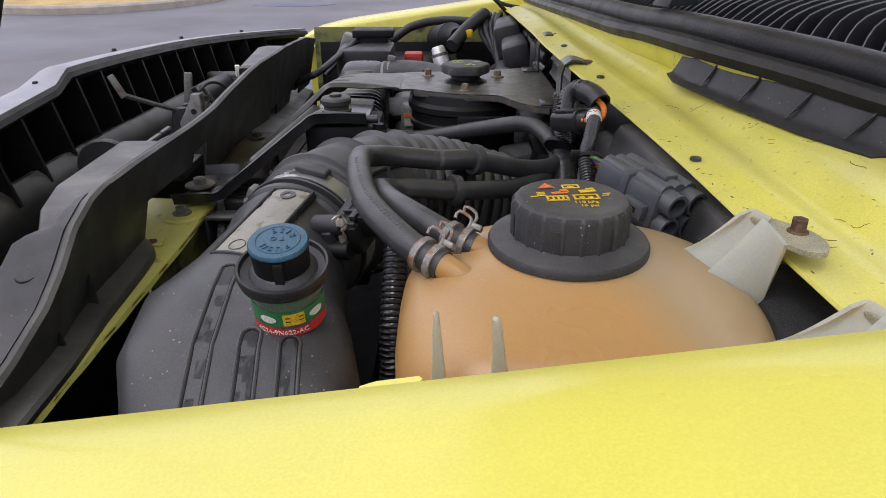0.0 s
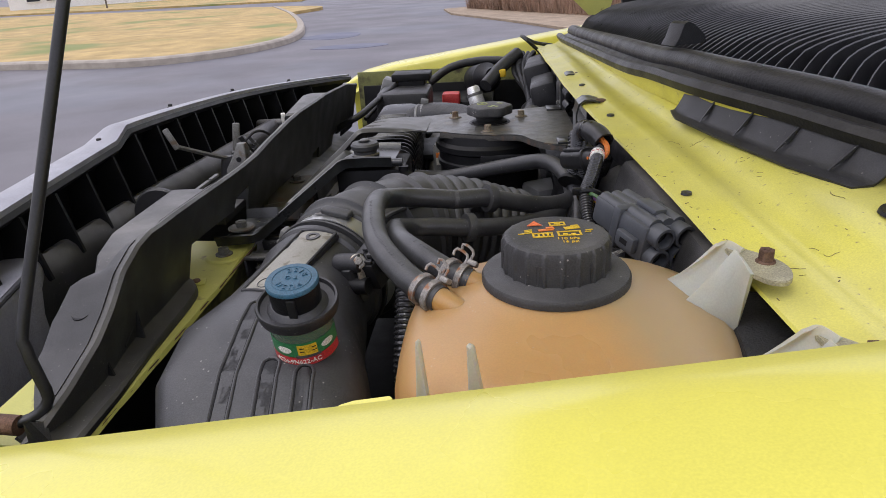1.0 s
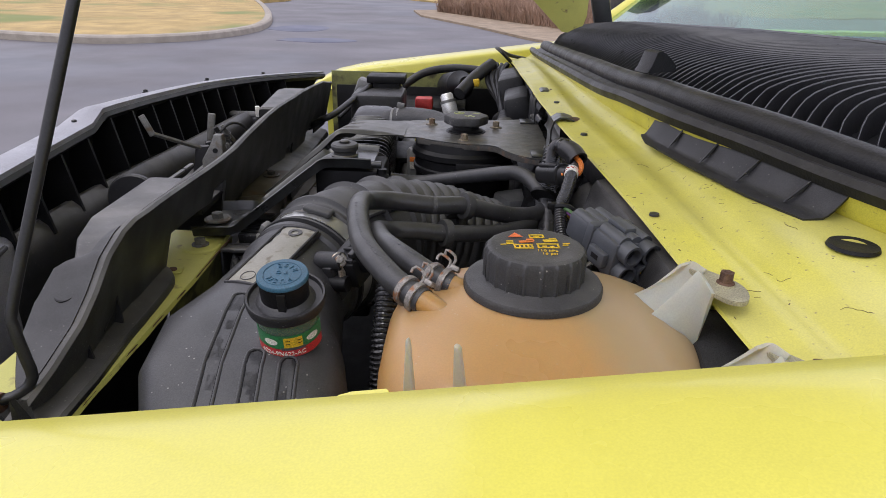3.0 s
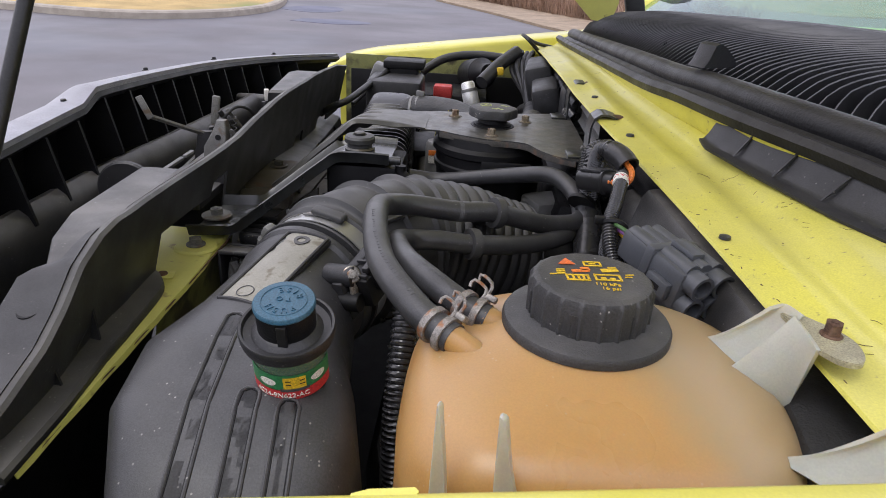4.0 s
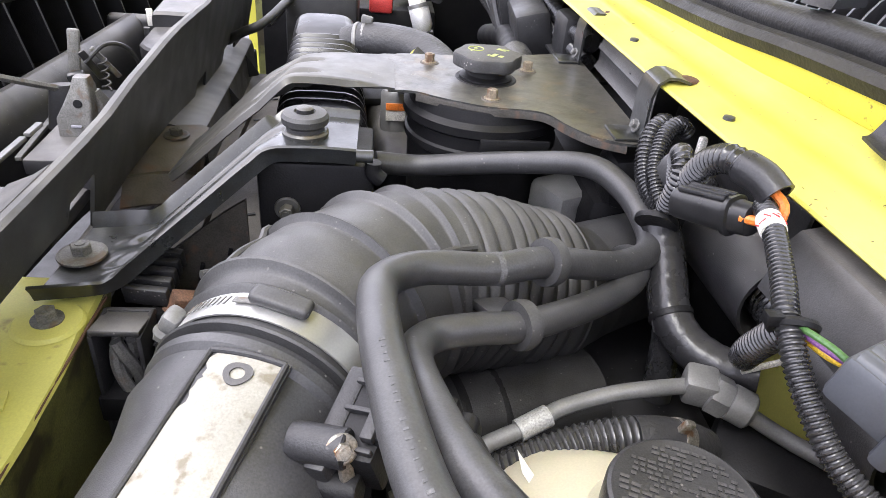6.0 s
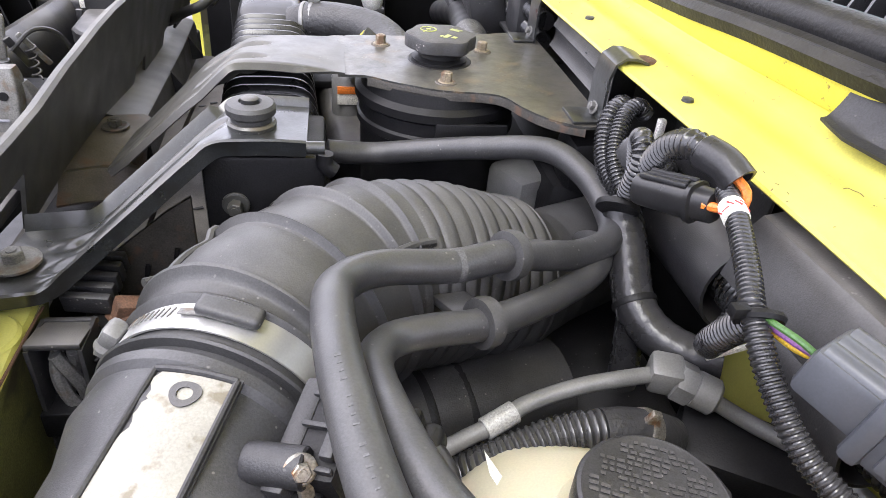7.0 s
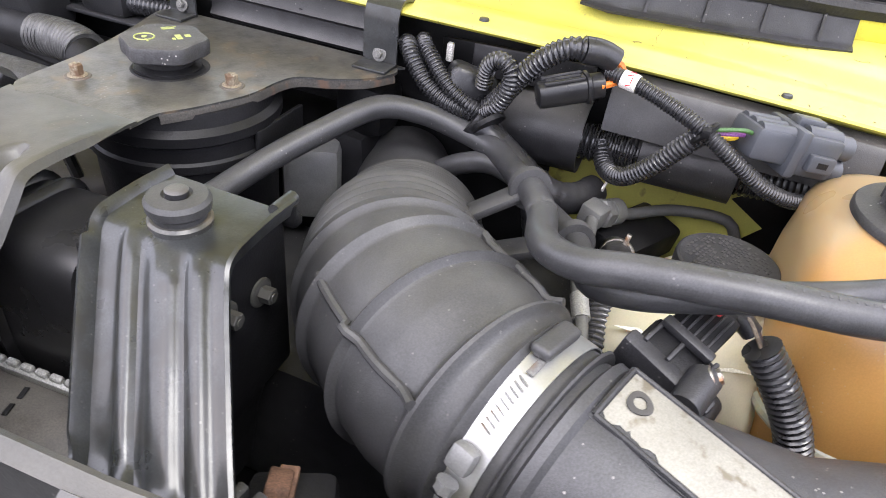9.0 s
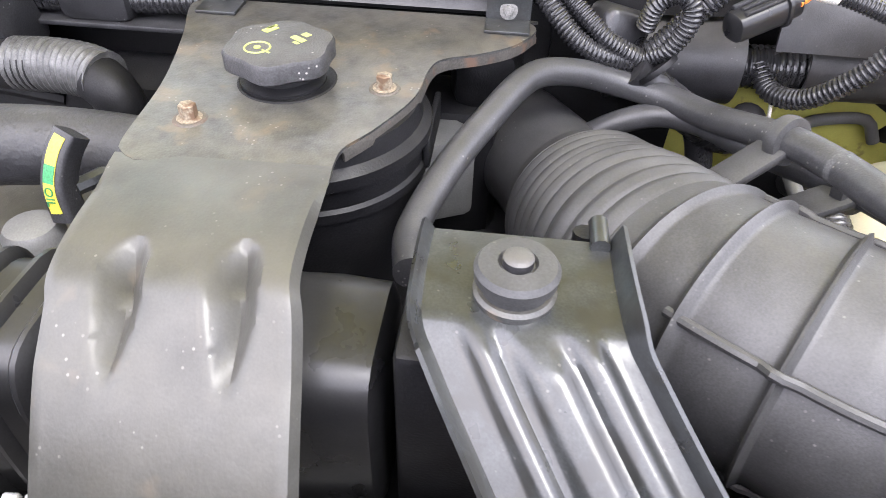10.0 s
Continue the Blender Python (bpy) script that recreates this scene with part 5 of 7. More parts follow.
# ---- coolant bottle ----
BC = V((0.106, 0.378, 0.85))
tank = thing("coolant_bottle", BC, "amber translucent plastic coolant expansion bottle", "coolant bottle")
X_, Y_ = V((1, 0, 0)), V((0, 1, 0))
body_t = superloft([((BC.x + dx, BC.y + dy, z), X_, Y_, w, h, e) for z, w, h, e, dx, dy in (
    (0.80, 0.095, 0.085, 4.5, 0.0, 0.0), (0.84, 0.104, 0.092, 4.5, 0.0, 0.0), (0.99, 0.108, 0.095, 4.0, 0.0, 0.0), (1.030, 0.107, 0.094, 3.8, 0.0, 0.0),
    (1.050, 0.107, 0.092, 3.6, 0.0, 0.0), (1.062, 0.1055, 0.091, 3.5, 0.001, 0.001), (1.072, 0.101, 0.088, 3.3, 0.001, 0.002), (1.0795, 0.093, 0.081, 3.0, 0.001, 0.005), (1.0850, 0.081, 0.070, 2.7, 0.001, 0.011),
    (1.0890, 0.065, 0.058, 2.3, 0.000, 0.018), (1.0925, 0.049, 0.048, 2.1, -0.003, 0.025), (1.096, 0.040, 0.040, 2.0, -0.004, 0.026))], 64)
part("shell", body_t, TANK, tank)
part("seam", tube([(BC.x + 0.1065 * math.copysign(abs(math.cos(a)) ** 0.5, math.cos(a)), BC.y + 0.0955 * math.copysign(abs(math.sin(a)) ** 0.5, math.sin(a)), 0.985) for a in (2 * math.pi * k / 40 for k in range(41))], 0.004, 8, 0.01, caps=False), TANK_CLEAR, tank, "milky moulding seam")
CC = V((0.102, 0.404, 1.0935))
cap = part("cap", lathe([(0.0340, 0.004), (0.0340, 0.0270), (0.0330, 0.0298), (0.0305, 0.0312), (0.0290, 0.0310)], CC, seg=192,
                        lobe=lambda a, k: 1.0 + (0.038 if (a * 20 / (2 * math.pi)) % 1.0 < 0.22 else 0.0) * (1.0 if k < 2 else 0.4 if k == 2 else 0.0)), CAP, tank, "ribbed black pressure cap")
part("flange", lathe([(0.040, -0.004), (0.0462, -0.003), (0.0465, -0.001), (0.0484, 0.0), (0.0484, 0.0035), (0.0472, 0.0055), (0.0440, 0.0065), (0.0385, 0.0070), (0.035, 0.0085)], CC, seg=64), CAP, cap)
for k in range(24):
    a = 2 * math.pi * (k + 0.5) / 24
    if (k // 2) % 2 == 0:
        for j in (-1, 0, 1):
            aa = a + j * 0.05
            part("cap_mark", block((0.0008, 0.0016, 0.014), CC + V((0.0341 * math.cos(aa), 0.0341 * math.sin(aa), 0.015)), pose(0, 0, 0, 0, 0, math.degrees(aa)), 0), CAP, cap) if k % 4 == 0 else None
CT = CC + V((0, 0, 0.0314))


def on_cap(name, size, dx, dy, material, turn=4.0):
    part(name, block((size[0], size[1], 0.0004), CT + V((dx, dy, 0)), pose(0, 0, 0, 0, 0, turn), 0), material, cap, smooth=False)


tri = bmesh.new()
vs = [[tri.verts.new(CT + V((x - 0.013, y + 0.0165, z))) for x, y in ((-0.005, -0.004), (0.005, -0.003), (0.0, 0.0048))] for z in (0, 0.0004)]
skin(tri, vs)
part("warning_triangle", tri, mat("red_orange_print", (0.75, 0.16, 0.04), 0.5, vary=0.1, bump=0), cap, smooth=False)
for dx, dy, w, h in ((-0.0085, -0.0065, 0.013, 0.0014), (-0.0085, -0.0005, 0.013, 0.0012), (-0.0145, -0.0035, 0.0012, 0.007), (-0.0025, -0.0035, 0.0012, 0.007), (-0.011, -0.0035, 0.0012, 0.005), (-0.008, -0.0035, 0.0012, 0.005), (-0.0052, -0.0035, 0.0012, 0.005),
                     (0.0085, -0.0045, 0.015, 0.0012), (0.0085, 0.0020, 0.015, 0.0012), (0.0155, -0.0012, 0.0012, 0.007), (0.0015, -0.0012, 0.0012, 0.007), (0.006, -0.0025, 0.003, 0.002), (0.011, -0.0025, 0.003, 0.002),
                     (0.002, 0.0185, 0.010, 0.001), (0.002, 0.0135, 0.010, 0.001), (-0.0028, 0.016, 0.001, 0.005), (0.0068, 0.016, 0.001, 0.005), (0.002, 0.016, 0.004, 0.001)):
    on_cap("print_line", (w, h), dx, dy, LYELLOW)
for dx, dy, w, h, mt in ((-0.006, 0.0055, 0.010, 0.003, ORANGE), (-0.003, 0.0085, 0.005, 0.004, ORANGE), (0.011, 0.0085, 0.010, 0.004, LYELLOW), (0.013, 0.0115, 0.005, 0.003, LYELLOW), (-0.0175, 0.003, 0.005, 0.0009, LYELLOW), (-0.0175, 0.0055, 0.005, 0.0009, LYELLOW), (-0.0175, 0.0005, 0.005, 0.0009, LYELLOW),
                         (-0.022, -0.001, 0.004, 0.0009, LYELLOW), (0.0215, 0.004, 0.005, 0.0009, LYELLOW), (0.0205, 0.001, 0.004, 0.0009, LYELLOW)):
    on_cap("print_mark", (w, h), dx, dy, mt, 12.0)
letters("print", "110 kPa", 0.0045, Matrix.Translation(CT + V((0.007, -0.0105, 0.0002))), LYELLOW, cap, 0.0002)
letters("print", "16 psi", 0.0045, Matrix.Translation(CT + V((0.008, -0.0155, 0.0002))), LYELLOW, cap, 0.0002)


def fin(pts, thick, way, name="fin", label="milky plastic fin"):
    b = bmesh.new()
    w = V(way).normalized() * thick / 2
    vs = [[b.verts.new(V(p) + q) for p in pts] for q in (-w, w)]
    skin(b, vs)
    bmesh.ops.bevel(b, geom=b.edges[:], offset=thick * 0.25, segments=1, affect="EDGES")
    part(name, b, TANK_CLEAR, tank, label)


# upright fins of the near bracket, and the two winged mounts at the cowl
fin([(0.0225, 0.296, 1.111), (0.0245, 0.296, 1.1105), (0.0270, 0.291, 1.085), (0.0300, 0.287, 1.050), (0.0305, 0.286, 1.020), (0.0205, 0.286, 1.020), (0.0212, 0.289, 1.060)], 0.004, (0.3, 1, 0))
fin([(0.0490, 0.290, 1.112), (0.0525, 0.290, 1.1105), (0.0560, 0.287, 1.085), (0.0640, 0.284, 1.055), (0.0660, 0.283, 1.020), (0.0500, 0.283, 1.020), (0.0495, 0.286, 1.060)], 0.004, (0.3, 1, 0))
part("bracket_web", block((0.056, 0.008, 0.05), (0.045, 0.287, 1.020), bevel=0.003), TANK_CLEAR, tank, "milky plastic bracket")


def saddle(foot, crest, name, sag=0.004, n=12):
    """A thin curved milky web between a foot line on the bottle and a crest line at the cowl."""
    fo, cr = curve(foot, 0.001)[0], curve(crest, 0.001)[0]
    b = bmesh.new()
    rows = []
    for i in range(n + 1):
        p, q = fo[round(i / n * (len(fo) - 1))], cr[round(i / n * (len(cr) - 1))]
        rows.append([b.verts.new(p.lerp(q, j / 10) - V((0, 0, sag * math.sin(math.pi * j / 10)))) for j in range(11)])
    skin(b, rows, cap=False, closed=False)
    thicken(b, 0.0022)
    part(name, b, TANK_CLEAR, tank, "milky plastic mounting wing")


def wing_mount(ox, oy, oz):
    """Two folded milky wings that rise from the bottle to a bolted tab on the cowl."""
    def at(x, y, z):
        return V((x + ox, y + oy, z + oz))
    saddle([at(0.168, 0.418, 1.078), at(0.178, 0.400, 1.083), at(0.190, 0.380, 1.084)], [at(0.1985, 0.3945, 1.1185), at(0.207, 0.3950, 1.1205), at(0.2135, 0.385, 1.1190)], "mount_wing")
    saddle([at(0.174, 0.383, 1.078), at(0.190, 0.372, 1.074), at(0.207, 0.370, 1.058)], [at(0.2085, 0.3830, 1.1185), at(0.2085, 0.368, 1.1180), at(0.2085, 0.354, 1.1165)], "mount_wing", 0.002)
    ol = [(0.204, 0.392), (0.213, 0.391), (0.221, 0.383), (0.228, 0.373), (0.2305, 0.362), (0.228, 0.350), (0.222, 0.343), (0.214, 0.345), (0.208, 0.354)]
    oc = curve([(x + ox, y + oy, 0) for x, y in ol], 0.002)[0]
    part("mount_tab", sheet([(p.x, p.y) for p in oc], 1.1140 + oz, 1.1168 + oz, bevel=0.0006), MILKY_DIRTY, tank, "dirt-stained milky mounting tab")
    part("tab_washer", lathe([(0.0062, 0), (0.0058, 0.0010), (0.004, 0.0012)], at(0.2195, 0.368, 1.1168), seg=24), MILKY_DIRTY, tank)
    hexbolt("mount_bolt", at(0.2195, 0.368, 1.1173), 0.0045, tank, material=RUST, label="rusty bolt", washer=1.25, h=0.0070)


wing_mount(0.0, 0.0, 0.0)
wing_mount(0.016, -0.092, -0.008)
for p, way in (((0.0270, 0.3850, 1.0880), (0.016, -0.006, -0.008)), ((0.0455, 0.4100, 1.0885), (0.016, -0.002, -0.006))):
    part("nipple", tube([V(p) - V(way) * 0.2, V(p) + V(way) * 0.4, V(p) + V(way)], 0.0082, 14, 0.004), TANK, tank)

mesh_wall = single("foam_baffle", block((0.05, 0.16, 0.09), (0.225, 0.33, 1.035), pose(0, 0, 0, 0, 0, -8), 0.006), FOAM, "black woven fabric baffle beside the coolant bottle", "baffle")

# ---- coolant hoses ----
hose_a = thing("coolant_hose", (0.03, 0.60, 1.0), "long black rubber coolant hose with a double bend", "hose", "coolant hoses")
A_LINE = [(0.0270, 0.3850, 1.0880), (0.0205, 0.3900, 1.0895), (0.0125, 0.397, 1.0915), (0.000, 0.411, 1.095), (-0.024, 0.455, 1.100), (-0.037, 0.512, 1.102), (-0.0415, 0.560, 1.098), (-0.038, 0.590, 1.090), (-0.018, 0.612, 1.083), (0.022, 0.623, 1.076), (0.054, 0.639, 1.071), (0.106, 0.665, 1.053), (0.138, 0.690, 1.048),
          (0.146, 0.720, 1.052), (0.138, 0.755, 1.062), (0.118, 0.785, 1.066), (0.075, 0.812, 1.054), (0.035, 0.832, 1.042), (-0.008, 0.845, 1.032), (-0.045, 0.840, 1.036)]
part("rubber", tube(A_LINE, 0.0093, 18, 0.005), HOSE, hose_a)
hose_b = thing("coolant_hose", (0.03, 0.55, 1.0), "black rubber coolant hose below its neighbour", "hose", "coolant hoses")
B_LINE = [(0.0455, 0.4100, 1.0885), (0.0395, 0.4125, 1.0900), (0.0305, 0.4185, 1.0920), (0.013, 0.436, 1.0955), (-0.010, 0.474, 1.094), (-0.022, 0.522, 1.084), (-0.024, 0.556, 1.073), (-0.014, 0.580, 1.064), (0.009, 0.591, 1.060), (0.040, 0.604, 1.053), (0.090, 0.640, 1.042), (0.122, 0.668, 1.040), (0.136, 0.70, 1.035), (0.14, 0.74, 1.01), (0.14, 0.77, 0.96)]
part("rubber", tube(B_LINE, 0.0088, 18, 0.005), HOSE, hose_b)


def hose_dashes(line, r, start, count, parent, sz=(0.0030, 0.0010), gap=0.0042, ang=70, mt=PRINT):
    out, ways = curve(line, 0.002)
    fr = frames_along(ways)
    rnd = random.Random(int(start * 1000))
    k = int(start / 0.002)
    for i in range(count):
        if rnd.random() < 0.14:
            k += int(gap / 0.002)
            continue
        x, y = fr[k]
        a = radians(ang)
        d = x * math.cos(a) + y * math.sin(a)
        part("print_bar", block((sz[0] * rnd.uniform(0.3, 1), sz[1] * rnd.uniform(2.0, 3.2), 0.0002), out[k] + d * r, axes(ways[k], d), 0), mt, parent, smooth=False)
        k += int(gap / 0.002)


hose_dashes(A_LINE, 0.0093, 0.036, 32, hose_a, sz=(0.0017, 0.0008), gap=0.0040, ang=104)
hose_dashes(B_LINE, 0.0088, 0.028, 9, hose_b, sz=(0.0017, 0.0008), gap=0.0040, ang=100)
ho, hw = curve(A_LINE, 0.002)
k = min(range(len(ho)), key=lambda i: (ho[i] - V((0.022, 0.623, 1.076))).length)
part("white_mark", lathe([(0.0094, -0.002), (0.0095, 0.002)], ho[k], hw[k], 20), PRINT, hose_a)


def holder(at, way, r, parent, foot):
    """A rubber ring clip that holds a hose on the boot."""
    h = thing("hose_holder", at, "black rubber ring holder for a coolant hose", "clip", "hose holders")
    part("ring", lathe([(r, -0.0045), (r + 0.0052, -0.004), (r + 0.0058, 0), (r + 0.0052, 0.004), (r, 0.0045)], at, way, 28), BOOT, h)
    gap = V(foot) - V(at)
    part("web", block((gap.length, 0.006, 0.022), V(at) + gap * 0.5, axes(gap, way), 0.002), BOOT, h)


holder((0.056, 0.640, 1.0705), V((0.6, 0.35, -0.15)), 0.0088, None, (0.042, 0.676, 1.046))
holder((0.036, 0.6025, 1.0540), V((0.6, 0.3, -0.1)), 0.0084, None, (0.026, 0.650, 1.034))


def hose_end(line, r, parent_label):
    c = thing("spring_clamp", V(line[0]), parent_label, "hose clamp", "spring clamps")
    out, ways = curve(line, 0.002)
    for s, w in ((3, 0.0022), (8, 0.0022)):
        part("band", lathe([(r, -w), (r + 0.0016, -w), (r + 0.0016, w), (r, w)], out[s], ways[s], 26), CLAMP, c)
    x, y = frames_along(ways)[4]
    up = (y * 0.8 + x * 0.6).normalized()
    for sg in (-1, 1):
        part("ear", tube([out[4] + up * r + x * 0.004 * sg, out[4] + up * (r + 0.0085) + x * 0.004 * sg, out[9] + up * (r + 0.0105) + x * 0.005 * sg, out[9] + up * (r + 0.006) + x * 0.006 * sg], 0.0011, 6, 0.003), CLAMP, c)
    part("lug", block((0.008, 0.007, 0.004), out[2] + up * (r + 0.003), axes(ways[2], up), 0.0012), CLAMP, c)


hose_end(A_LINE, 0.0096, "rusty spring clamp on a hose end")
hose_end(B_LINE, 0.0092, "rusty spring clamp on a hose end")

# ---- washer bottle ----
WC = V((0.092, 0.505, 0.80))
wash = thing("washer_bottle", WC, "beige plastic reservoir with a black textured cap", "reservoir")
wash_bm = superloft([((WC.x + dx, WC.y, z), V((0.9, -0.43, 0)).normalized(), V((0.43, 0.9, 0)).normalized(), w, h, e) for z, w, h, e, dx in (
    (0.78, 0.075, 0.06, 4, 0), (0.80, 0.085, 0.068, 4, 0), (0.95, 0.092, 0.070, 3.4, -0.004), (0.975, 0.089, 0.067, 3.0, -0.002), (0.994, 0.078, 0.058, 2.6, 0), (1.005, 0.061, 0.046, 2.2, 0.002), (1.011, 0.040, 0.036, 2, 0.003), (1.021, 0.033, 0.032, 2, 0.003))], 56)
wash_skin = BVHTree.FromBMesh(wash_bm)
part("shell", wash_bm, WASHER, wash)
# two small white stickers with bars, on the shoulder beside the boot
for x, y, turn in ((0.039, 0.545, -70), (0.030, 0.492, -72)):
    at, nrm, _, _ = wash_skin.ray_cast(V((x, y, 1.2)), V((0, 0, -1)))
    nrm = nrm if nrm.z > 0 else -nrm
    way = V((math.cos(radians(turn)), math.sin(radians(turn)), 0))
    turn_m = axes(way - nrm * way.dot(nrm), nrm)
    stk = part("sticker", block((0.024, 0.015, 0.0008), at + nrm * 0.0016, turn_m, 0.0002), WHITE, wash, "white sticker with black bars")
    for k in range(11):
        part("bar", block((0.0005 + 0.0004 * (k * 7 % 3), 0.0065, 0.0002), at + nrm * 0.0021 + turn_m.to_3x3() @ V((-0.0095 + 0.0019 * k, -0.0028, 0)), turn_m, 0), PLASTIC_DARK, stk, smooth=False)
    if y > 0.52:
        letters("text", "P-SW", 0.0052, Matrix.Translation(at + nrm * 0.0021 + turn_m.to_3x3() @ V((-0.001, 0.0038, 0))) @ turn_m, PLASTIC_DARK, stk, 0.0001)
WT = V((0.095, 0.505, 1.019))
wcap = part("cap", lathe([(0.0345, 0.0), (0.0350, 0.002), (0.0350, 0.015), (0.0342, 0.0175), (0.0325, 0.0185), (0.0315, 0.0180)], WT, seg=72, lobe=lambda a, k: 1.0 + (0.02 if (a * 18 / 6.2832) % 1.0 < 0.2 else 0.0) * (k < 4)), PLASTIC, wash, "black ribbed cap with raised illegible writing")
rnd = random.Random(8)
for i in range(18):
    yy = -0.0275 + 0.0032 * i
    half = math.sqrt(max(0.0, 0.029 ** 2 - yy * yy))
    xx = -half
    while xx < half - 0.003:
        w = rnd.uniform(0.0015, 0.0045)
        if rnd.random() < 0.8:
            part("writing_bar", block((w, 0.0019, 0.0004), WT + pose(0, 0, 0, 0, 0, -24) @ V((xx + w / 2, yy, 0.0184)), pose(0, 0, 0, 0, 0, -24 + rnd.uniform(-8, 8)), 0), CAP, wcap, smooth=False)
        xx += w + 0.0011


# ---- mounting brackets over the radiator ----
def ribbed_strap(name, label, line, width_fn, side_fn, n_rib, up_flange=0.0, rib_h=0.004, thick=0.0022, material=None, press=None, onto=None, shear=False):
    """A pressed steel strap along a line, with raised beads and turned-up edges. Returns the thing."""
    th = onto or thing(name, V(line[-1]), label, "bracket", "radiator brackets")
    out, ways = curve(line, 0.003)
    b = bmesh.new()
    rows = []
    m = 41
    total_s = len(out) - 1
    for k, (c, w) in enumerate(zip(out, ways)):
        f = k / total_s
        side = V(side_fn(f)).normalized()
        if not shear:
            side = (side - w * side.dot(w)).normalized()
        nrm = side.cross(w)
        if nrm.z < 0:
            nrm = -nrm
        row = []
        half = width_fn(f)
        for j in range(m):
            u = -1 + 2 * j / (m - 1)
            h = 0.0
            for rc, rw, f0, f1, rh in n_rib:
                fade = max(0.0, min(1.0, (f - f0) / 0.08)) * max(0.0, min(1.0, (f1 - f) / 0.08))
                h += rh * fade * math.exp(-((u - rc) / rw) ** 4)
            if up_flange and abs(u) > 0.9:
                h += up_flange * (0.55 if u > 0 and f < 0.3 else 1.0) * ((abs(u) - 0.9) / 0.1) ** 0.7
            if press:
                h += press(c, u)
            row.append(b.verts.new(c + side * (u * half) + nrm * h))
        rows.append(row)
    skin(b, rows, cap=False, closed=False)
    b.normal_update()
    b.faces.ensure_lookup_table()
    if b.faces[len(b.faces) // 2].normal.z < 0:
        bmesh.ops.reverse_faces(b, faces=b.faces[:])
    thicken(b, thick)
    part("strap", b, material or STEEL_BLACK, th)
    return th


br1 = ribbed_strap("radiator_bracket", "black pressed-steel bracket with beads and a rubber mount",
                   [(-0.058, 0.788, 1.078), (-0.080, 0.788, 1.079), (-0.104, 0.787, 1.079), (-0.112, 0.786, 1.0785), (-0.118, 0.784, 1.0755), (-0.124, 0.780, 1.0715), (-0.140, 0.769, 1.0600), (-0.160, 0.7545, 1.0455), (-0.180, 0.740, 1.0310), (-0.190, 0.7325, 1.0240), (-0.197, 0.727, 1.0190), (-0.204, 0.722, 1.0165), (-0.214, 0.717, 1.016), (-0.246, 0.711, 1.016)],
                   lambda f: 0.043 + 0.003 * f, lambda f: (0.06 * f, 1, 0),
                   [(-0.52, 0.14, 0.22, 0.9, 0.0045), (-0.05, 0.22, 0.25, 0.9, 0.0050), (0.45, 0.12, 0.22, 0.9, 0.0045)], up_flange=0.011, shear=True)
KC = V((-0.096, 0.790, 1.0805))
mount = thing("rubber_mount", KC, "black rubber grommet mount with a metal pin", "mount")
part("foot_ring", lathe([(0.0165, -0.002), (0.0170, 0.0015), (0.0155, 0.0030)], KC, seg=32), STEEL_RUSTY, mount, "stained steel washer")
part("grommet", lathe([(0.0140, 0.001), (0.0140, 0.006), (0.0168, 0.0085), (0.0172, 0.0130), (0.0155, 0.0155), (0.0080, 0.0165), (0.0068, 0.0150)], KC, seg=36), BOOT, mount)
part("pin", lathe([(0.0062, 0.012), (0.0062, 0.0185), (0.0050, 0.0195), (0.002, 0.0197)], KC, seg=24), PLASTIC_GREY, mount)
bx = thing("mount_box", (-0.085, 0.80, 0.95), "black steel mount box with two hexagon bolts", "mount")
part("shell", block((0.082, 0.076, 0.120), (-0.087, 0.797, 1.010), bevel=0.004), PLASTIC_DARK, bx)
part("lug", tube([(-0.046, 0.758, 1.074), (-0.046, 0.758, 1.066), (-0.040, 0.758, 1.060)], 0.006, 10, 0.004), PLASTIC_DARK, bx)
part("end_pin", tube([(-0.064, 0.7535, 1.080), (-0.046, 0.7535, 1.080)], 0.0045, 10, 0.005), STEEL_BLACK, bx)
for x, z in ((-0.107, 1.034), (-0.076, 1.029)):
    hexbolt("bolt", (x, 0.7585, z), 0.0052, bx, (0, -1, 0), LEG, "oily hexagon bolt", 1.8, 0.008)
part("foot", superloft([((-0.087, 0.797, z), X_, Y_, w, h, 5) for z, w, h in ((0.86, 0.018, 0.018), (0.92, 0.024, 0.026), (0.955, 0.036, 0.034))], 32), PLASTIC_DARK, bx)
hexbolt("foot_bolt", (-0.236, 0.714, 1.0180), 0.0068, br1, material=STEEL_DUST, label="oily hexagon bolt", washer=2.3)

# wide plate that carries the fluid reservoir, with its leg sloping to the radiator support
plate2 = thing("reservoir_plate", (0.05, 0.93, 1.08), "rust-stained black steel plate and sloping leg over the fluid reservoir", "bracket", "radiator brackets")


def leg_grooves(c, u):
    t = (-0.094 - c.x) / 0.058
    if not 0.0 < t < 1.0:
        return 0.0
    w = 0.06 + 0.15 * math.sin(math.pi * t ** 0.8)
    deep = 0.013 * math.sin(math.pi * t ** 0.7) ** 0.8
    return -deep * sum(max(0.0, 1 - abs(u - uc - 0.10 * (t - 0.5)) / w) for uc in (0.37, -0.52))


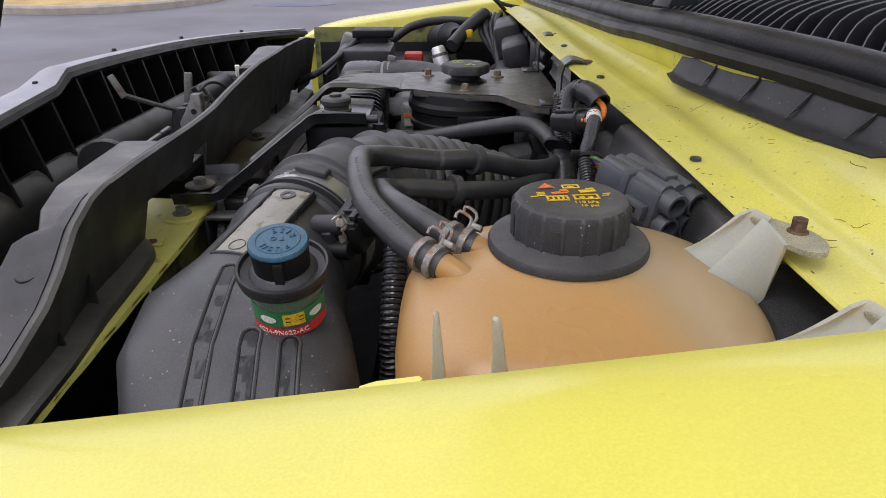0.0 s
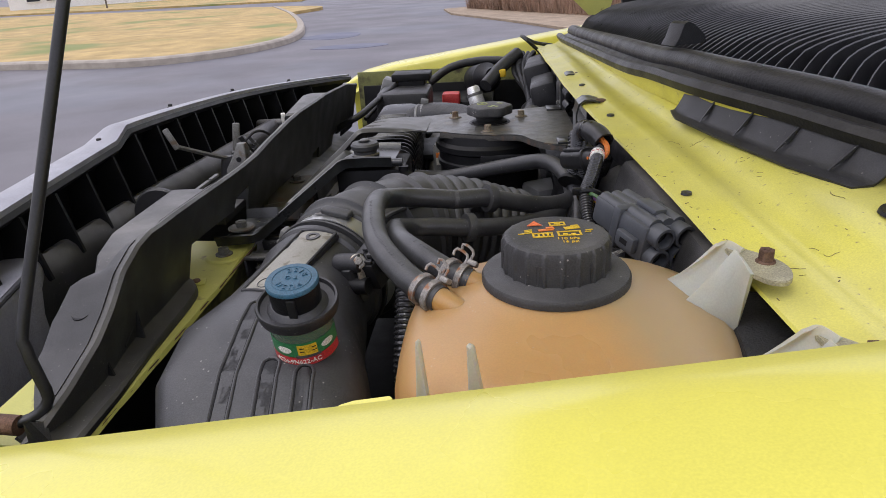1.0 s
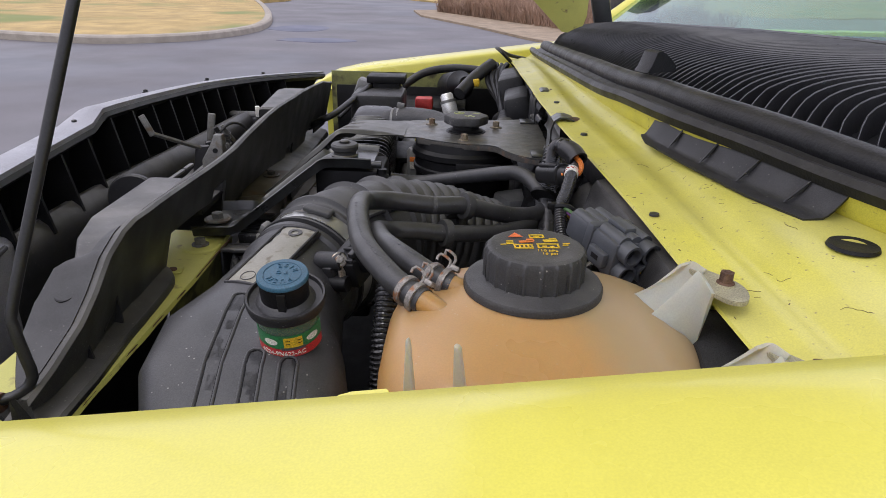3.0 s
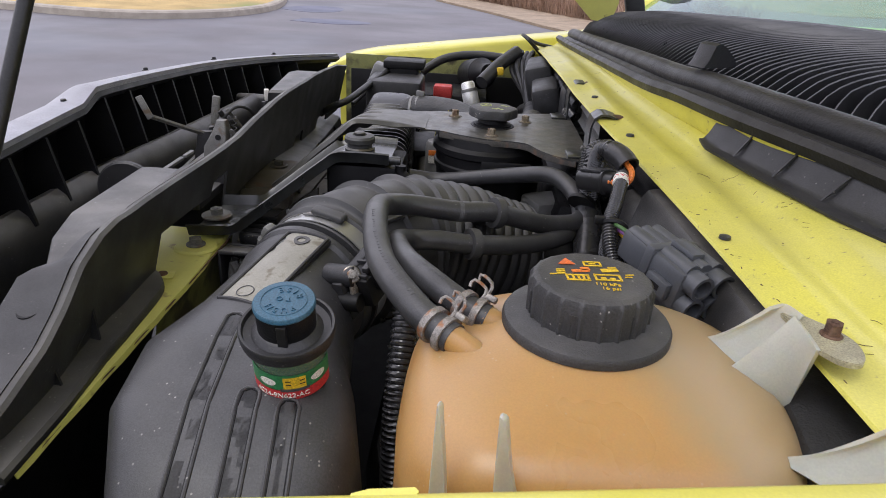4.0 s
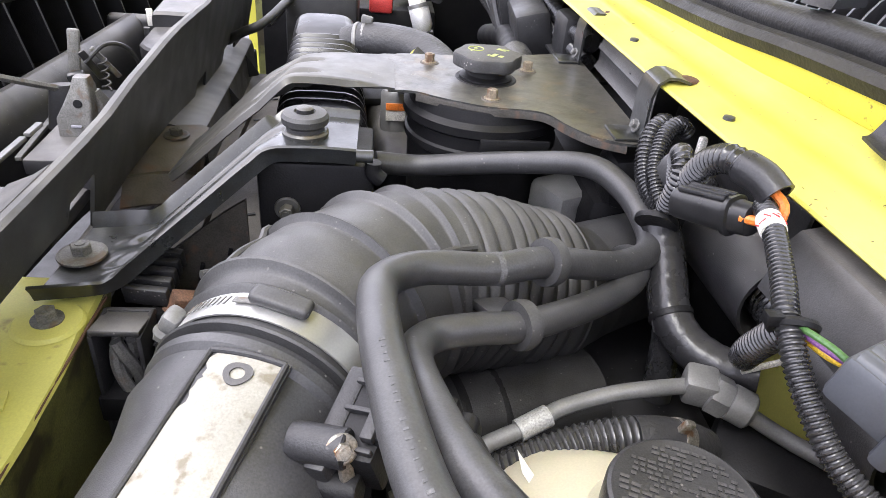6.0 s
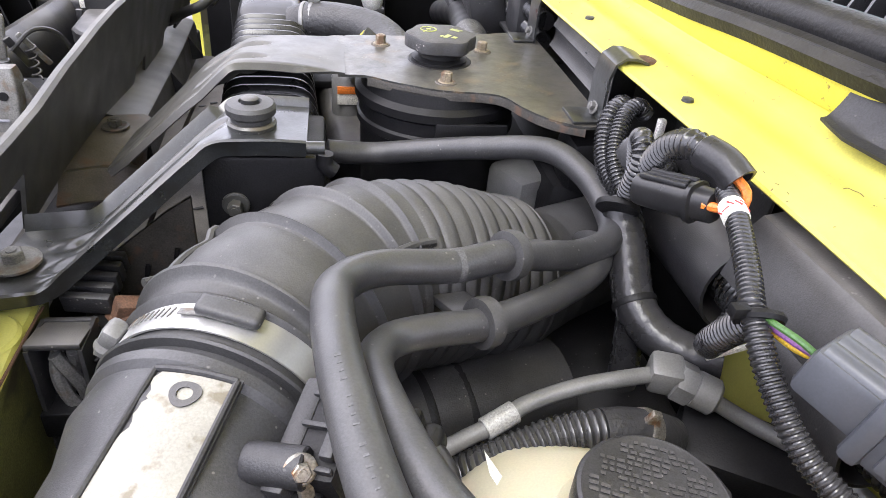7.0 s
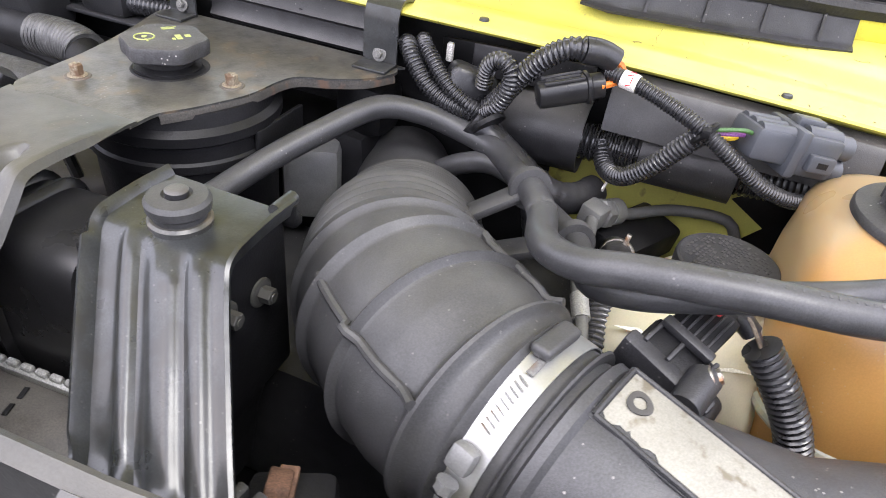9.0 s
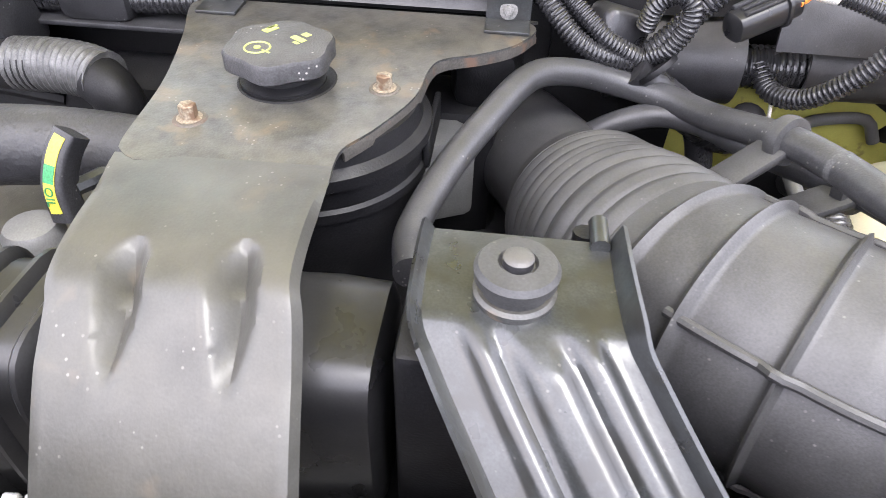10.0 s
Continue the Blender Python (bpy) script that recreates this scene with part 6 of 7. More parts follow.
LEG_ROLL = (0.0, 0.30, 0.42, 0.55, 1.0), (0.02, 0.09, 0.13, 0.04, 0.09)
br2 = ribbed_strap("radiator_bracket", "", [(-0.030, 0.934, 1.0859), (-0.045, 0.932, 1.0872), (-0.070, 0.931, 1.0892), (-0.092, 0.929, 1.0900), (-0.108, 0.927, 1.0895), (-0.118, 0.925, 1.0880), (-0.128, 0.922, 1.0825), (-0.140, 0.920, 1.0735), (-0.160, 0.917, 1.0575), (-0.190, 0.9125, 1.0300), (-0.210, 0.910, 1.0115), (-0.222, 0.909, 1.0020)],
                   lambda f: 0.0545 - 0.003 * f, lambda f: (0.0, 1, -float(np.interp(f, *LEG_ROLL))),
                   [], material=LEG, press=lambda c, u: leg_grooves(c, u) - 0.006 * max(0.0, (abs(u) - 0.94) / 0.06) * min(1.0, max(0.0, (-0.04 - c.x) / 0.03)), onto=plate2, shear=True)
FOOT = (0.880, 0.893, 0.905, 0.915, 0.926, 0.940, 0.975, 0.990)
part("foot_sheet", swept([(-0.034, 0.0), (-0.010, 0.0015), (0.018, 0.0), (0.026, -0.004), (0.028, -0.012)],
                         [(lambda y, z, k: (lambda u, w: V((-0.238 + u * k, y + 0.25 * u, z + w))))(y, z, k) for y, z, k in zip(FOOT, (0.966, 0.972, 0.984, 0.982, 0.994, 0.9985, 0.9990, 0.9985), (1.0, 1.05, 1.05, 1.0, 1.0, 0.95, 0.9, 0.8))], 0.003), FOOT_DUST, plate2, "brown-dusted folded foot")
hexbolt("foot_bolt", (-0.240, 0.958, 1.0005), 0.0062, plate2, material=STEEL_EDGE, label="rusty bolt", washer=2.0, h=0.006)

ol = [(-0.036, 0.880), (-0.030, 0.880), (-0.012, 0.879), (0.010, 0.866), (0.045, 0.851), (0.080, 0.847), (0.095, 0.840), (0.106, 0.818), (0.122, 0.797), (0.145, 0.784), (0.158, 0.788), (0.163, 0.800), (0.163, 0.99), (0.160, 1.015), (0.148, 1.022), (0.10, 1.008), (0.04, 0.995), (-0.018, 0.990), (-0.030, 0.985), (-0.036, 0.976)]
oc, _ = curve([(x, y, 0) for x, y in ol], 0.004)
part("sheet_metal", sheet([(p.x, p.y) for p in oc], 1.0833, 1.0855), STEEL_RUSTY, plate2)
part("edge_flange", swept([(0.0, 0.0), (0.001, -0.003), (0.001, -0.0065)], [(lambda p: (lambda u, w: V((p[0] + u * 0, p[1] - u, 1.084 + w))))(p) for p in [(q.x, q.y) for q in curve([(x, y, 0) for x, y in ol[2:10]], 0.006)[0]]], 0.0018), STEEL_EDGE, plate2, "rusty turned-down edge")
for at in ((0.052, 0.869, 1.0855), (0.004, 0.964, 1.0855), (0.098, 0.955, 1.0855)):
    part("spread_washer", lathe([(0.0092, 0), (0.0085, 0.0008)], at, seg=20), FOOT_DUST, plate2)
    hexbolt("bolt", at, 0.0047, plate2, material=RUSTY_ZINC, label="rusty flanged bolt", washer=1.45, h=0.0075)
part("hole_rim", lathe([(0.0285, 0), (0.0275, 0.0006), (0.0262, 0.0004)], V((0.054, 0.926, 1.0856)), seg=40), PLASTIC_DARK, plate2)
for y, wd in ((0.803, 0.030), (1.000, 0.028)):
    cl = thing("firewall_clip", (0.162, y, 1.09), "black bent steel strap hooked over the cowl flange", "clip", "firewall clips")
    b = swept([(-0.002, 0.0), (-0.002, 0.036), (0.001, 0.047), (0.008, 0.052), (0.016, 0.052), (0.026, 0.049)], [(lambda yy: (lambda u, w: V((0.158 + u, yy, 1.0845 + w))))(yy) for yy in (y - wd / 2, y, y + wd / 2)], 0.002)
    part("strap", b, STEEL_BLACK, cl)
    part("toe", block((0.022, wd, 0.0025), (0.147, y, 1.0868), bevel=0.0008), STEEL_BLACK, cl)
    hexbolt("stud", (0.156, y, 1.094), 0.0036, cl, (-1, 0, 0.3), STEEL_DUST)
    part("weld_nut", lathe([(0.009, 0), (0.008, 0.0015), (0.0035, 0.002)], (0.185, y - 0.006, cowl_z(y) + 0.0015), seg=18), RUST, cl)

RC = V((0.052, 0.915, 0.93))
# Added black floor: keeps bright ground out of the bay's gaps.
tray = thing("bay_floor_sheet", (0.0, 1.0, 0.60), "black sheet added to close the engine bay from below", "tray")
part("panel", block((1.10, 1.46, 0.01), (-0.10, 1.0, 0.605), bevel=0.003), PLASTIC_DARK, tray)
res = thing("fluid_reservoir", RC, "black plastic fluid reservoir with a lobed cap", "reservoir")
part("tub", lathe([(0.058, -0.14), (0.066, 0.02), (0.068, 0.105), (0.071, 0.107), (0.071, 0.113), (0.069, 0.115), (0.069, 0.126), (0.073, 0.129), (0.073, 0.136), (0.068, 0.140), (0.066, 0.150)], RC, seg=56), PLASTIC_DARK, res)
part("side_pad", block((0.06, 0.004, 0.02), RC + V((0.02, -0.0715, 0.120)), bevel=0.0015), PLASTIC_DARK, res)
FC = V((0.054, 0.928, 1.0855))
part("neck", lathe([(0.0245, -0.006), (0.0245, 0.002), (0.0190, 0.004), (0.0180, 0.014)], FC, seg=36), PLASTIC_DARK, res)
lob = part("cap", lathe([(0.0180, 0.0100), (0.0280, 0.0108), (0.0298, 0.0122), (0.0300, 0.0205), (0.0288, 0.0226), (0.0255, 0.0233)], FC, seg=96, lobe=lambda a, k: 1.0 + 0.055 * math.cos(6 * a) * (1 if 0 < k < 5 else 0.5)), CAP, res, "lobed black cap with lime printing")
LT = FC + V((0, 0, 0.0234))
part("wheel_print", tube([LT + V((-0.010 + 0.0070 * math.cos(a), 0.009 + 0.0070 * math.sin(a), 0)) for a in (2 * math.pi * k / 24 for k in range(25))], 0.0006, 6, 0.002, caps=False), LIME, lob)
part("wheel_hub", lathe([(0.002, -0.0002), (0.002, 0.0005)], LT + V((-0.010, 0.009, 0)), seg=12), LIME, lob)
part("print_bar", block((0.006, 0.0012, 0.0004), LT + V((-0.014, 0.003, 0)), pose(0, 0, 0, 0, 0, 60), 0), LIME, lob, smooth=False)
for dx, dy, w, h in ((0.004, -0.010, 0.010, 0.004), (0.010, -0.013, 0.005, 0.004), (-0.001, -0.010, 0.004, 0.002), (0.014, 0.009, 0.005, 0.009), (0.0175, 0.009, 0.002, 0.007)):
    part("print_patch", block((w, h, 0.0004), LT + V((dx, dy, 0)), pose(0, 0, 0, 0, 0, 55), 0), LIME, lob, smooth=False)

# ribbed radiator tank with its crimped seam and the slatted shroud in front
radi = thing("radiator", (-0.15, 1.1, 0.85), "black radiator tank with cross ribs and a crimped aluminium seam", "radiator")


def rad_x(y):
    return -0.101 - 0.065 * (y - 1.0)


part("tank", superloft([((rad_x(y), y, zc), X_, V((0, 0, 1)), w, h, 4.5) for y, zc, w, h in ((0.842, 0.991, 0.034, 0.046), (0.846, 0.994, 0.039, 0.055), (0.87, 0.994, 0.040, 0.058), (1.18, 0.994, 0.040, 0.058), (1.186, 0.994, 0.043, 0.062), (1.275, 0.992, 0.043, 0.060), (1.285, 0.990, 0.038, 0.050), (1.40, 0.975, 0.036, 0.040))], 40), TANK_BLACK, radi)
for k in range(13):
    y = 0.908 + 0.0205 * k
    part("rib", superloft([((rad_x(y), y + dy, 0.994), X_, V((0, 0, 1)), w, h, 4.5) for dy, w, h in ((-0.0062, 0.0385, 0.0565), (-0.0040, 0.0420, 0.0602), (-0.0012, 0.0442, 0.0630), (0.0012, 0.0442, 0.0630), (0.0040, 0.0420, 0.0602), (0.0062, 0.0385, 0.0565))], 28), TANK_BLACK, radi)
part("seam_plate", block((0.004, 0.70, 0.012), (rad_x(1.10) - 0.049, 1.10, 0.956), pose(0, 0, 0, 0, -14, 3.7), 0.001), SEAM, radi, "crimped aluminium seam")
for k in range(62):
    part("crimp", block((0.0045, 0.0085, 0.005), (rad_x(0.765 + 0.011 * k) - 0.0485, 0.765 + 0.011 * k, 0.9635), pose(0, 0, 0, 0, -14, 3.7), 0.001, 1), SEAM, radi)
part("core", block((0.05, 0.72, 0.24), (-0.205, 1.09, 0.78), bevel=0.002), PLASTIC_DARK, radi)
shr = thing("air_guide", (-0.21, 1.1, 0.97), "brown-dusted slatted plastic air guide", "air guide")
GUIDE_Y = [0.79 + 0.035 * k for k in range(19)]


def guide(y):
    return V((-0.207 - 0.040 * (y - 1.10), y, 0.951 - 0.085 * max(0.0, y - 1.0)))


part("inner_sheet", swept([(-0.050, 0.006), (-0.020, 0.001), (-0.003, 0.0), (-0.002, -0.012)], [(lambda p: (lambda u, w: p + V((u, 0, w))))(guide(y)) for y in GUIDE_Y], 0.002), MUD, shr)
part("outer_sheet", swept([(0.003, -0.010), (0.003, 0.003), (0.014, 0.010), (0.028, 0.013), (0.044, 0.011), (0.056, 0.002)], [(lambda p: (lambda u, w: p + V((u, 0, w))))(guide(y)) for y in GUIDE_Y], 0.002), MUD, shr)
for y in (0.86, 0.95, 1.04, 1.13, 1.215, 1.29):
    for u, w in ((0.014, 0.0105), (0.027, 0.0135), (0.040, 0.0125)):
        part("slot", block((0.009, 0.0035, 0.0012), guide(y) + V((u, 0.3 * u, w)), pose(0, 0, 0, 0, 200 * (0.028 - u), 18), 0.0005, 1), PLASTIC_DARK, shr)
g1 = thing("condenser_strip", (-0.2, 0.70, 0.9), "brown plastic louvre strip under the bracket", "air guide")
pb = bmesh.new()
skin(pb, [[pb.verts.new((x, yy + 0.15 * (x + 0.16), z)) for x, z in ((-0.212, 0.90), (-0.212, 0.985), (-0.192, 1.003), (-0.150, 1.036), (-0.134, 1.046), (-0.134, 0.90))] for yy in (0.742, 0.746)])
part("panel", pb, STEEL_EDGE, g1, smooth=False)
for k in range(3):
    part("louvre", block((0.0035, 0.003, 0.038), (-0.190 + 0.020 * k, 0.7405 + 0.15 * (-0.03 + 0.020 * k), 0.968 + 0.011 * k), pose(0, 0, 0, 0, 12, 0), 0.001), PLASTIC_DARK, g1)

# rusty spring clip and black holder beside the duct; module with twisted leads
rc = thing("rusty_clip", (-0.170, 0.686, 0.985), "rusted steel spring clip with a bolt", "clip")
part("plate", block((0.018, 0.012, 0.026), (-0.168, 0.687, 0.995), pose(0, 0, 0, 10, 20, 25), 0.0015), RUST, rc)
part("tongue", block((0.026, 0.010, 0.003), (-0.164, 0.684, 0.999), pose(0, 0, 0, 0, -12, 20), 0.001), RUST, rc)
hexbolt("bolt", (-0.178, 0.684, 0.988), 0.0055, rc, (-0.8, -0.6, 0.2), RUST, h=0.010)
hb = thing("holder_bracket", (-0.165, 0.68, 0.93), "black steel holder plate", "bracket")
part("plate", block((0.040, 0.045, 0.05), (-0.166, 0.680, 0.970), pose(0, 0, 0, 0, 0, 25), 0.006), PLASTIC_DARK, hb)
part("post", block((0.05, 0.05, 0.2), (-0.165, 0.67, 0.84), bevel=0.006), PLASTIC_DARK, hb)
md = thing("wire_module", (-0.196, 0.655, 0.90), "black holder with grey twisted leads", "wiring")
part("frame", block((0.028, 0.004, 0.10), (-0.196, 0.674, 0.955), bevel=0.001), PLASTIC, md)
for sx2 in (-0.014, 0.014):
    part("cheek", block((0.003, 0.030, 0.10), (-0.196 + sx2, 0.660, 0.955), bevel=0.0008), PLASTIC, md)
part("lid", block((0.030, 0.034, 0.004), (-0.196, 0.662, 1.004), pose(0, 0, 0, -12, 0, 0), 0.001), PLASTIC_GREY, md)
for ph in (0.0, 2.1, 4.2):
    part("lead", tube([(-0.196 + 0.006 * math.cos(ph + 0.55 * k), 0.656 + 0.004 * math.sin(ph + 0.55 * k), 0.996 - 0.008 * k) for k in range(13)], 0.0040, 8, 0.004), STEEL_DUST, md)
part("strap", block((0.034, 0.036, 0.020), (-0.196, 0.660, 0.948), bevel=0.002), PLASTIC_DARK, md)
for k in range(5):
    part("slat", block((0.030, 0.006, 0.014), (-0.190, 0.690 + 0.010 * k, 1.004 + 0.001 * k), pose(0, 0, 0, 8, 0, -8), 0.0015), PLASTIC, md)

# hood prop rod, its pivot, and the near corner
rod = thing("prop_rod", (-0.24, 0.345, 1.02), "black steel hood prop rod", "prop rod")
RB = V((-0.2380, 0.3505, 1.085))
RD = V((0.222, 0.340, 1.0))
part("shaft", tube([(-0.252, 0.334, 1.028), (-0.238, 0.340, 1.031), (-0.2300, 0.3455, 1.040), (-0.2325, 0.3470, 1.056), (-0.2365, 0.3490, 1.076), RB + RD * 0.008, RB + RD * 0.10, RB + RD * 0.25, RB + RD * 0.74], 0.0038, 12, 0.006), ROD, rod)
part("pivot", tube([(-0.300, 0.338, 1.026), (-0.268, 0.336, 1.028), (-0.246, 0.334, 1.028)], 0.0068, 12, 0.006), RUST, rod, "rusty pivot pin")
part("pivot_seat", lathe([(0.012, 0), (0.011, 0.012), (0.006, 0.014)], (-0.262, 0.322, 1.005), (0.9, -0.1, 0.2), 18), PLASTIC_GREY, rod)
hexbolt("pivot_bolt", (-0.262, 0.305, 1.008), 0.006, rod, material=ZINC, washer=2.0)
ARM_Y = (0.340, 0.36, 0.39, 0.42, 0.445, 0.46, 0.49)


def arm_place(f, y):
    """The cover's top ledge at its near end; f: 0 at the panel's edge to 1 at the ledge's outer edge."""
    wide = float(np.interp(y, ARM_Y, (0.004, 0.018, 0.034, 0.038, 0.034, 0.012, 0.008)))
    return V((sup_x(y) - 0.009 - wide * f, y, top_z(y) - 0.005 - 0.004 * f))


arm_bm = bmesh.new()
skin(arm_bm, [[arm_bm.verts.new(arm_place(j / 5, 0.340 + 0.15 * k / 30)) for j in range(6)] for k in range(31)], cap=False, closed=False)
thicken(arm_bm, 0.003)
ext = part("support_arm", arm_bm, PLASTIC, support)
part("arm_hole", lathe([(0.0085, 0.0), (0.0080, 0.0016), (0.0060, 0.0010)], arm_place(0.45, 0.425) + V((0, 0, 0.0010)), (-0.1, -0.37, 1.0), 22), PLASTIC_DARK, ext)
part("arm_wall", swept([(0.0, 0.0), (-0.003, -0.02), (-0.004, -0.05)], [(lambda y: (lambda u, w: arm_place(1.0, y) + V((u, 0, w))))(0.34 + 0.015 * k) for k in range(8)], 0.002), PLASTIC_DARK, ext)
nb = thing("hood_bumper", (-0.30, 0.28, 1.0), "yellow-painted bump stop bracket at the wing's corner", "bracket")
part("pad", block((0.045, 0.04, 0.018), (-0.300, 0.290, 1.035), pose(0, 0, 0, 0, -10, 20), 0.006, 3), YELLOW_DIRTY, nb)
part("foot", block((0.10, 0.05, 0.006), (-0.285, 0.290, 1.018), pose(0, 0, 0, 0, -8, 0), 0.002), YELLOW_DIRTY, nb)
lamp = thing("headlamp_top", (-0.42, 0.50, 0.9), "black headlamp housing with a smooth grey top", "headlamp")
part("housing", block((0.13, 0.22, 0.16), (-0.4525, 0.504, 0.95), pose(0, 0, 0, 0, 0, 16), 0.012, 3), HEADER, lamp)
part("edge", tube([(-0.364, 0.43, 1.026), (-0.384, 0.50, 1.028), (-0.410, 0.59, 1.026)], 0.003, 8, 0.01), PLASTIC, lamp)

# hood latch with its levers
lt = thing("hood_latch", (-0.355, 1.03, 0.97), "grey steel hood latch with a long release lever", "latch")
case = part("case", superloft([((-0.304, 0.903, 1.022), X_, Y_, 0.0155, 0.012, 9), ((-0.3035, 0.903, 1.040), X_, Y_, 0.0150, 0.012, 9), ((-0.2995, 0.905, 1.052), X_, Y_, 0.0120, 0.0115, 8), ((-0.2965, 0.906, 1.066), X_, Y_, 0.0080, 0.009, 6), ((-0.2960, 0.906, 1.074), X_, Y_, 0.0060, 0.006, 5)], 36), STEEL_DUST, lt, "dusty pressed-steel latch case")
part("case_hole", lathe([(0.0036, 0), (0.0036, 0.0012)], (-0.2985, 0.8938, 1.0535), (0.0, -1.0, 0.12), 14), PLASTIC_DARK, case)
part("case_slot", block((0.009, 0.002, 0.0022), (-0.302, 0.8909, 1.034), bevel=0.0006), HEADER, case)
part("case_cheek", superloft([((-0.285, 0.915, 1.022), X_, Y_, 0.006, 0.012, 6), ((-0.287, 0.915, 1.048), X_, Y_, 0.005, 0.009, 6), ((-0.290, 0.912, 1.060), X_, Y_, 0.003, 0.005, 5)], 20), STEEL_DUST, case)
part("lever_tip", block((0.009, 0.003, 0.032), (-0.400, 0.912, 1.082), pose(0, 0, 0, -10, -24, 20), 0.0015), STEEL_DUST, lt, "flat lever tip")
part("lever", tube([(-0.397, 0.916, 1.070), (-0.392, 0.926, 1.065), (-0.374, 0.960, 1.047), (-0.356, 0.993, 1.030)], 0.0036, 6, 0.006), STEEL_DUST, lt, "dusty grey release lever")
part("elbow", superloft([((-0.356, 0.994, 1.034), V((0.94, 0.34, 0)), V((-0.34, 0.94, 0)), 0.010, 0.006, 4), ((-0.357, 0.992, 1.020), V((0.94, 0.34, 0)), V((-0.34, 0.94, 0)), 0.0115, 0.007, 4), ((-0.360, 0.988, 0.992), V((0.94, 0.34, 0)), V((-0.34, 0.94, 0)), 0.0125, 0.007, 4)], 20), PLASTIC_GREY, lt)
part("pivot", lathe([(0.007, -0.012), (0.0075, -0.010), (0.0075, 0.010), (0.007, 0.012)], (-0.350, 1.004, 1.012), (0.94, 0.34, 0.1), 18), STEEL_BLACK, lt)
part("hook", block((0.012, 0.006, 0.052), (-0.360, 1.048, 1.048), pose(0, 0, 0, -6, 8, 20), 0.004, 3), STEEL_DUST, lt, "upright striker hook")
part("hook_root", block((0.018, 0.010, 0.024), (-0.359, 1.042, 1.020), pose(0, 0, 0, 10, -10, 20), 0.003), STEEL_BLACK, lt)
part("link", block((0.008, 0.004, 0.040), (-0.346, 1.052, 1.036), pose(0, 0, 0, 14, -28, 30), 0.002), PLASTIC_GREY, lt)
part("link", block((0.006, 0.004, 0.044), (-0.336, 1.064, 1.036), pose(0, 0, 0, 8, -34, 30), 0.002), STEEL_DUST, lt)
part("spring", tube([(-0.338 + 0.0045 * math.cos(1.3 * k), 1.060 + 0.0045 * math.sin(1.3 * k), 1.006 + 0.0017 * k) for k in range(22)], 0.0011, 6, 0.002), PLASTIC_GREY, lt)
part("cable", tube([(-0.350, 1.045, 1.040), (-0.332, 1.062, 1.056), (-0.316, 1.082, 1.046), (-0.308, 1.10, 1.010)], 0.0024, 8, 0.005), PLASTIC, lt)
part("base_bracket", block((0.05, 0.17, 0.012), (-0.352, 1.05, 0.975), pose(0, 0, 0, 0, 0, 6), 0.003), PLASTIC_DARK, lt)
part("base_lip", block((0.006, 0.15, 0.004), (-0.385, 1.00, 0.984), pose(0, 0, 0, 0, 0, 6), 0.001), STEEL_DUST, lt)

# ---- wiring at the firewall ----
CR = (0.0043, 0.0016)


def conduit(name, line, r, label, mt=None, taped=()):
    c = thing(name, V(line[0]), label, "conduit", "wiring conduits")
    part("conduit", tube(line, r, 16, ribs=(r * 0.44, r * 0.17)), mt or CONDUIT, c)
    return c


trough = thing("wire_trough", (0.2, 0.65, 1.03), "black plastic wiring trough along the firewall", "wire trough")
for y0, y1, r in ((0.725, 0.632, 0.030), (0.585, 0.510, 0.024)):
    b = bmesh.new()
    rws = []
    for y in (y0, (y0 + y1) / 2, y1):
        rws.append([b.verts.new((0.205 + r * math.cos(a), y, 1.048 + 0.02 * (0.6 - y) + r * 1.05 * math.sin(a))) for a in (radians(60 + 250 * k / 18) for k in range(19))])
    skin(b, rws, cap=False, closed=False)
    thicken(b, 0.002)
    part("channel", b, PLASTIC_GREY, trough)
part("back_plate", swept([(0.016, -0.013), (0.003, -0.016), (-0.001, -0.021), (-0.009, -0.052)], [on_cowl(y) for y in (0.42, 0.46, 0.50, 0.54, 0.58, 0.618)], 0.002), PLASTIC_GREY, trough)
part("back_plate", block((0.003, 0.10, 0.026), (0.196, 0.685, 1.096), pose(0, 0, 0, 0, 0, 6), 0.001), PLASTIC_GREY, trough)
part("inner_conduit", tube([(0.205, 0.72, 1.046), (0.204, 0.62, 1.045), (0.206, 0.55, 1.046), (0.214, 0.47, 1.048), (0.224, 0.40, 1.05), (0.23, 0.32, 1.05)], 0.0165, 20, ribs=(0.0048, 0.0017)), CONDUIT, trough, "corrugated conduit inside the trough")
# Added dark plate; it hides the yellow firewall behind the open channels.
part("rear_wall", block((0.004, 0.30, 0.075), (0.2265, 0.62, 1.065), pose(0, 0, 0, 0, 0, 7), 0.001), PLASTIC_DARK, trough)
# long ribbed channel above the plate
chan = thing("wire_channel", (0.19, 0.9, 1.08), "grey-black plastic wire channel with long ribs", "wire channel")
part("wall", swept([(0.0, -0.020), (-0.004, -0.016), (0.0, -0.010), (0.0, 0.0), (-0.003, 0.003), (0.0, 0.008), (0.002, 0.022), (0.012, 0.026)], [(lambda y: (lambda u, w: V((0.176 + u, y, 1.102 + w))))(y) for y in (0.818, 0.85, 0.90, 0.95, 0.984)], 0.002), PLASTIC_GREY, chan)
part("vent_hole", lathe([(0.0028, 0), (0.0028, 0.0006)], (0.1752, 0.889, 1.106), (-1, 0, 0), 14), PLASTIC_DARK, chan)
part("end_plate", block((0.02, 0.002, 0.044), (0.182, 0.8175, 1.103), bevel=0.0006), PLASTIC_DARK, chan)
chan2 = thing("wire_channel", (0.19, 1.2, 1.06), "black plastic wire channel holding two conduits", "wire channel")
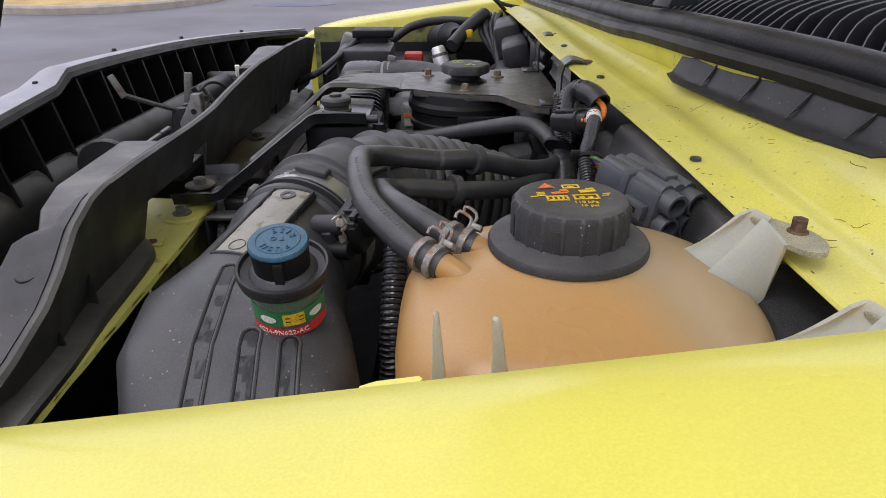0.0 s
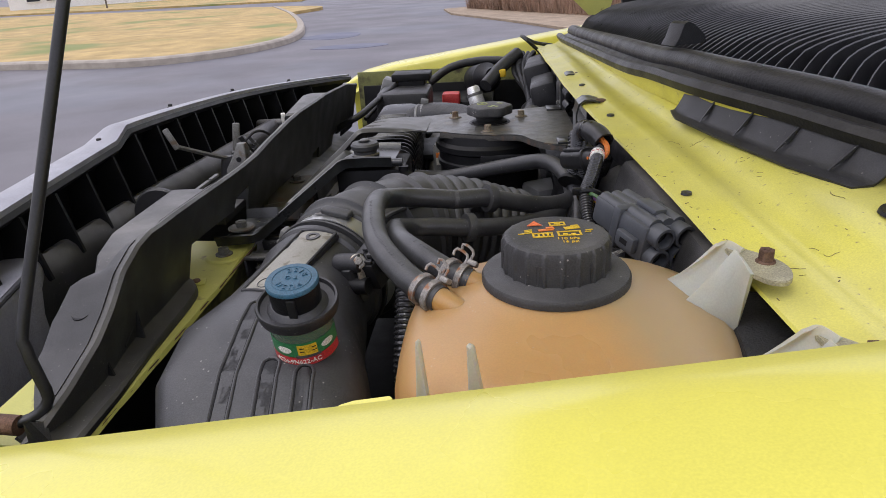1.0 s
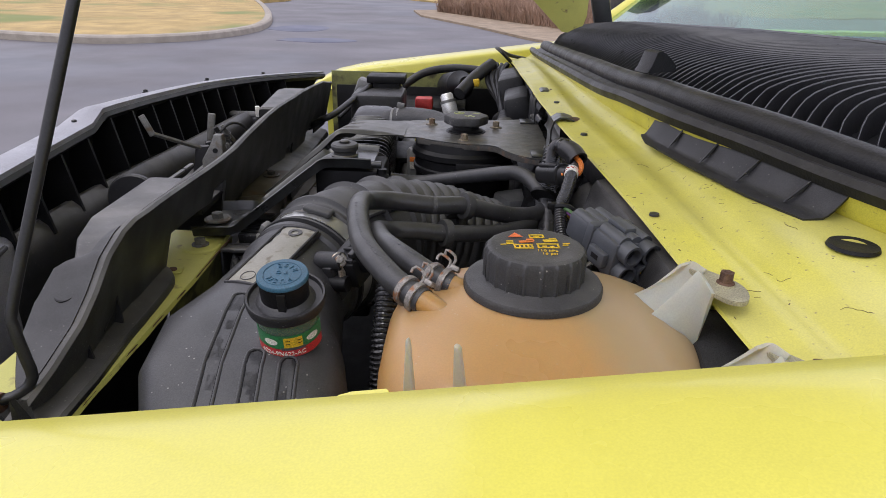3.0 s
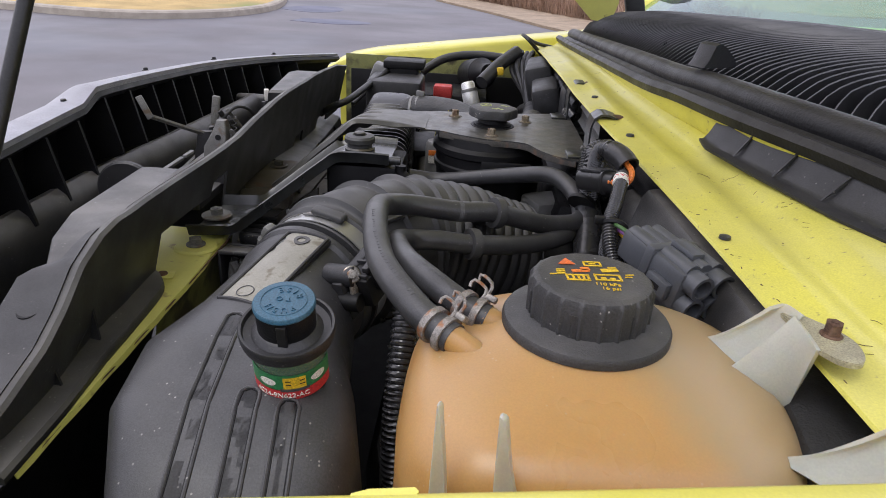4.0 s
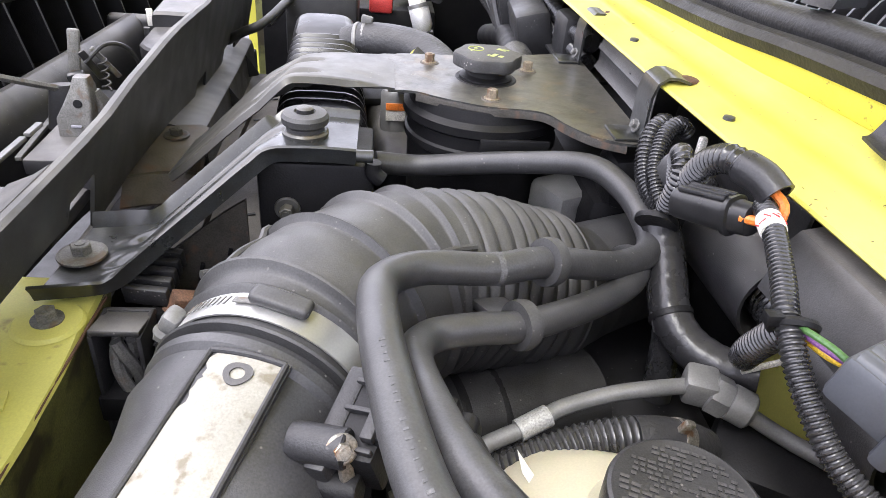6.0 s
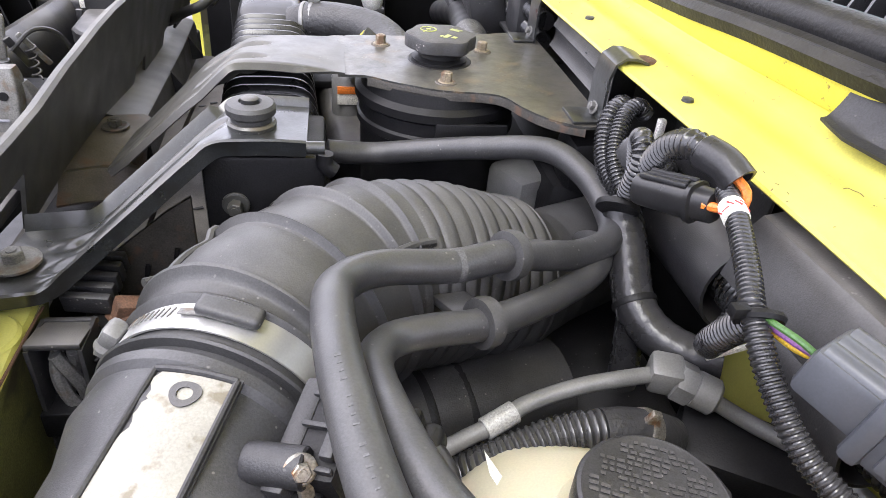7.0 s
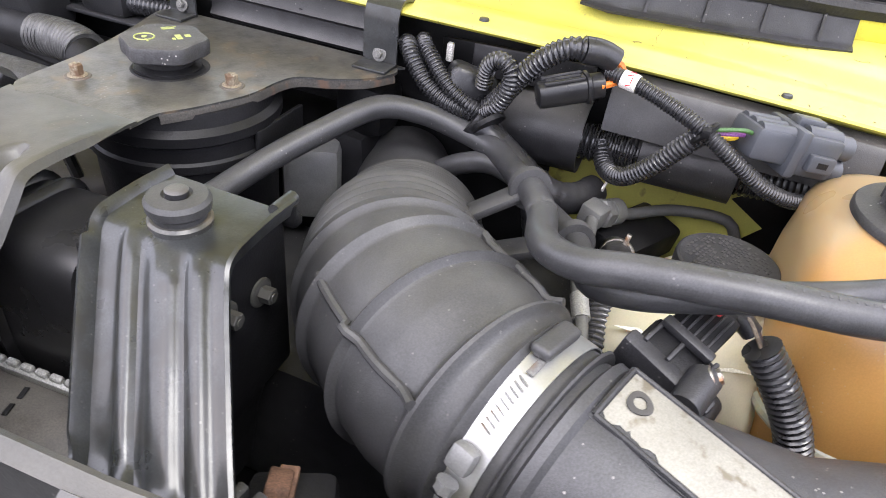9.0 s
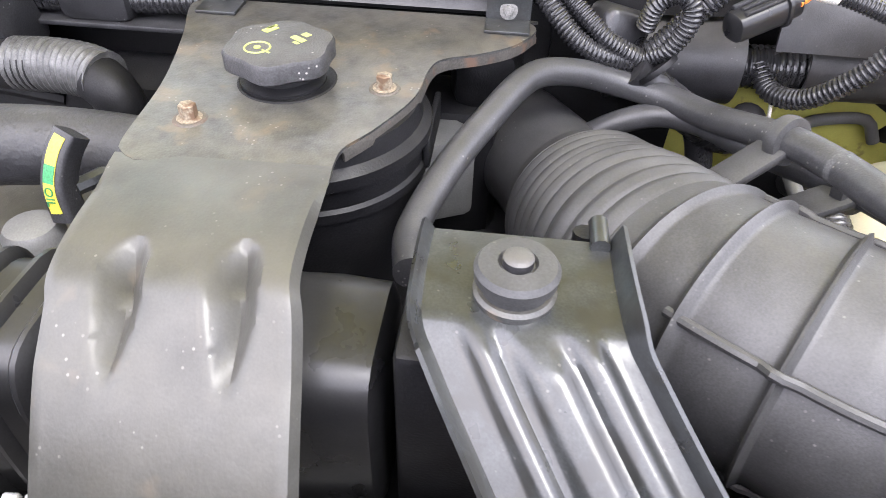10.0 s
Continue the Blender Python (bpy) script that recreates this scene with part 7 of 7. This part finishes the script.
for z in (1.078, 1.098):
    part("conduit", tube([(0.176, 1.02, z), (0.175, 1.12, z - 0.004), (0.178, 1.25, z - 0.006), (0.19, 1.42, z - 0.01)], 0.0098, 14, ribs=(0.005, 0.0018)), CONDUIT, chan2)
part("sleeve", block((0.034, 0.055, 0.050), (0.178, 1.105, 1.086), bevel=0.008), PLASTIC, chan2)
part("sleeve", block((0.034, 0.09, 0.050), (0.182, 1.28, 1.082), bevel=0.008), PLASTIC, chan2)
part("base", block((0.04, 0.42, 0.004), (0.18, 1.22, 1.060), bevel=0.001), PLASTIC, chan2)

c1 = conduit("wire_conduit", [(0.160, 0.622, 1.121), (0.155, 0.600, 1.119), (0.146, 0.568, 1.111), (0.139, 0.545, 1.103), (0.139, 0.518, 1.086), (0.148, 0.490, 1.068), (0.170, 0.462, 1.058), (0.198, 0.442, 1.066), (0.212, 0.434, 1.076)], 0.0060, "corrugated black conduit looping to the grey connector")
part("marker_tape", lathe([(0.0064, -0.006), (0.0066, -0.005), (0.0066, 0.005), (0.0064, 0.006)], (0.1555, 0.604, 1.1195), V((0.2, 0.95, 0.1)), 22), WHITE, c1, "white tape ring with red marks")
for k in range(8):
    a = 0.55 * k - 0.6
    part("red_mark", block((0.0006, 0.0042, 0.0007), V((0.1555, 0.604, 1.1195)) + V((0.0066 * math.cos(a), 0.0015 * (k % 2) - 0.001, 0.0066 * math.sin(a))), pose(0, 0, 0, 0, -math.degrees(a), 0) @ pose(0, 0, 0, 25 if k % 3 else 80, 0, 0), 0), LRED, c1, smooth=False)
c2 = conduit("wire_conduit", [(0.154, 0.638, 1.135), (0.149, 0.650, 1.135), (0.147, 0.666, 1.125), (0.148, 0.682, 1.106), (0.150, 0.694, 1.088), (0.153, 0.704, 1.074)], 0.0086, "corrugated black conduit arching over the connector")
part("smooth_end", tube([(0.1525, 0.641, 1.1352), (0.159, 0.629, 1.1335), (0.1635, 0.619, 1.1285)], 0.0097, 16, 0.004, hollow=0.0078), TAPE, c2, "smooth taped elbow end")
part("orange_wire", tube([(0.161, 0.624, 1.131), (0.1655, 0.614, 1.126), (0.164, 0.611, 1.118), (0.158, 0.615, 1.115), (0.150, 0.623, 1.113)], 0.0026, 8, 0.003), ORANGE, c2, "orange wire loop")
c3 = conduit("wire_conduit", [(0.176, 0.790, 1.098), (0.167, 0.783, 1.104), (0.156, 0.773, 1.096), (0.150, 0.757, 1.081), (0.149, 0.738, 1.071), (0.153, 0.716, 1.066)], 0.0074, "corrugated black conduit loop")
c4 = conduit("wire_conduit", [(0.184, 0.775, 1.100), (0.175, 0.773, 1.107), (0.162, 0.762, 1.102), (0.151, 0.741, 1.086), (0.150, 0.724, 1.075), (0.153, 0.710, 1.068)], 0.0066, "corrugated black conduit loop")
c5 = conduit("wire_conduit", [(0.152, 0.706, 1.070), (0.145, 0.696, 1.080), (0.143, 0.688, 1.096), (0.144, 0.688, 1.110), (0.146, 0.698, 1.116), (0.150, 0.708, 1.108), (0.155, 0.712, 1.090)], 0.0070, "corrugated black conduit loop")
t1 = thing("taped_harness", (0.15, 0.68, 1.0), "tape-wrapped black wiring harness by the firewall", "wiring", "wiring conduits")
part("wrap", tube([(0.150, 0.716, 1.062), (0.152, 0.700, 1.050), (0.150, 0.678, 1.036), (0.148, 0.655, 1.022), (0.156, 0.638, 1.012), (0.172, 0.622, 1.008), (0.190, 0.612, 1.010)], 0.0135, 16, ribs=(0.0095, 0.00035)), TAPE, t1)
part("spiral", tube([V((0.150, 0.700, 1.052)) + (V((0.147, 0.652, 1.020)) - V((0.150, 0.700, 1.052))) * (k / 60) + V((0.0128 * math.cos(k * 0.9), 0.008 * math.sin(k * 0.9), 0.0105 * math.sin(k * 0.9))) for k in range(61)], 0.0006, 5, 0.003), TAPE, t1)
part("branch", tube([(0.149, 0.665, 1.028), (0.150, 0.655, 1.005), (0.150, 0.645, 0.96)], 0.010, 14, 0.005), TAPE, t1)
for at, w in (((0.143, 0.700, 1.066), V((0.3, 0.6, 0.6))), ((0.148, 0.655, 1.022), V((0.1, -0.8, -0.5)))):
    part("zip_tie", lathe([(0.0142, -0.002), (0.0147, 0.0), (0.0142, 0.002)], at, w, 22), PLASTIC_DARK, t1)
part("tie_tail", block((0.004, 0.002, 0.03), (0.185, 0.602, 1.028), pose(0, 0, 0, 10, 60, 0), 0.0005), WHITE, t1, "pale tie tail")
part("junction", block((0.03, 0.04, 0.03), (0.168, 0.728, 1.082), pose(0, 0, 0, 20, 10, 30), 0.008, 3), TAPE, t1)
part("pale_pin", block((0.006, 0.006, 0.016), (0.187, 0.754, 1.098), bevel=0.002), WHITE, t1, "white plastic pin")
c6 = conduit("wire_conduit", [(0.196, 0.616, 1.050), (0.180, 0.608, 1.038), (0.161, 0.592, 1.043), (0.148, 0.573, 1.064), (0.144, 0.557, 1.086), (0.143, 0.546, 1.100)], 0.0078, "short corrugated conduit tied to its neighbour")
zt = thing("zip_tie", (0.141, 0.545, 1.10), "black cable tie round two conduits", "cable tie")
part("loop", lathe([(0.0105, -0.002), (0.0115, 0.0), (0.0105, 0.002)], (0.142, 0.545, 1.101), V((0.2, 0.75, 0.6)), 24), PLASTIC_DARK, zt)
part("head", block((0.008, 0.006, 0.006), (0.131, 0.545, 1.106), bevel=0.001), PLASTIC_DARK, zt)

# grey multi-way connector
GX = V((0.46, -0.87, -0.16)).normalized()
GM = axes(GX, (0.1, 0, 1))
GO = V((0.172, 0.490, 1.096))


def gpt(x, y, z):
    return GO + GM @ V((x * 0.82, y * 0.86, z * 0.86))


gc = thing("grey_connector", GO, "grey multi-way wiring connector with open sockets", "connector")
part("rear_half", block((0.032, 0.035, 0.023), gpt(-0.024, 0, 0), GM, 0.0035), CONN, gc)
part("front_half", block((0.037, 0.040, 0.030), gpt(0.014, 0, -0.001), GM, 0.004), CONN, gc)
part("collar", block((0.009, 0.044, 0.034), gpt(-0.004, 0, -0.001), GM, 0.003), CONN, gc)
for y in (-0.012, 0.0, 0.012):
    part("top_barrel", tube([gpt(-0.040, y, 0.0095), gpt(-0.009, y, 0.0105)], 0.0060, 12, 0.01), CONN, gc)
    part("top_barrel", tube([gpt(0.002, y, 0.0140), gpt(0.034, y, 0.0145)], 0.0066, 12, 0.01), CONN, gc)
    part("side_groove", block((0.024, 0.0012, 0.003), gpt(0.016, 0.0205 if y > 0 else -0.0205, 0.35 * y), GM, 0.0004), CONN, gc)
part("latch", block((0.022, 0.012, 0.007), gpt(0.010, 0.0, 0.021), GM, 0.002), CONN, gc)
for y in (-0.011, 0.011):
    for z in (-0.011, 0.009):
        sk = part("socket", lathe([(0.0085, 0), (0.0088, 0.012), (0.0066, 0.012), (0.0066, 0.003)], gpt(0.033, y, z), GX, 20), CONN, gc)
        part("socket_bottom", lathe([(0.0062, 0.004), (0.0062, 0.005)], gpt(0.033, y, z), GX, 14), PLASTIC_DARK, sk)
part("clip", block((0.020, 0.006, 0.012), gpt(0.018, -0.026, -0.004), GM, 0.0015), CONN, gc)
part("clip_slot", block((0.008, 0.001, 0.004), gpt(0.018, -0.0292, -0.004), GM, 0), PLASTIC_DARK, gc)
for k, mt in enumerate((GREEN_W, PURPLE, LYELLOW)):
    part("wire", tube([gpt(-0.040, -0.010 + 0.008 * k, 0.004 - 0.004 * k), gpt(-0.052, -0.012 + 0.006 * k, 0.006 - 0.006 * k), V((0.141, 0.545, 1.104)) + V((0.002 * k, 0, -0.003 * k))], 0.0016, 8, 0.004), mt, gc)
part("yellow_wire", tube([gpt(0.042, 0.011, -0.011), gpt(0.054, 0.012, -0.016), gpt(0.058, 0.010, -0.030)], 0.0026, 8, 0.003), LYELLOW, gc)
bc = thing("black_connector", (0.146, 0.641, 1.105), "black wiring connector beside the arched conduit", "connector")
BM = axes(V((0.5, -0.86, 0.22)), (0, 0, 1))
BC0 = V((0.145, 0.645, 1.106))
BA, BB, BN = BM @ V((1, 0, 0)), BM @ V((0, 1, 0)), BM @ V((0, 0, 1))
part("shell", superloft([(BC0 + BA * f, BB, BN, w, w, 2.8) for f, w in ((-0.0225, 0.0070), (-0.0215, 0.0088), (-0.019, 0.0094), (0.016, 0.0098), (0.017, 0.0090), (0.026, 0.0086), (0.027, 0.0060))], 32), TANK_BLACK, bc)
part("collar", superloft([(BC0 + BA * f, BB, BN, w, w, 3.2) for f, w in ((0.0125, 0.0098), (0.0130, 0.0110), (0.0155, 0.0112), (0.0165, 0.0098))], 32), TANK_BLACK, bc)
for dy, ln in ((-0.0055, 0.030), (0.0, 0.026), (0.0055, 0.030)):
    part("rail", block((ln, 0.0034, 0.0030), BC0 + BA * -0.003 + BB * dy + BN * 0.0098, BM, 0.0010), PLASTIC, bc)

# metal pipe with hexagon fitting, convoluted drain hose
pipe = thing("metal_pipe", (0.10, 0.58, 0.97), "grey metal pipe with a hexagon fitting", "pipe")
FT = V((0.150, 0.604, 1.010))
part("pipe", tube([FT + V((-0.004, 0, 0.0)), FT + V((-0.03, -0.003, 0.0)), (0.095, 0.600, 1.006), (0.066, 0.595, 1.000), (0.048, 0.587, 0.995), (0.015, 0.577, 0.985), (-0.03, 0.56, 0.965)], 0.0050, 12, 0.006), ALU_CAST, pipe)
part("sleeve", tube([(0.058, 0.5915, 0.9978), (0.040, 0.5845, 0.9926)], 0.0066, 12, 0.004), SEAM, pipe, "pale paper tag round the pipe")
part("elbow", block((0.020, 0.020, 0.020), FT, pose(0, 0, 0, 10, 0, -20), 0.004), ALU_CAST, pipe)
part("hex", lathe([(0.0100, 0.006), (0.0125, 0.007), (0.0125, 0.016), (0.0108, 0.018), (0.0108, 0.026)], FT, V((0.85, -0.5, -0.2)), 6), ALU_CAST, pipe)
part("nut", lathe([(0.0112, 0.018), (0.0112, 0.030), (0.009, 0.032)], FT, V((0.85, -0.5, -0.2)), 18), ALU_CAST, pipe)
part("pipe_on", tube([FT + V((0.02, -0.012, -0.006)), (0.195, 0.578, 0.994), (0.226, 0.545, 0.992), (0.238, 0.50, 0.990), (0.238, 0.485, 0.97)], 0.0050, 12, 0.008), ALU_CAST, pipe)
part("valve_block", block((0.080, 0.046, 0.030), (0.196, 0.572, 0.970), pose(0, 0, 0, 10, 0, -30), 0.006), PLASTIC_DARK, pipe)
dh = thing("drain_hose", (0.12, 0.59, 0.95), "black convoluted hose with a pinch clamp", "hose")
part("hose", tube([(0.112, 0.577, 0.995), (0.094, 0.577, 0.994), (0.075, 0.576, 0.990), (0.045, 0.572, 0.980), (0.018, 0.572, 0.966), (-0.012, 0.57, 0.944)], 0.0128, 16, ribs=(0.0042, 0.0014)), CONDUIT, dh)
part("cuff", tube([(0.150, 0.580, 0.982), (0.136, 0.578, 0.990), (0.119, 0.577, 0.995), (0.105, 0.577, 0.995)], 0.0126, 16, 0.005), BRAID, dh)
part("pinch_clamp", lathe([(0.0130, -0.004), (0.0136, 0), (0.0130, 0.004)], (0.130, 0.577, 0.9925), V((0.9, 0.05, -0.45)), 24), ZINC, dh)
part("clamp_ear", block((0.006, 0.004, 0.010), (0.130, 0.573, 1.008), pose(0, 0, 0, 10, 20, 0), 0.001), ZINC, dh)
eng = thing("engine_block", (0.05, 0.8, 0.7), "dark engine front below the hoses", "engine")
part("lower_case", block((0.26, 0.5, 0.16), (0.09, 0.72, 0.84), bevel=0.03), PLASTIC, eng)
# Added black block; it hides the yellow firewall behind the reservoir.
part("rear_case", block((0.07, 0.56, 0.2), (0.165, 1.08, 0.93), bevel=0.02), PLASTIC_DARK, eng)
part("drum", tube([(0.000, 0.648, 0.925), (0.05, 0.660, 0.928), (0.115, 0.676, 0.930)], 0.036, 28, 0.02), PLASTIC, eng, "dull black drum")
for f in (0.15, 0.38):
    part("drum_band", lathe([(0.0365, -0.003), (0.0372, 0), (0.0365, 0.003)], V((0.000, 0.648, 0.925)).lerp(V((0.115, 0.676, 0.930)), f), V((0.97, 0.236, 0.04)), 30), PLASTIC_DARK, eng)
part("throttle_body", block((0.06, 0.05, 0.07), (0.130, 0.850, 0.985), pose(0, 0, 0, 0, 0, 25), 0.008), ALU_CAST, eng, "pale cast throttle body")
part("bracket_boss", block((0.05, 0.05, 0.05), (0.165, 0.815, 1.045), bevel=0.015), PLASTIC_DARK, eng)

# ---- far side of the bay ----
oil = thing("oil_dipstick", (0.0, 1.045, 1.0), "black dipstick handle with a yellow oil label", "dipstick")
OIL_LINE = [(-0.001, 1.030, 1.074), (-0.008, 1.035, 1.064), (-0.016, 1.038, 1.048), (-0.020, 1.036, 1.030)]
OIL_FACE = V((-0.80, 0.15, 0.42)).normalized()
oo, ow = curve(OIL_LINE, 0.003)


def oil_loft(half_w, half_t, lift, f0, f1):
    rows = []
    n = len(oo) - 1
    for k in range(int(f0 * n), int(f1 * n) + 1):
        up = (OIL_FACE - ow[k] * OIL_FACE.dot(ow[k])).normalized()
        rows.append((oo[k] + up * lift, ow[k].cross(up), up, half_w, half_t, 5))
    return superloft(rows, 24)


part("handle", oil_loft(0.0075, 0.0075, 0.0, 0.0, 1.0), PLASTIC, oil)
part("label", oil_loft(0.0036, 0.0004, 0.0077, 0.10, 0.90), OILY, oil, "yellow label")
part("green_field", oil_loft(0.0034, 0.0004, 0.0080, 0.42, 0.58), LGREEN, oil)
k = int(0.70 * len(oo))
up = (OIL_FACE - ow[k] * OIL_FACE.dot(ow[k])).normalized()
letters("text", "OIL", 0.0075, Matrix.Translation(oo[k] + up * 0.0085) @ axes(ow[k], up), LGREEN, oil, 0.0002)
part("stalk", tube([(-0.012, 1.033, 1.045), (0.012, 1.020, 1.035), (0.03, 1.015, 0.95)], 0.005, 8, 0.008), STEEL_BLACK, oil)
rh = thing("radiator_hose", (0.0, 1.12, 0.97), "thick braided black radiator hose", "hose", "radiator hoses")
part("rubber", tube([(-0.082, 1.165, 1.040), (-0.060, 1.158, 1.048), (-0.022, 1.140, 1.051), (0.010, 1.110, 1.050), (0.030, 1.055, 1.042), (0.038, 0.99, 1.030), (0.036, 0.94, 1.01)], 0.024, 24, 0.008), BRAID, rh)
for d in (-0.005, 0.005):
    part("clamp", lathe([(0.0247, -0.0022), (0.0254, 0.0), (0.0247, 0.0022)], V((-0.064, 1.160, 1.0468)) + V((d, -0.2 * d, 0.2 * d)), V((0.95, -0.25, 0.15)), 30), ALU_CAST, rh)
part("clamp_ear", block((0.014, 0.006, 0.010), (-0.060, 1.157, 1.0755), pose(0, 0, 0, 0, 10, -10), 0.002), ALU_CAST, rh)
rh2 = thing("radiator_hose", (0.12, 1.1, 1.0), "thick black hose with a crinkled cloth sleeve", "hose", "radiator hoses")
part("sleeve", tube([(0.112, 1.078, 1.044), (0.118, 1.095, 1.046), (0.122, 1.12, 1.046), (0.124, 1.15, 1.044)], 0.0195, 20, ribs=(0.005, 0.0012)), CLOTH, rh2, "crinkled grey cloth sleeve")
part("rubber", tube([(0.122, 1.13, 1.045), (0.126, 1.18, 1.042), (0.135, 1.28, 1.035), (0.13, 1.42, 1.0)], 0.0180, 20, 0.01), PLASTIC_DARK, rh2)
part("drop", tube([(0.112, 1.084, 1.044), (0.106, 1.070, 1.034), (0.104, 1.066, 1.00)], 0.0175, 18, 0.006), PLASTIC_DARK, rh2)
ec = thing("engine_cover", (0.05, 1.15, 0.9), "dusty grey cast engine cover", "engine cover")
part("cover", block((0.22, 0.34, 0.06), (0.05, 1.15, 0.955), pose(0, 0, 0, 3, 0, 5), 0.02, 3), PLASTIC_GREY, ec)
part("lug", block((0.02, 0.03, 0.02), (0.070, 1.005, 1.035), pose(0, 0, 0, 0, 0, 40), 0.004), ALU_CAST, ec)
hexbolt("bolt", (0.060, 1.015, 1.040), 0.005, ec, (-0.7, 0.3, 0.3), RUST)
part("vent_slats", block((0.10, 0.10, 0.01), (-0.04, 1.17, 0.99), pose(0, 0, 0, 4, 0, 5), 0.002), PLASTIC_DARK, ec)
arb = thing("airbox", (-0.135, 1.42, 0.9), "black box with a stepped lid on the far side", "box")
part("case", block((0.11, 0.12, 0.10), (-0.135, 1.46, 1.00), bevel=0.008), PLASTIC, arb)
part("lid", block((0.085, 0.06, 0.016), (-0.125, 1.52, 1.068), bevel=0.003), PLASTIC_DARK, arb)
part("neck", block((0.06, 0.05, 0.03), (-0.125, 1.52, 1.05), bevel=0.003), PLASTIC_DARK, arb)
bat = thing("battery", (-0.03, 1.62, 0.8), "black battery with a red terminal cover", "battery")
part("case", block((0.19, 0.16, 0.18), (-0.04, 1.66, 0.905), bevel=0.006), PLASTIC_DARK, bat)
part("terminal_cover", block((0.042, 0.035, 0.028), (-0.044, 1.585, 1.003), bevel=0.005), RED, bat, "red terminal cover")
pale = thing("pale_box", (-0.18, 1.50, 0.9), "grey metal bracket behind the box", "bracket")
part("plate", block((0.05, 0.04, 0.05), (-0.175, 1.54, 1.035), pose(0, 0, 0, 0, 20, 0), 0.006), ALU_CAST, pale)
sil = thing("silver_elbow", (0.03, 1.48, 1.0), "bright metal pipe elbow", "pipe")
part("body", lathe([(0.010, -0.040), (0.013, -0.034), (0.0165, -0.028), (0.0165, 0.004), (0.014, 0.008), (0.014, 0.018), (0.011, 0.022)], (0.017, 1.45, 1.028), (-0.30, 0.25, 1.0), 24), SILVER, sil)
part("band", lathe([(0.0172, -0.003), (0.0172, 0.003)], (0.016, 1.451, 1.032), (-0.30, 0.25, 1.0), 24), ALU_CAST, sil)
part("foot", block((0.030, 0.02, 0.016), (0.028, 1.44, 0.990), bevel=0.004), PLASTIC, sil)
yt = thing("yellow_pull", (0.075, 1.50, 1.05), "small yellow plastic pull tab", "tab")
part("tab", block((0.022, 0.02, 0.016), (0.072, 1.45, 1.075), bevel=0.004), LYELLOW, yt)
pump = thing("black_pump", (0.05, 1.62, 1.0), "black round pump body with hoses", "pump")
part("drum", lathe([(0.030, -0.05), (0.034, -0.04), (0.034, 0.03), (0.022, 0.045), (0.018, 0.07)], (0.030, 1.62, 1.040), (0.35, -0.9, 0.2), 28), PLASTIC_DARK, pump)
part("arm", tube([(0.04, 1.42, 1.055), (0.075, 1.47, 1.085), (0.11, 1.52, 1.105)], 0.014, 10, 0.01), PLASTIC, pump)
part("hose", tube([(-0.10, 1.66, 1.03), (-0.05, 1.68, 1.060), (0.02, 1.69, 1.072), (0.10, 1.68, 1.070)], 0.010, 12, 0.01), PLASTIC, pump)
fbx = thing("fuse_box", (0.15, 1.40, 1.0), "dark plastic fuse box with cables", "fuse box")
part("case", block((0.05, 0.16, 0.075), (0.152, 1.36, 1.075), pose(0, 0, 0, 0, -14, -6), 0.008), PLASTIC, fbx)
part("case", block((0.045, 0.12, 0.06), (0.150, 1.21, 1.068), pose(0, 0, 0, 0, -14, -4), 0.008), PLASTIC, fbx)
for k in range(4):
    part("cable", tube([(0.110 + 0.012 * k, 1.56, 1.10), (0.10 + 0.01 * k, 1.46, 1.075 + 0.006 * k), (0.125, 1.36 - 0.02 * k, 1.045), (0.135, 1.22 - 0.03 * k, 1.03 - 0.006 * k)], 0.005 + 0.0015 * (k % 2), 8, 0.01), PLASTIC_DARK, fbx)
part("loop", tube([(0.16, 1.50, 1.105), (0.13, 1.48, 1.135), (0.12, 1.53, 1.14), (0.15, 1.58, 1.12), (0.19, 1.60, 1.11)], 0.004, 8, 0.008), PLASTIC, fbx)
for line_, r in (([(-0.262, 1.32, 0.995), (-0.235, 1.30, 1.014), (-0.205, 1.31, 1.028), (-0.170, 1.45, 1.048), (-0.140, 1.60, 1.058)], 0.0064), ([(-0.215, 1.40, 1.000), (-0.18, 1.48, 1.030), (-0.14, 1.58, 1.045), (-0.10, 1.66, 1.055)], 0.0045)):
    cb = thing("far_cable", line_[0], "black cable along the far apron", "cable", "far cables")
    part("cable", tube(line_, r, 14, 0.008), PLASTIC, cb)
wb = thing("warning_label", (-0.055, 0.96, 1.02), "white and orange warning sticker on a canister", "label")
part("canister", lathe([(0.017, -0.03), (0.017, 0.085), (0.014, 0.090), (0.006, 0.092)], (-0.024, 1.060, 0.935), (0.0, 0, 1), 28), ALU_CAST, wb)
part("sticker", block((0.022, 0.020, 0.0012), (-0.024, 1.0425, 1.004), pose(0, 0, 0, 90, 0, 0), 0.0001), WHITE, wb)
part("orange_band", block((0.022, 0.008, 0.0010), (-0.024, 1.0415, 1.0105), pose(0, 0, 0, 90, 0, 0), 0.0001), ORANGE, wb)
# small cowl fixings and marks
for i, (x, y) in enumerate(((0.2075, 0.497), (0.186, 0.728), (0.176, 0.90))):
    rv = thing("cowl_rivet", (x, y, cowl_z(y)), "dark plug rivet in the yellow cowl", "rivet", "cowl rivets")
    part("head", lathe([(0.0042, 0.0), (0.0038, 0.002), (0.002, 0.0025)], (x, y, cowl_z(y) + 0.0005), seg=16), STEEL_BLACK, rv)
dh2 = thing("drain_hole", (0.31, 0.34, 1.11), "dark oval drain hole in the cowl", "hole")
part("rim", lathe([(0.017, 0.0), (0.016, 0.0025), (0.012, 0.001)], (0.318, 0.409, cowl_z(0.409) + 0.0195), seg=28), PLASTIC_DARK, dh2)
